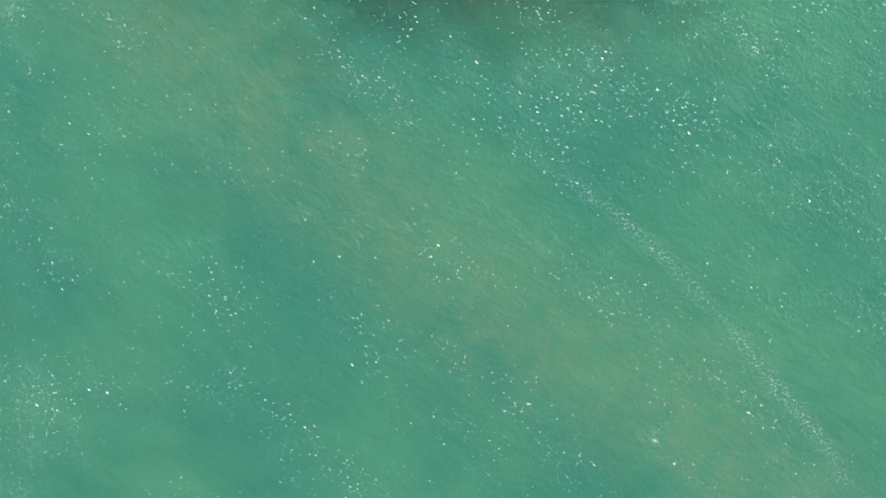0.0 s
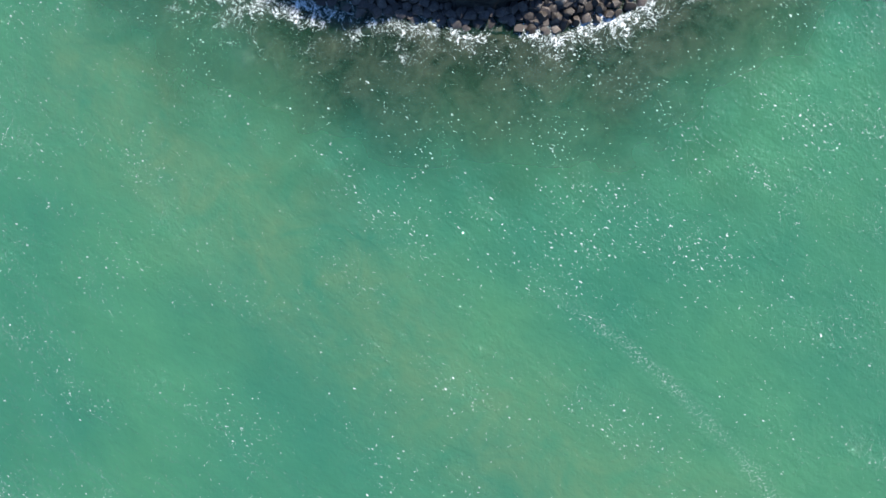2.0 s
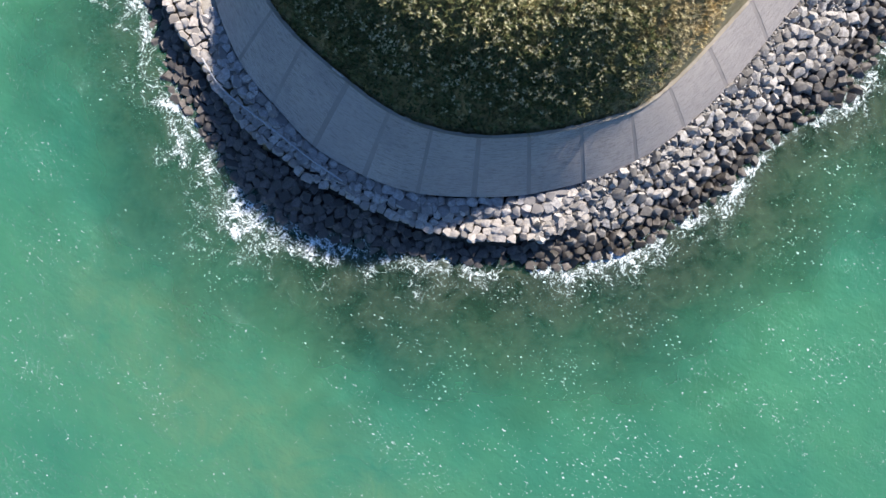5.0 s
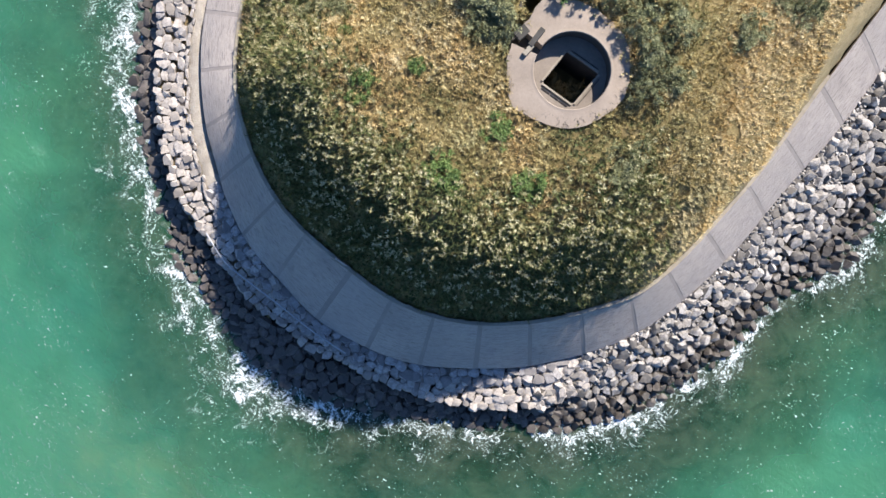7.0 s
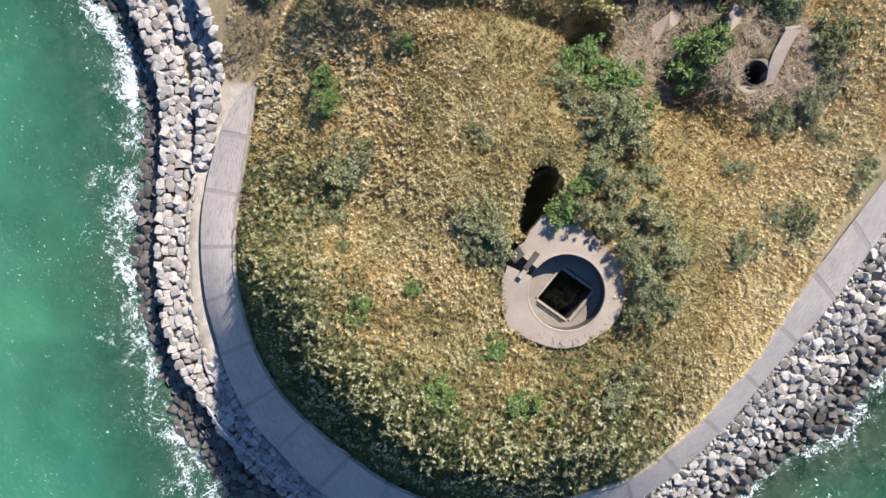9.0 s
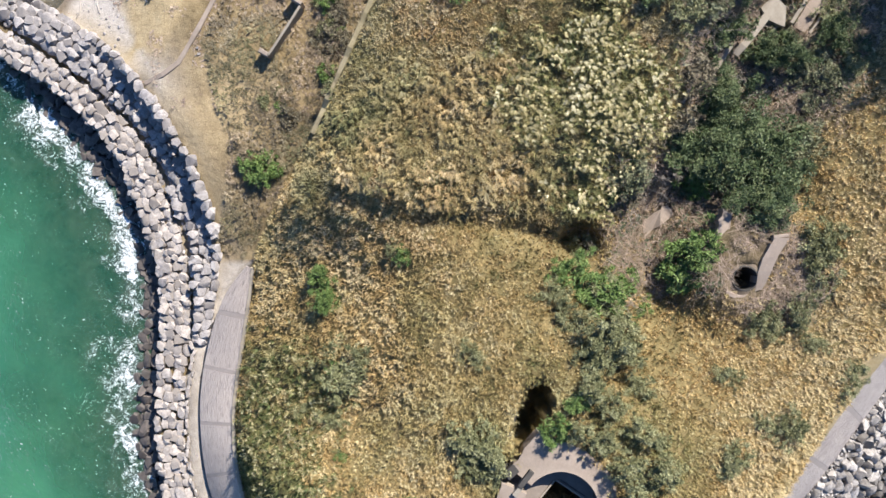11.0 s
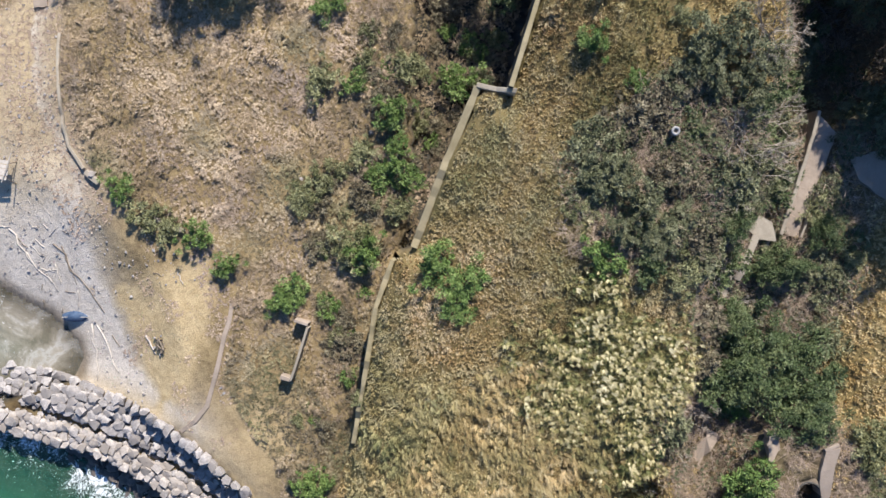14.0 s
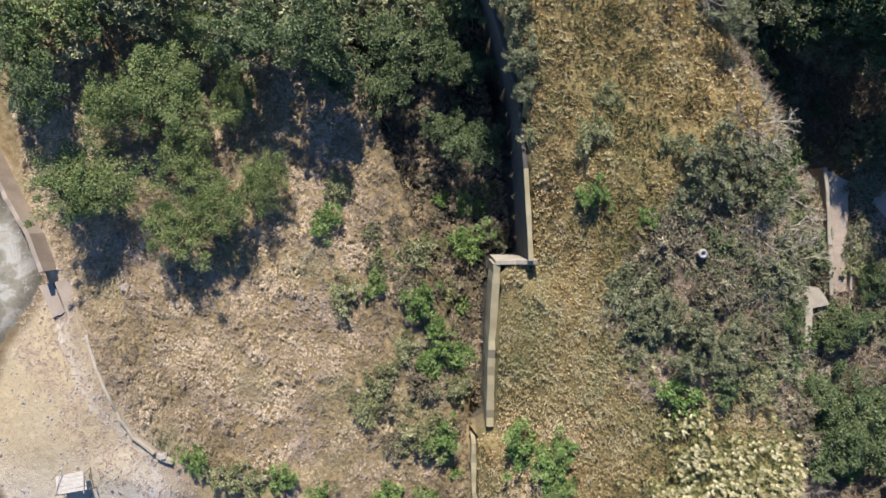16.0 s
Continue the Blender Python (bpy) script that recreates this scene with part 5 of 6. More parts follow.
tufts("leafy_weed", _v, terrain(_v[:, 0], _v[:, 1]) + 0.16 + 0.25 * _r.random(len(_v)), _t + 0.04 + 0.5 * (_r.random(len(_v)) - 0.5), M_GRASS, 16, 0.17, 0.05, 1.0, "withered leafy weeds among the dry grass", "weeds", seed=43, rise=0.6, scale=(0.6 + 0.8 * _r.random(len(_v))) * (1 + 0.5 * step01(_v[:, 1], 24, 10) * step01(_v[:, 0], 16, 6)), green=_g + 0.1, brown=_b)
_q = scatter((-4, 28), (24, 56), 10, lambda x, y: (np.random.default_rng(5).random(len(x)) < shade_line(x, y) * step01(lumps(x, y, 1.5, 35), 0.2, 0.6)) & open_ground(x, y) & (near(BROW, x, y)[0] > 0.9), 22)
_n_ = len(_q)
_q2 = np.vstack([_q + 0.35 * _r.normal(size=_q.shape), _q + 0.6 * _r.normal(size=_q.shape)])
_q2 = _q2[open_ground(_q2[:, 0], _q2[:, 1]) & (near(BROW, _q2[:, 0], _q2[:, 1])[0] > 0.9)]
tufts("reed", _q2, terrain(_q2[:, 0], _q2[:, 1]) + 0.25, 0.3 + 0.5 * _r.random(len(_q2)), M_GRASS, 14, 0.6, 0.07, 0.8, "tall olive reeds on the shaded slope", "reeds", seed=32, green=0.5 + 0.5 * _r.random(len(_q2)))
tufts("reed_plume", _q, terrain(_q[:, 0], _q[:, 1]) + 0.95, 0.45 + 0.6 * (lumps(_q[:, 0], _q[:, 1], 3, 24) - 0.5) + 0.5 * (_r.random(_n_) - 0.5), M_PLUME, 14, 0.38, 0.07, 0.95, "pale cream plumes on the reeds", "reed plumes", rise=0.45, seed=33, scale=0.6 + 0.6 * _r.random(_n_), fan=(-1.0, 0.9, 0.42))
# tall weeds with pale heads on the slope above the apron
def weed_slope(x, y):
    d = near(BROW, x, y)[0]
    return step01(d, 12.5, 8) * step01(x + 0.35 * y, 19, 12) * step01(y, 27, 17) * (0.35 + 0.65 * step01(d, 0.3, 2.5))


_s1 = scatter((-19, -6), (20, 27), 9, lambda x, y: (np.random.default_rng(96).random(len(x)) < weed_slope(x, y)) & open_ground(x, y) & inside(HIGH, x, y) & (near(BROW, x, y)[0] > 0.5), 97)
_d1 = near(BROW, _s1[:, 0], _s1[:, 1])[0]
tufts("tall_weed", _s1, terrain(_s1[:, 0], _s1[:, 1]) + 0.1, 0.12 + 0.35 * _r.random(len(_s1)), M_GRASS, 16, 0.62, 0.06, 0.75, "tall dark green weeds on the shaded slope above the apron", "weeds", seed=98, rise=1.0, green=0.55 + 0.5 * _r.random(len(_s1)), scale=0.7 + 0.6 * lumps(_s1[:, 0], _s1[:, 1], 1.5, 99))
_s2 = _s1[_r.random(len(_s1)) < 0.36 * step01(_d1, 0.4, 3.0) * (0.35 + 0.9 * lumps(_s1[:, 0], _s1[:, 1], 2.2, 100))]
_s2 = np.vstack([_s2 + 0.13 * _r.normal(size=_s2.shape) for _ in range(4)])
tufts("weed_head", _s2, terrain(_s2[:, 0], _s2[:, 1]) + 0.75 + 0.6 * _r.random(len(_s2)), 0.2 + 0.7 * _r.random(len(_s2)), M_PLUME, 9, 0.15, 0.055, 1.0, "pale cream seed heads on the tall weeds", "seed heads", seed=101, rise=0.8, scale=0.6 + 0.9 * _r.random(len(_s2)), green=0.5 * _r.random(len(_s2)))
# tall dull reeds beside the plumed thicket
_s3 = scatter((-11, 34), (10, 50), 9, lambda x, y: (np.random.default_rng(102).random(len(x)) < step01(np.hypot((x - 0.5) / 9.5, (y - 40.5) / 5.5) + 0.6 * (lumps(x, y, 3, 103) - 0.5), 1.1, 0.8)) & open_ground(x, y) & inside(HIGH, x, y) & (near(DITCH, x, y)[0] > 0.8), 104)
tufts("reed", _s3, terrain(_s3[:, 0], _s3[:, 1]) + 0.2, 0.36 + 0.6 * lumps(_s3[:, 0], _s3[:, 1], 1.6, 105) + 0.3 * (_r.random(len(_s3)) - 0.5), M_GRASS, 12, 0.62, 0.05, 0.85, "tall dull brown reeds bent by the wind", "reeds", seed=106, rise=0.9, fan=(-1.3, 0.5, 0.5), green=0.9 * lumps(_s3[:, 0], _s3[:, 1], 2.5, 107), brown=0.6 + 0 * _s3[:, 0])
_s4 = scatter((7.2, 11.8), (9.6, 13.6), 22, lambda x, y: inside(WELL, x, y) & (near(np.array(WELL + WELL[:1]), x, y)[0] > 0.25), 112)
tufts("well_weed", _s4, np.full(len(_s4), 11.0) + 0.4 * _r.random(len(_s4)), 0.3 + 0.4 * _r.random(len(_s4)), M_GRASS, 8, 0.7, 0.04, 0.6, "dry stalks growing up out of the well", "weeds", seed=113, rise=1.0)
# undergrowth of the hollow: low leafy tangle and dead twigs
_h = scatter((10, 25), (44, 76), 9, lambda x, y: (np.random.default_rng(61).random(len(x)) < hollow(x, y)) & open_ground(x, y) & inside(HIGH, x, y), 62)
_k = lumps(_h[:, 0], _h[:, 1], 2.4, 63)
_leafy = _h[_k > 0.42]
_z = 1.5 * np.clip(lumps(_leafy[:, 0], _leafy[:, 1], 2.4, 63) - 0.38, 0, 1) + 0.4 * lumps(_leafy[:, 0], _leafy[:, 1], 0.8, 64)
tufts("undergrowth", _leafy, terrain(_leafy[:, 0], _leafy[:, 1]) + _z, 0.20 + 0.7 * (lumps(_leafy[:, 0], _leafy[:, 1], 1.1, 65) - 0.5), M_SAGE, 26, 0.17, 0.058, 1.0, "low tangled grey-green undergrowth in the hollow", "undergrowth", seed=66, rise=0.5, green=0.15 * lumps(_leafy[:, 0], _leafy[:, 1], 3.5, 67), brown=1.3 * (lumps(_leafy[:, 0], _leafy[:, 1], 5, 68) - 0.35))
tufts("dead_twigs", _h, terrain(_h[:, 0], _h[:, 1]) + 0.1 + 0.7 * _r.random(len(_h)) * _k, 0.3 + 0.6 * _r.random(len(_h)), M_STRAW, 7, 0.85, 0.028, 1.25, "tangle of dead grey-brown twigs on the hollow's floor", "twigs", seed=69, rise=0.35, brown=0.75 + 0 * _k)
_lowland = np.array([(-20.2, 31.5), (-17.2, 31.2), (-15.0, 35), (-10.9, 41.5), (-3.0, 55.6), (-0.9, 56.2), (7.5, 66.9), (10.0, 66.0), (16.0, 76.6), (25, 100), (-12, 108), (-22.5, 96),
                     (-23.0, 88.0), (-24.4, 84.5), (-24.6, 82.5), (-26.4, 74.5), (-25.0, 69.0), (-20.5, 64.0), (-16.0, 60.0), (-17.8, 54.0), (-20.2, 49.6), (-19.4, 46.0), (-18.2, 41.5), (-18.6, 36.5)])
_f = scatter((-28, 30), (26, 108), 22.0, lambda x, y: inside(_lowland, x, y) & open_ground(x, y), 23)
_t = 0.62 + 0.5 * (lumps(_f[:, 0], _f[:, 1], 7, 26) - 0.5) + 0.4 * (lumps(_f[:, 0], _f[:, 1], 2, 27) - 0.5) + 0.4 * (lumps(_f[:, 0], _f[:, 1], 0.7, 29) - 0.5) + 0.5 * (np.random.default_rng(83).random(len(_f)) - 0.5) - 0.18 * step01(_f[:, 0] - 0.75 * (_f[:, 1] - 60), -16, -4)
_keep = np.random.default_rng(8).random(len(_f)) < 0.75 + 0.6 * lumps(_f[:, 0], _f[:, 1], 3, 28)
_f, _t = _f[_keep], _t[_keep]
_mat = 0.6 * np.clip(lumps(_f[:, 0], _f[:, 1], 1.5, 108) - 0.45, 0, 1) + 0.55 * np.clip(lumps(_f[:, 0], _f[:, 1], 0.75, 109) - 0.4, 0, 1)
_mat *= 0.35 + 0.9 * lumps(_f[:, 0], _f[:, 1], 6, 110)
tufts("field_grass", _f, terrain(_f[:, 0], _f[:, 1]) - 0.03 + _mat, _t + 0.35 * (_mat - 0.15), M_STRAW, 11, 0.30, 0.048, 1.2, "flattened straw-coloured grass on the low field", "grass", rise=0.5, seed=34, fan=(9 * lumps(_f[:, 0], _f[:, 1], 3.0, 72) + 3 * lumps(_f[:, 0], _f[:, 1], 1.2, 73), 0.5, 0.8), scale=0.55 + 0.8 * lumps(_f[:, 0], _f[:, 1], 0.9, 29), green=1.6 * (lumps(_f[:, 0], _f[:, 1], 5, 70) - 0.55) + 0.25 * step01(_f[:, 0] - 0.75 * (_f[:, 1] - 60), -14, 0), brown=1.4 * (lumps(_f[:, 0], _f[:, 1], 4, 71) - 0.40))
_w = scatter((-32, 44), (-15, 90), 9.0, lambda x, y: ~inside(_lowland, x, y) & inside(LAND, x, y) & (x + 0.1 * y > -25.0 + 4 * lumps(x, y, 4, 30)) & ((y > 64 + 5 * lumps(x, y, 3, 114)) | (x > -19.5) | (lumps(x, y, 2, 93) > 0.72)), 24)
tufts("beach_weed", _w, terrain(_w[:, 0], _w[:, 1]) - 0.02, 0.62 + 0.3 * lumps(_w[:, 0], _w[:, 1], 3, 31), M_STRAW, 9, 0.26, 0.045, 1.2, "thin dry weeds at the back of the beach", "weeds", rise=0.5, seed=35, brown=0.2 + lumps(_w[:, 0], _w[:, 1], 2.5, 94))


def limb(bm, a, b, r0, r1, sides=5):
    a, b = Vector(a), Vector(b)
    m = (b - a).to_track_quat("Z", "Y").to_matrix().to_4x4()
    lo = [bm.verts.new(a + (m @ Vector((r0 * math.cos(t), r0 * math.sin(t), 0)))) for t in np.linspace(0, 2 * np.pi, sides + 1)[:-1]]
    hi = [bm.verts.new(b + (m @ Vector((r1 * math.cos(t), r1 * math.sin(t), 0)))) for t in np.linspace(0, 2 * np.pi, sides + 1)[:-1]]
    for k in range(sides):
        bm.faces.new((lo[k], lo[(k + 1) % sides], hi[(k + 1) % sides], hi[k]))
    bm.faces.new(hi)


def crown_mesh(seed, radius, height, clumps, leaves, leaf, material, base):
    """A crown of small leaves in uneven clumps, with gaps between them."""
    r = np.random.default_rng(seed)
    clumps, leaves = clumps * 2, leaves // 2
    v = r.normal(size=(clumps, 3))
    v[:, 2] = np.abs(v[:, 2]) * 0.9 - 0.25
    v /= np.linalg.norm(v, axis=1)[:, None]
    az = np.arctan2(v[:, 1], v[:, 0])
    ph = r.random(3) * 6.28
    out = radius * (0.30 + 0.70 * r.random(clumps)) * (1 + 0.22 * np.sin(2 * az + ph[0]) + 0.18 * np.sin(3 * az + ph[1]) + 0.12 * np.sin(5 * az + ph[2]))
    c = v * out[:, None] * np.array([1, 1, height / radius * 0.55]) + np.array([0, 0, base + height * 0.42])
    c[:, :2] += 0.10 * radius * r.normal(size=(clumps, 2))
    cr = radius * (0.08 + 0.17 * r.random(clumps))
    n = clumps * leaves
    d = r.normal(size=(n, 3))
    d /= np.linalg.norm(d, axis=1)[:, None]
    d[:, 2] = np.where(d[:, 2] < -0.3, -d[:, 2], d[:, 2])
    p = np.repeat(c, leaves, 0) + d * (np.repeat(cr, leaves) * 1.15 * r.random(n) ** 0.5)[:, None] * np.array([1, 1, 0.75])
    u = d * 0.7 + 0.6 * r.normal(size=(n, 3)) + np.array([0, 0, 0.15])
    u /= np.linalg.norm(u, axis=1)[:, None] + 1e-9
    w = np.cross(u, 0.5 * r.normal(size=(n, 3)) + np.array([0, 0, 1.0]))
    w /= np.linalg.norm(w, axis=1)[:, None] + 1e-9
    s = (leaf * (0.6 + 0.8 * r.random(n)))[:, None]
    co = np.stack([p - u * s * 0.5 - w * s * 0.46, p + u * s * 1.7, p - u * s * 0.3 + w * s * 0.46], 1).reshape(-1, 3)
    me = bpy.data.meshes.new("crown")
    fill(me, co, np.arange(3 * n).reshape(-1, 3), False)
    me.materials.append(material)
    a = me.attributes.new("tint", "FLOAT", "POINT")
    t = np.repeat(np.clip(0.5 + 0.24 * r.normal(size=clumps), 0, 1), leaves) + 0.12 * r.normal(size=n)
    a.data.foreach_set("value", np.repeat(np.clip(t, 0, 1), 3).astype(np.float32))
    return me, c


def plant(name, seed, radius, height, clumps, leaves, leaf, material, stem=0.0, stem_r=0.06):
    """A bush or tree at the origin: stems or a trunk with limbs, and a leafy crown."""
    top = new(name)
    top.empty_display_size = 0.3
    me, centres = crown_mesh(seed, radius, height, clumps, leaves, leaf, material, stem)
    cr = new("crown", me)
    cr.parent = top
    bm = bmesh.new()
    if stem > 0.5:
        limb(bm, (0, 0, -0.4), (0.05 * radius, 0, stem + 0.25 * height), stem_r, stem_r * 0.6, 7)
        part("trunk", bm, M_STEM, top)
        for c in centres[::max(1, len(centres) // 7)]:
            bm = bmesh.new()
            limb(bm, (0.03 * radius, 0, stem * 0.8), tuple(c), stem_r * 0.5, stem_r * 0.15)
            part("branch", bm, M_STEM, top)
    else:
        bm.free()
        for c in centres[::max(1, len(centres) // 4)]:
            bm = bmesh.new()
            limb(bm, (0, 0, -0.3), tuple(c), stem_r, stem_r * 0.3)
            part("stem", bm, M_STEM, top)
    return top


def tube(bm, points, radii, sides=7):
    """One bent tube through the points."""
    p = np.asarray(points, float)
    rings = []
    for k in range(len(p)):
        t = p[min(k + 1, len(p) - 1)] - p[max(k - 1, 0)]
        a = math.atan2(t[1], t[0])
        r = radii[k]
        rings.append([bm.verts.new((p[k, 0] - r * math.cos(b) * math.sin(a), p[k, 1] + r * math.cos(b) * math.cos(a), p[k, 2] + r * math.sin(b))) for b in np.linspace(0, 2 * np.pi, sides + 1)[:-1]])
    for u, v in zip(rings[:-1], rings[1:]):
        for k in range(sides):
            bm.faces.new((u[k], u[(k + 1) % sides], v[(k + 1) % sides], v[k]))
    bm.faces.new(rings[0])
    bm.faces.new(rings[-1])
    bmesh.ops.recalc_face_normals(bm, faces=bm.faces)


def bare_plant(name, seed, radius, height):
    """A leafless shrub: branches that fork three times."""
    r = np.random.default_rng(seed)
    top = new(name)
    top.empty_display_size = 0.3

    def fork(bm, a, way, length, thick, depth):
        b = a + way * length
        limb(bm, a, b, thick, thick * 0.6, 3)
        if depth:
            for _ in range(3 if depth > 1 else 4):
                w = (way + Vector(r.normal(size=3)) * 0.62 + Vector((0, 0, 0.08))).normalized()
                fork(bm, b, w, length * (0.55 + 0.25 * r.random()), thick * 0.58, depth - 1)

    for k in range(6):
        bm = bmesh.new()
        a = k * 1.047 + 0.4 * r.normal()
        way = Vector((math.cos(a) * 0.8, math.sin(a) * 0.8, height / radius * 0.8)).normalized()
        fork(bm, Vector((0, 0, -0.2)), way, radius * 0.48, 0.055, 3)
        part("branch", bm, M_TWIG, top)
    return top


KEEP_CLEAR = [((27.9, 48.2), (32.4, 55.6), 0.4), ((36.0, 49.5), (35.0, 52.0), 0.6), ((25.3, 49.6), (22.7, 46.9), 0.1), ((19.6, 58.4), (19.9, 58.8), 0.4), ((17.6, 35.0), (15.6, 32.7), 0.1),
              ((21.2, 34.4), (20.8, 31.4), 0.1), ((22.6, 29.4), (24.9, 32.0), 0.5), ((-11.4, 52.0), (-14.6, 48.0), 0.5), ((-12.4, 51.2), (-15.0, 47.6), 0.5)]


def clear_of_ruins(x, y, rad):
    """False where a plant of that radius would cover one of the ruins."""
    return all(near(np.array([a, b]), [x], [y])[0][0] > 0.72 * rad + d for a, b, d in KEEP_CLEAR)


def strew(kinds, spots, label, category, group, unit, sink=0.1):
    """Copies of the kinds at (x, y, radius); the first copies are the kinds themselves."""
    r = np.random.default_rng(len(spots) * 7 + len(label))
    spots = [p for p in spots if clear_of_ruins(*p)]
    zs = terrain([p[0] for p in spots], [p[1] for p in spots])
    for k, (x, y, rad) in enumerate(spots):
        s = rad / unit
        m = Matrix.Translation((x, y, zs[k] - sink)) @ pose(0, 0, 0, 0, 0, r.random() * 360) @ Matrix.Diagonal((s * (0.85 + 0.4 * r.random()), s * (0.85 + 0.4 * r.random()), s * (0.8 + 0.3 * r.random()), 1))
        if k < len(kinds):
            kinds[k].matrix_basis = m
            ob = kinds[k]
        else:
            ob = copy_thing(bpy.data.objects[kinds[k % len(kinds)].name], pose(0, 0, 0))
            ob.matrix_basis = m
        tagged(ob, label, category, group)


strew([plant("bush", 200 + k, 1.4, 1.35, 20, 120, 0.085, M_GREEN, 0, 0.03) for k in range(4)], [
    (-6.1, 13.1, 1.1), (-0.9, 7.0, 1.3), (5.3, 6.0, 1.2), (-2.4, 14.2, 0.8), (3.2, 9.9, 1.0), (-8.2, 22.6, 1.1), (-6.6, 11.9, 0.8), (-0.1, 5.9, 0.8), (-8.9, 28.1, 1.2), (-2.7, 31.5, 0.8), (7.8, 19.3, 1.2), (9.5, 21.4, 1.1), (-7.5, 16.9, 0.6),
    (-16.0, 38.8, 1.3), (-12.0, 55.2, 1.5), (-9.6, 29.9, 1.0), (-9.2, 27.9, 0.9), (9.2, 30.2, 1.5), (10.6, 29.0, 1.5), (12.2, 28.0, 1.8), (13.4, 29.2, 1.5), (14.6, 27.4, 1.6), (18.2, 30.5, 2.0), (19.4, 31.6, 1.6), (20.2, 36.9, 1.5), (20.4, 34.9, 1.2), (28.7, 47.0, 1.5), (12.5, 51.2, 1.4)],
    "bright green leafy bush among dry grass", "bush", "bushes on the headland", 1.4)
strew([plant("bush", 210 + k, 1.4, 1.7, 20, 120, 0.085, M_GREEN, 0, 0.03) for k in range(3)], [
    (-18.4, 62.1, 1.3), (0.9, 53.9, 1.8), (2.3, 52.4, 1.6), (1.6, 51.0, 1.3), (0.8, 67.4, 1.5), (0.6, 61.9, 1.4), (7.4, 68.6, 1.5), (-16.5, 59.2, 1.4), (-12.8, 54.6, 1.2), (-23.4, 68.2, 1.2), (-4.9, 56.8, 1.5), (-1.3, 77.6, 1.4), (0.6, 64.2, 1.1), (16.5, 66.3, 1.3), (18.4, 62.6, 0.9)],
    "green leafy bush on the low field", "bush", "bushes on the field", 1.4)
strew([plant("bush", 220 + k, 1.6, 1.3, 26, 110, 0.085, M_GREY, 0, 0.03) for k in range(4)], [
    (-7.1, 22.9, 1.9), (3.0, 18.4, 2.0), (2.2, 16.9, 1.3), (11.7, 24.4, 1.6), (10.4, 23.6, 1.3), (12.8, 26.0, 1.6), (11.6, 28.0, 1.6), (14.6, 13.4, 1.4), (11.7, 7.2, 1.3), (20.9, 16.5, 1.4), (25.2, 18.7, 1.4), (30.1, 22.0, 1.1), (2.2, 24.6, 0.9), (-9.7, 53.2, 1.1),
    (-5.7, 57.3, 1.9), (-8.6, 44.9, 1.0), (12.0, 54.9, 1.2), (11.4, 31.2, 1.5), (27.9, 30.9, 1.9), (28.4, 32.5, 1.8), (24.4, 26.0, 1.3), (26.5, 26.8, 1.4), (27.8, 28.4, 1.3), (30.4, 48.9, 1.6), (17.4, 49.1, 1.6), (31.6, 45.4, 1.4), (-3.2, 32.1, 0.8)],
    "dusty grey-green bush among dry grass", "bush", "bushes on the headland", 1.6)
strew([plant("bush", 320 + k, 1.4, 2.6, 24, 120, 0.085, M_GREY, 0, 0.03) for k in range(3)], [
    (13.0, 12.3, 1.1), (13.4, 14.8, 1.3), (12.7, 17.0, 1.3), (11.0, 18.7, 1.2), (9.3, 19.3, 1.0), (15.2, 16.6, 1.4), (11.2, 26.1, 1.5), (13.2, 24.5, 1.5), (10.5, 22.2, 1.2), (11.8, 21.0, 1.3), (13.8, 19.2, 1.3)],
    "tall dusty grey-green bush, dense and round", "bush", "bushes on the headland", 1.4)
strew([plant("bush", 340 + k, 1.4, 2.4, 30, 130, 0.075, M_SAGE, 0, 0.03) for k in range(3)], [
    (23.2, 63.7, 1.4), (23.7, 61.5, 1.5), (25.4, 63.4, 1.5), (26.9, 61.2, 1.6), (25.2, 59.4, 1.4), (21.2, 62.1, 1.0), (16.9, 75.2, 1.0), (18.3, 77.6, 1.2), (20.0, 80.6, 1.4), (21.6, 84.2, 1.6), (9.3, 66.6, 0.8), (8.9, 68.2, 1.0),
    (15.2, 57.1, 1.3), (16.1, 54.6, 1.5), (13.7, 57.1, 1.2), (16.5, 51.6, 1.4), (14.2, 53.0, 1.3), (18.2, 52.6, 1.2)],
    "dark sage-green bush at the edge of the hill", "bush", "bushes on the hill", 1.4)
strew([plant("tree", 350 + k, 2.6, 3.6, 40, 170, 0.085, M_SAGE, 4.2, 0.14) for k in range(2)], [
    (36.6, 66.6, 2.4), (34.4, 70.4, 2.4), (38.6, 64.0, 2.2), (32.6, 72.6, 2.4), (36.8, 71.6, 2.6), (30.6, 70.2, 1.5)],
    "grey-green tree beside the dark hollow", "tree", "wood", 2.6, 0.2)
strew([plant("bush", 330 + k, 1.4, 1.2, 24, 110, 0.08, M_GREY, 0, 0.03) for k in range(3)], [
    (-9.5, 22.4, 1.0), (-7.6, 21.2, 1.2), (-6.0, 23.5, 1.2), (-10.8, 19.3, 1.0), (-8.4, 18.9, 1.1), (1.5, 18.8, 1.3), (3.4, 16.6, 1.0), (23.6, 26.0, 1.2), (23.3, 19.0, 0.9), (20.9, 22.2, 0.9), (14.0, 21.8, 1.1), (15.2, 18.2, 1.0), (-9.2, 27.4, 0.9),
    (22.7, 66.0, 0.9), (19.6, 69.5, 0.9), (21.4, 71.2, 0.8), (15.8, 66.6, 0.8), (15.4, 72.4, 0.8), (9.0, 27.0, 1.2), (8.0, 28.6, 1.2), (27.4, 24.6, 0.9)],
    "low dusty grey-green bush in dry grass", "bush", "bushes on the headland", 1.4)
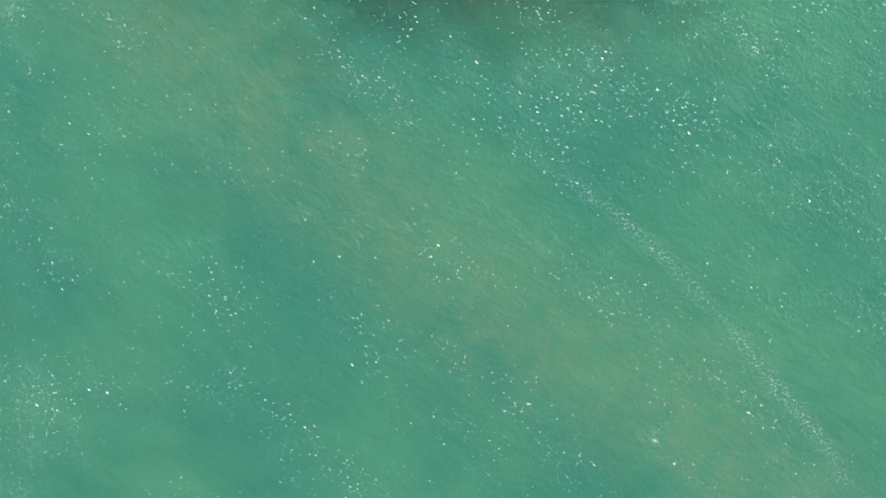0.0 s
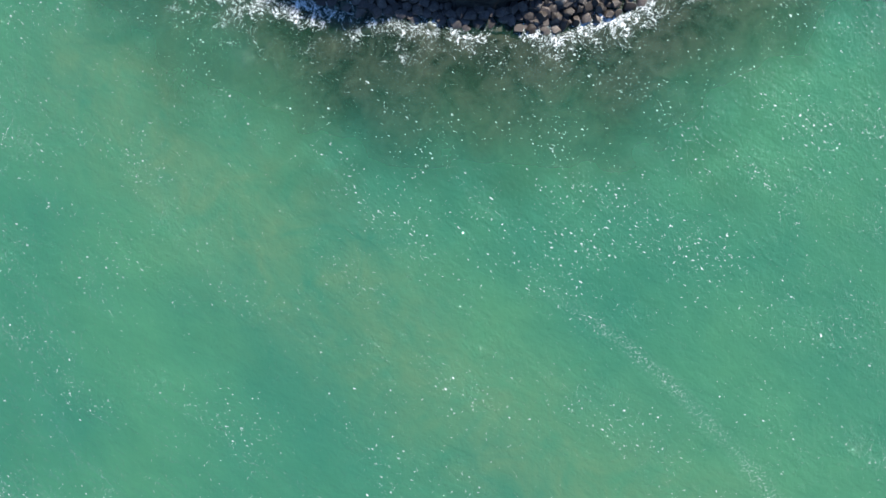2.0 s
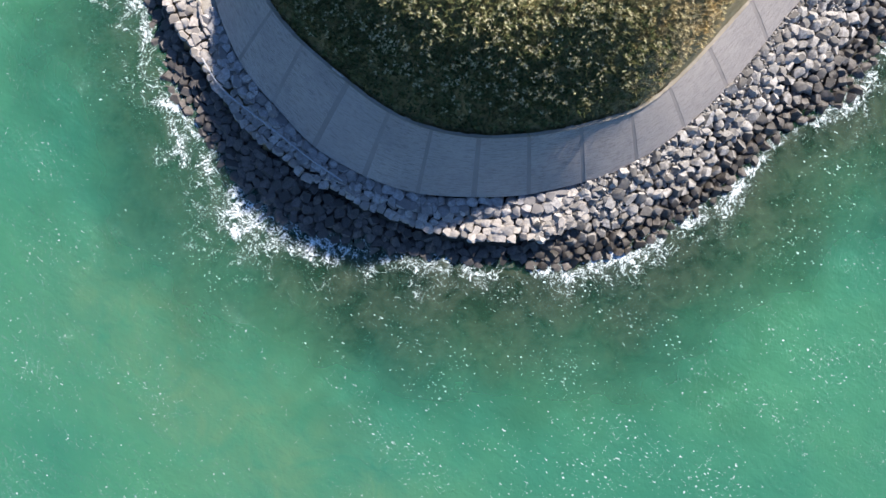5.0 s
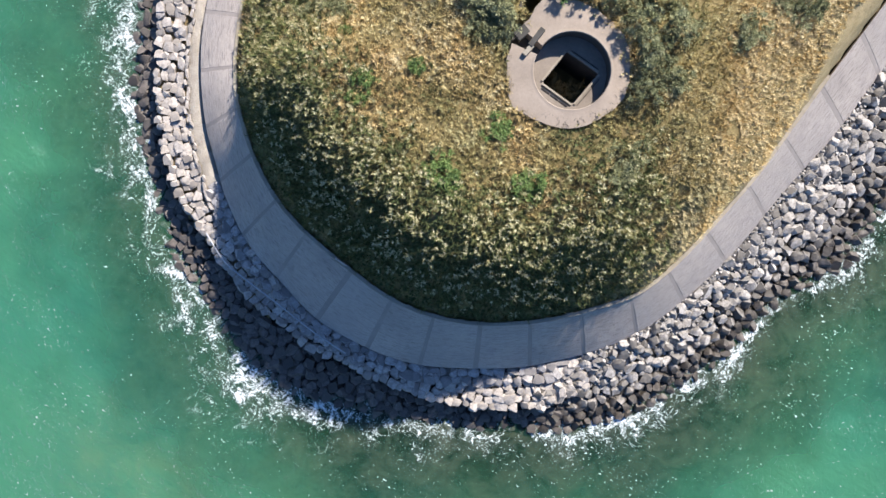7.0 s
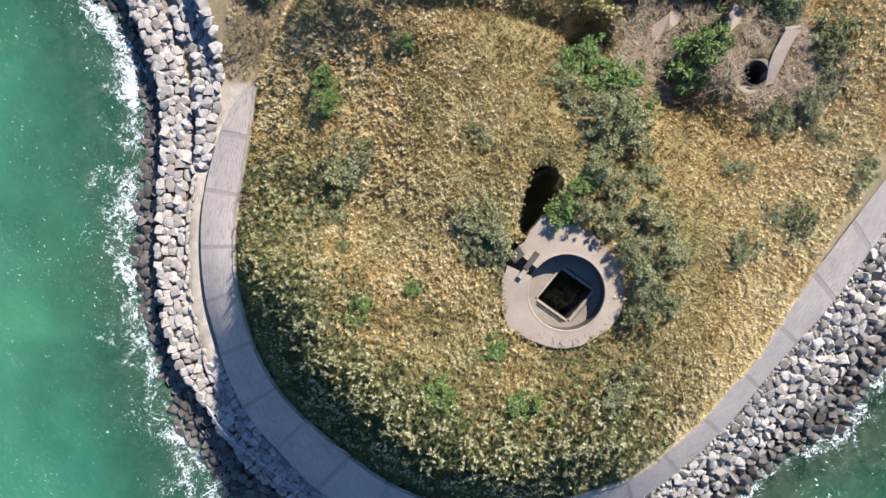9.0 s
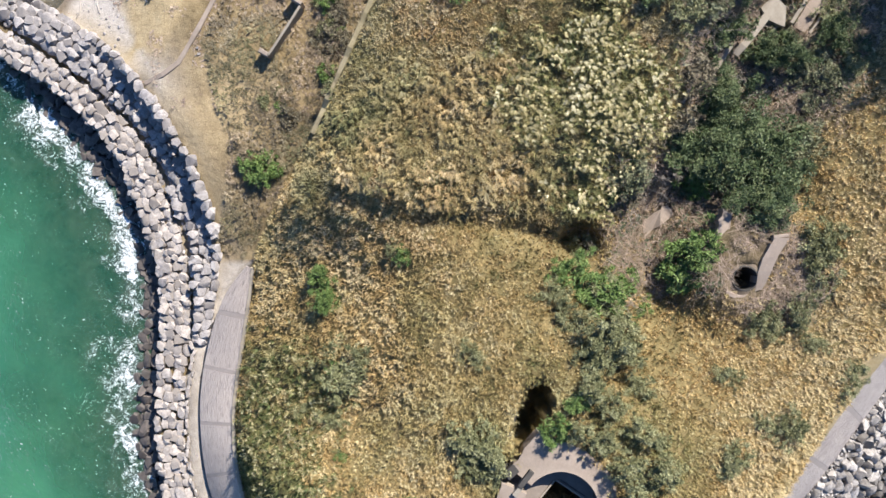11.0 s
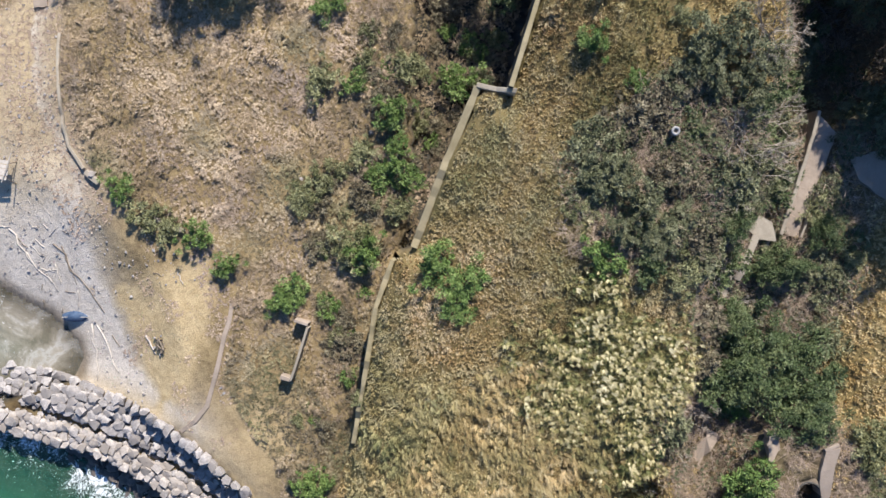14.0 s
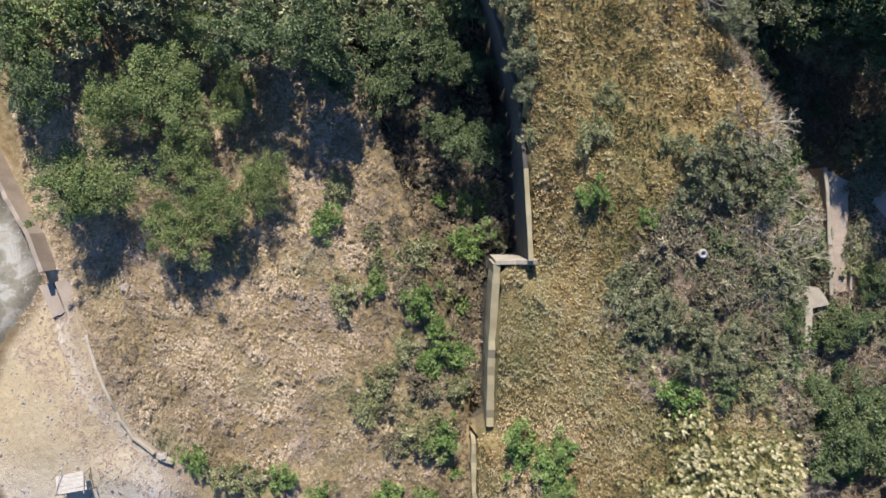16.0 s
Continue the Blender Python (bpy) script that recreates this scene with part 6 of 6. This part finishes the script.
strew([plant("bush", 230 + k, 1.6, 1.3, 26, 110, 0.085, M_GREY, 0, 0.03) for k in range(3)], [
    (-21.9, 65.0, 1.5), (-20.4, 63.6, 1.3), (-8.5, 62.6, 1.7), (-6.9, 63.4, 1.6), (-4.1, 71.8, 1.8), (1.0, 79.1, 1.5), (11.6, 71.4, 0.9), (18.7, 70.0, 1.3), (-1.2, 59.4, 1.3), (2.6, 66.0, 1.2), (-2.6, 64.9, 1.2), (3.9, 70.8, 1.3), (-8.0, 58.2, 1.2)],
    "grey-green scrub on the low field", "bush", "bushes on the field", 1.6)
strew([plant("scrub_tree", 240 + k, 2.4, 3.0, 36, 240, 0.082, M_DEEP, 0.7, 0.10) for k in range(4)], [
    (22.9, 38.9, 3.0), (25.3, 37.2, 2.4), (22.2, 41.4, 2.4), (23.9, 34.7, 2.3), (22.0, 50.9, 1.6), (25.8, 46.2, 1.9), (20.7, 44.0, 1.8), (29.9, 47.6, 1.5), (34.6, 71.0, 2.4),
    (32.6, 66.8, 1.5), (19.9, 39.7, 2.2), (40.6, 54.6, 2.2)],
    "dark green scrub tree among dry grass and ruins", "tree", "scrub trees", 2.4, 0.2)
strew([plant("tree", 250 + k, 2.4, 4.0, 36, 230, 0.085, M_DEEP, 2.8, 0.12) for k in range(3)], [
    (11.3, 77.6, 1.9), (12.6, 74.8, 2.0), (7.0, 86.0, 2.2), (9.6, 83.2, 2.3), (14.6, 82.6, 2.4), (16.2, 80.2, 2.0), (18.2, 85.0, 2.5), (7.4, 88.8, 2.8), (12.4, 86.0, 2.6), (3.8, 91.6, 2.8), (-12.5, 98.7, 2.6), (-11.7, 102.5, 2.6)],
    "dark green tree at the edge of the wood", "tree", "wood", 2.4, 0.2)
strew([plant("tree", 260 + k, 4.0, 4.6, 66, 300, 0.088, M_OLIVE, 1.8, 0.18) for k in range(3)], [
    (-15.0, 91.4, 3.7), (-11.2, 84.0, 2.9), (-7.2, 83.2, 2.6), (-3.2, 83.2, 2.2), (-7.2, 88.2, 2.3), (-5.2, 93.6, 3.6), (-9.4, 95.4, 2.8), (1.0, 96.6, 3.0), (-1.0, 90.0, 2.0)],
    "broad leafy olive-green tree casting shade on the field", "tree", "field trees", 4.0, 0.2)
strew([bare_plant("bare_shrub", 270 + k, 2.3, 2.4) for k in range(3)], [
    (28.3, 63.2, 2.6), (36.2, 66.4, 2.8), (37.8, 63.6, 2.6), (34.4, 68.4, 2.6), (24.0, 53.8, 3.0), (21.4, 43.6, 2.3), (16.6, 37.8, 1.8), (20.4, 47.5, 2.1), (11.6, 32.9, 1.7), (27.3, 62.5, 2.3), (23.7, 56.7, 2.4), (10.7, 84.9, 2.4), (34.1, 66.1, 1.9), (25.9, 55.7, 2.8), (19.3, 39.2, 2.0), (25.6, 42.0, 1.9), (28.0, 57.6, 2.4), (13.2, 86.0, 3.0), (5.0, 94.0, 3.0), (30.5, 74.0, 3.0), (18.5, 83.0, 2.6), (16.0, 36.4, 1.6), (14.4, 34.6, 1.5)],
    "leafless grey shrub of forking twigs", "shrub", "bare shrubs", 2.3)
_woods = [(x, y, 2.3 + 1.3 * np.random.default_rng(int(x * 31 + y * 17)).random()) for x, y in scatter((-14, 74), (64, 118), 0.055, lambda x, y: ((y > 96.5 - 0.36 * (x + 12)) & (y > 76) | (x > 34) & (y > 60)) & ~((x > 17) & (x < 29 + 0.1 * (y - 80)) & (y < 101)) & inside(LAND, x, y) & (near(WALL_N[:, :2], x, y)[0] > 1.5), 77)]
strew([plant("tree", 280 + k, 2.8, 3.6, 44, 76, 0.14, (M_SAGE, M_GREY, M_OLIVE, M_SAGE)[k], 1.8, 0.14) for k in range(4)], _woods, "green tree in a dense wood", "tree", "wood", 2.8, 0.2)

_scrub = [(x, y, 0.7 + 1.1 * q) for (x, y), q in zip(scatter((12, 29), (40, 74), 0.30, lambda x, y: open_ground(x, y) & ((near(VALLEY, x, y)[0] < 5.5) & ((y > 36) | (x > 27)) | (np.hypot((x - 20) / 8.0, (y - 55) / 7.5) < 1)) & inside(HIGH, x, y), 78), np.random.default_rng(79).random(700))]
strew([plant("scrub_bush", 290 + k, 1.4, 1.25, 24, 85, 0.09, (M_SAGE, M_DEEP, M_SAGE, M_SCRUB)[k], 0, 0.03) for k in range(4)], _scrub, "tangled grey-green scrub in the hollow", "bush", "scrub in the hollow", 1.4)
_scrub = [(x, y, 0.4 + 0.9 * q) for (x, y), q in zip(scatter((-18, 38), (14, 84), 0.38, lambda x, y: inside(_lowland, x, y) & open_ground(x, y) & (near(np.vstack([WALL_S, WALL_M, WALL_N])[:, :2], x, y)[0] < 4 + 9 * lumps(x, y, 6, 74)) & (np.hypot(x + 13, y - 49.5) > 2.6), 81), np.random.default_rng(82).random(600) ** 1.8)]
strew([plant("low_shrub", 300 + k, 1.3, 0.95, 24, 80, 0.085, (M_SCRUB, M_GREY, M_SCRUB, M_GREEN, M_SCRUB)[k], 0, 0.025) for k in range(5)], _scrub, "low withered shrub in the field grass", "shrub", "scrub on the field", 1.3)
# Tall trees, mostly out of view, added so their shadow darkens the hollow.
_tall = [(41.5, 64.0, 3.6), (44.5, 60.5, 3.8), (46.0, 66.0, 3.8), (42.5, 69.0, 3.8), (47.5, 56.0, 3.6), (39.6, 66.4, 3.0), (42.4, 59.6, 3.2), (44.0, 54.6, 2.8), (37.6, 69.6, 3.2), (40.2, 62.2, 2.6), (40.6, 49.6, 2.2), (40.4, 57.6, 2.2)]
strew([plant("tree", 310 + k, 2.8, 4.8, 38, 170, 0.12, M_DEEP, 4.0, 0.18) for k in range(3)], _tall, "tall dark tree in deep shade beside concrete walls", "tree", "tall trees by the walls", 2.8, 0.3)


# ---------------------------------------------------------------- small things on the beach and around
M_DRIFT = Mat("driftwood", rough=0.9)
M_DRIFT.colour(M_DRIFT.ramp(M_DRIFT.noise(5, 5, 0.7), (0.3, (0.40, 0.35, 0.29)), (0.7, (0.62, 0.57, 0.50)))).bump(M_DRIFT.noise(18, 4, 0.7), 0.5, 0.01)
M_DRIFT = M_DRIFT.m
M_DARKWOOD = Mat("dark_driftwood", rough=0.9)
M_DARKWOOD.colour(M_DARKWOOD.ramp(M_DARKWOOD.noise(5, 5, 0.7), (0.3, (0.13, 0.105, 0.08)), (0.7, (0.28, 0.23, 0.17)))).bump(M_DARKWOOD.noise(18, 4, 0.7), 0.5, 0.01)
M_DARKWOOD = M_DARKWOOD.m
M_BLUE = Mat("blue_plastic", rough=0.55)
M_BLUE.colour(M_BLUE.ramp(M_BLUE.noise(2.5, 5, 0.6), (0.35, (0.035, 0.06, 0.11)), (0.7, (0.10, 0.145, 0.22))))
M_BLUE = M_BLUE.m
M_CHAR = Mat("charred_wood", rough=0.95)
M_CHAR.colour(M_CHAR.ramp(M_CHAR.noise(8, 4, 0.6), (0.4, (0.03, 0.027, 0.024)), (0.7, (0.14, 0.115, 0.09))))
M_CHAR = M_CHAR.m
M_TYRE = Mat("faded_tyre", rough=0.8)
M_TYRE.colour(M_TYRE.ramp(M_TYRE.noise(9, 4, 0.6), (0.35, (0.20, 0.195, 0.185)), (0.65, (0.40, 0.39, 0.37)))).bump(M_TYRE.noise(20, 3, 0.6), 0.4, 0.01)
M_TYRE = M_TYRE.m
M_HOSE = Mat("grey_pipe", rough=0.6)
M_HOSE.colour(M_HOSE.ramp(M_HOSE.noise(3, 4, 0.6), (0.3, (0.30, 0.30, 0.31)), (0.7, (0.46, 0.45, 0.45))))
M_HOSE = M_HOSE.m


def log(name, a, b, r, material, label, seed, lift=0.0):
    """A bent log or branch that lies on the ground between two places."""
    q = np.random.default_rng(seed)
    bm = bmesh.new()
    n = 6
    r *= 0.65
    off = 0.06 * math.dist(a, b)
    line, radii = [], []
    for k in range(n + 1):
        t = k / n
        x, y = a[0] + (b[0] - a[0]) * t + off * 0.5 * q.normal() * (0 < k < n), a[1] + (b[1] - a[1]) * t + off * 0.5 * q.normal() * (0 < k < n)
        line.append((x, y, ground_at(x, y) + r * 0.6 + lift))
        radii.append(r * (1 - 0.45 * t))
    tube(bm, line, radii)
    return tagged(part(name, bm, material, None, "", False), label, "driftwood", "driftwood on the beach")


for k, (a, b, r) in enumerate((((-35.1, 68.0), (-34.0, 63.6), 0.10), ((-33.7, 63.8), (-32.4, 63.0), 0.07), ((-33.6, 66.1), (-33.2, 64.8), 0.06), ((-32.2, 63.8), (-32.5, 62.0), 0.08), ((-31.1, 60.9), (-31.8, 59.4), 0.10),
                               ((-34.4, 65.6), (-33.1, 61.4), 0.09), ((-31.1, 57.7), (-32.3, 52.6), 0.08), ((-30.6, 57.4), (-29.9, 52.8), 0.10), ((-21.0, 59.8), (-20.9, 58.6), 0.08), ((-36.3, 68.6), (-34.9, 68.1), 0.07))):
    log("driftwood_branch", a, b, r, M_DRIFT, "bleached driftwood branch lying on pale sand", 400 + k)
for k, (a, b, r) in enumerate((((-31.6, 65.5), (-29.4, 58.3), 0.09), ((-30.9, 65.1), (-31.0, 61.5), 0.07), ((-36.7, 57.6), (-35.4, 56.4), 0.22), ((-29.4, 56.2), (-29.0, 55.0), 0.08), ((-23.1, 60.4), (-22.4, 59.8), 0.07))):
    log("driftwood_log", a, b, r, M_DARKWOOD, "dark waterlogged driftwood log on the beach", 430 + k)
_r5 = np.random.default_rng(88)
for k in range(26):
    x, y = -33.0 + 2.6 * _r5.normal(), 63.5 + 4.5 * _r5.normal()
    if inside(LAND, np.array([x]), np.array([y]))[0] and near(SHORE, [x], [y])[0][0] > 1.0:
        a, q = _r5.random() * 6.28, 0.35 + 0.8 * _r5.random()
        log("driftwood_branch", (x, y), (x + q * math.cos(a), y + q * math.sin(a)), 0.05 + 0.03 * _r5.random(), M_DRIFT if k % 3 else M_DARKWOOD, "short driftwood stick lying on pale sand", 500 + k)
log("driftwood_log", (-25.9, 55.3), (-25.5, 53.5), 0.14, M_DRIFT, "pale log beside the old fireplace", 450)
fire = thing("fireplace", "old campfire of charred wood and stones on sandy ground", "fireplace")
for k in range(9):
    bm = bmesh.new()
    a = 0.7 * k
    limb(bm, (-24.7 + 0.3 * math.cos(a), 54.1 + 0.75 * math.sin(a), ground_at(-24.7, 54.1) + 0.05 + 0.03 * k), (-24.7 + 0.45 * math.cos(a + 2.2), 54.1 + 0.7 * math.sin(a + 2.2), ground_at(-24.7, 54.1) + 0.12), 0.08, 0.05)
    part("charred_stick", bm, M_CHAR if k % 2 else M_DARKWOOD, fire)
for k in range(6):
    ob = new("hearth_stone", UPPERS[k])
    ob.parent = fire
    a = 1.05 * k
    ob.matrix_basis = pose(-24.7 + 0.6 * math.cos(a), 54.1 + 0.9 * math.sin(a), ground_at(-24.7, 54.1) + 0.06, 0, 0, 70 * k) @ Matrix.Diagonal((0.24, 0.2, 0.2, 1))
# small boat, keel up
boat = thing("dinghy", "small faded blue dinghy lying keel up on sand", "boat")
bm = bmesh.new()
rings = []
for k in range(11):
    t = k / 10
    w = 0.52 * math.sin(math.pi * (0.10 + 0.86 * t)) ** 0.6
    h = 0.42 * math.sin(math.pi * (0.08 + 0.86 * t)) ** 0.5
    rings.append([bm.verts.new((-1.25 + 2.5 * t, w * math.cos(a), h * math.sin(a))) for a in np.linspace(0, math.pi, 9)])
for u, v in zip(rings[:-1], rings[1:]):
    for k in range(8):
        bm.faces.new((u[k], u[k + 1], v[k + 1], v[k]))
bm.faces.new(rings[0])
bm.faces.new(rings[-1][::-1])
bmesh.ops.recalc_face_normals(bm, faces=bm.faces)
part("hull", bm, M_BLUE, boat, "", False)
bm = bmesh.new()
limb(bm, (-1.2, 0, 0.34), (1.2, 0, 0.36), 0.035, 0.035)
part("keel", bm, M_DRIFT, boat, "pale worn keel strip")
boat.matrix_basis = pose(-32.3, 58.75, ground_at(-32.3, 58.75) + 0.02, 4, 0, -17)
# drying rack of poles and planks
rack = thing("drying_rack", "broken wooden rack of poles and planks on trestles", "rack")
z0 = ground_at(-33.8, 72.8)
for k in range(5):
    bm = bmesh.new()
    box(bm, (2.6, 0.30, 0.04), pose(-33.9 + 0.16 * k, 72.4 + 0.30 * k, z0 + 1.0, 0, 1.5 * math.sin(k), -27 + 2 * math.sin(2 * k)))
    part("plank", bm, M_DRIFT, rack)
for x, y, u, v in ((-35.2, 73.0, -35.5, 72.6), (-32.4, 71.6, -32.7, 71.3), (-34.6, 74.2, -34.4, 74.6), (-31.9, 72.9, -31.6, 73.2)):
    bm = bmesh.new()
    limb(bm, (u, v, z0 - 0.2), (x, y, z0 + 1.3), 0.06, 0.05, 6)
    part("leg", bm, M_DARKWOOD, rack)
for a, b in (((-33.1, 74.6), (-35.4, 72.9)), ((-31.5, 73.7), (-33.2, 71.6))):
    bm = bmesh.new()
    limb(bm, (*a, z0 + 1.25), (*b, z0 + 1.1), 0.05, 0.04, 6)
    part("pole", bm, M_DRIFT, rack)
# tyre on the scrub
bm = bmesh.new()
loop = []
for a in np.linspace(0, 2 * np.pi, 33)[:-1]:
    loop.append([bm.verts.new(((0.30 + 0.13 * math.cos(b)) * math.cos(a), (0.30 + 0.13 * math.cos(b)) * math.sin(a), 0.10 * math.sin(b))) for b in np.linspace(0, 2 * np.pi, 11)[:-1]])
for u, v in zip(loop, loop[1:] + loop[:1]):
    for k in range(10):
        bm.faces.new((u[k], v[k], v[(k + 1) % 10], u[(k + 1) % 10]))
bmesh.ops.recalc_face_normals(bm, faces=bm.faces)
tyre = tagged(part("tyre", bm, M_TYRE, None, "", False), "faded whitish tyre lying on a concrete stub among bushes", "tyre")
tyre.matrix_basis = pose(19.6, 58.45, ground_at(19.6, 58.45) + 1.02, 8, 5, 0) @ Matrix.Scale(0.78, 4)
bm = bmesh.new()
box(bm, (0.5, 0.5, 1.8), pose(19.6, 58.45, ground_at(19.6, 58.45) + 0.02))
tagged(part("concrete_post", bm, M_WALL), "old concrete post under a tyre", "post")
# pipe along the stones at the south-west foot
bm = bmesh.new()
line = smooth([(-21.6, 2.4, 2.5), (-19.9, -0.2, 2.55), (-17.3, -2.3, 2.6), (-15.1, -4.0, 2.6), (-12.2, -6.3, 2.6), (-9.4, -8.2, 2.6)])
tube(bm, line, [0.075] * len(line), 8)
tagged(part("pipe", bm, M_HOSE, None, "", False), "grey pipe lying along the revetment stones", "pipe")
for k, (x, y, s) in enumerate(((-18.9, 83.6, 0.9), (-25.4, 69.9, 0.7), (-8.3, 64.2, 0.4), (-1.4, 66.2, 0.4))):
    ob = new("field_stone", bpy.data.meshes.new_from_object(bpy.data.objects["stone"]))
    ob.matrix_basis = pose(x, y, ground_at(x, y) + 0.35 * s, 10, 5, 60 * k) @ Matrix.Diagonal((s, s * 0.8, s, 1))
    tagged(ob, "pale loose stone lying in dry grass", "stone", "loose stones in the field")
# plank lying at the apron's upper edge
bm = bmesh.new()
box(bm, (1.1, 0.14, 0.06), pose(-9.0, 0.15, 7.2, 20, 12, -38))
tagged(part("plank", bm, M_DRIFT), "pale plank lying at the apron's upper edge", "plank")

# pebbles strewn over the beach and the sandy clearing
_pb = scatter((-44, 40), (-14, 92), 2.6, lambda x, y: inside(LAND, x, y) & ~inside(_lowland, x, y) & (near(SHORE, x, y)[0] > 1.2) & (lumps(x, y, 4, 90) > 0.35 + 0.3 * ((x > -27) & (y < 61))) & ~inside(np.vstack([LEDGE, BACK[::-1]]), x, y), 91)
_r6 = np.random.default_rng(92)
_zz = terrain(_pb[:, 0], _pb[:, 1])
_sz = 0.06 + 0.16 * _r6.random(len(_pb)) ** 3
pebbles = thing("pebbles", "small pale and brown pebbles strewn on sand", "pebbles", kind="stuff")
PEBBLES = [stone_mesh(160 + k, M_UPPER, 0.7, 4) for k in range(6)]
lay_stones(pebbles, PEBBLES, [(x, y, z + 0.2 * q, Vector((q * 1.2, q, q * 0.8)), 6.28 * _r6.random(), (0.2, 0.1)) for (x, y), z, q in zip(_pb, _zz, _sz)], 0)
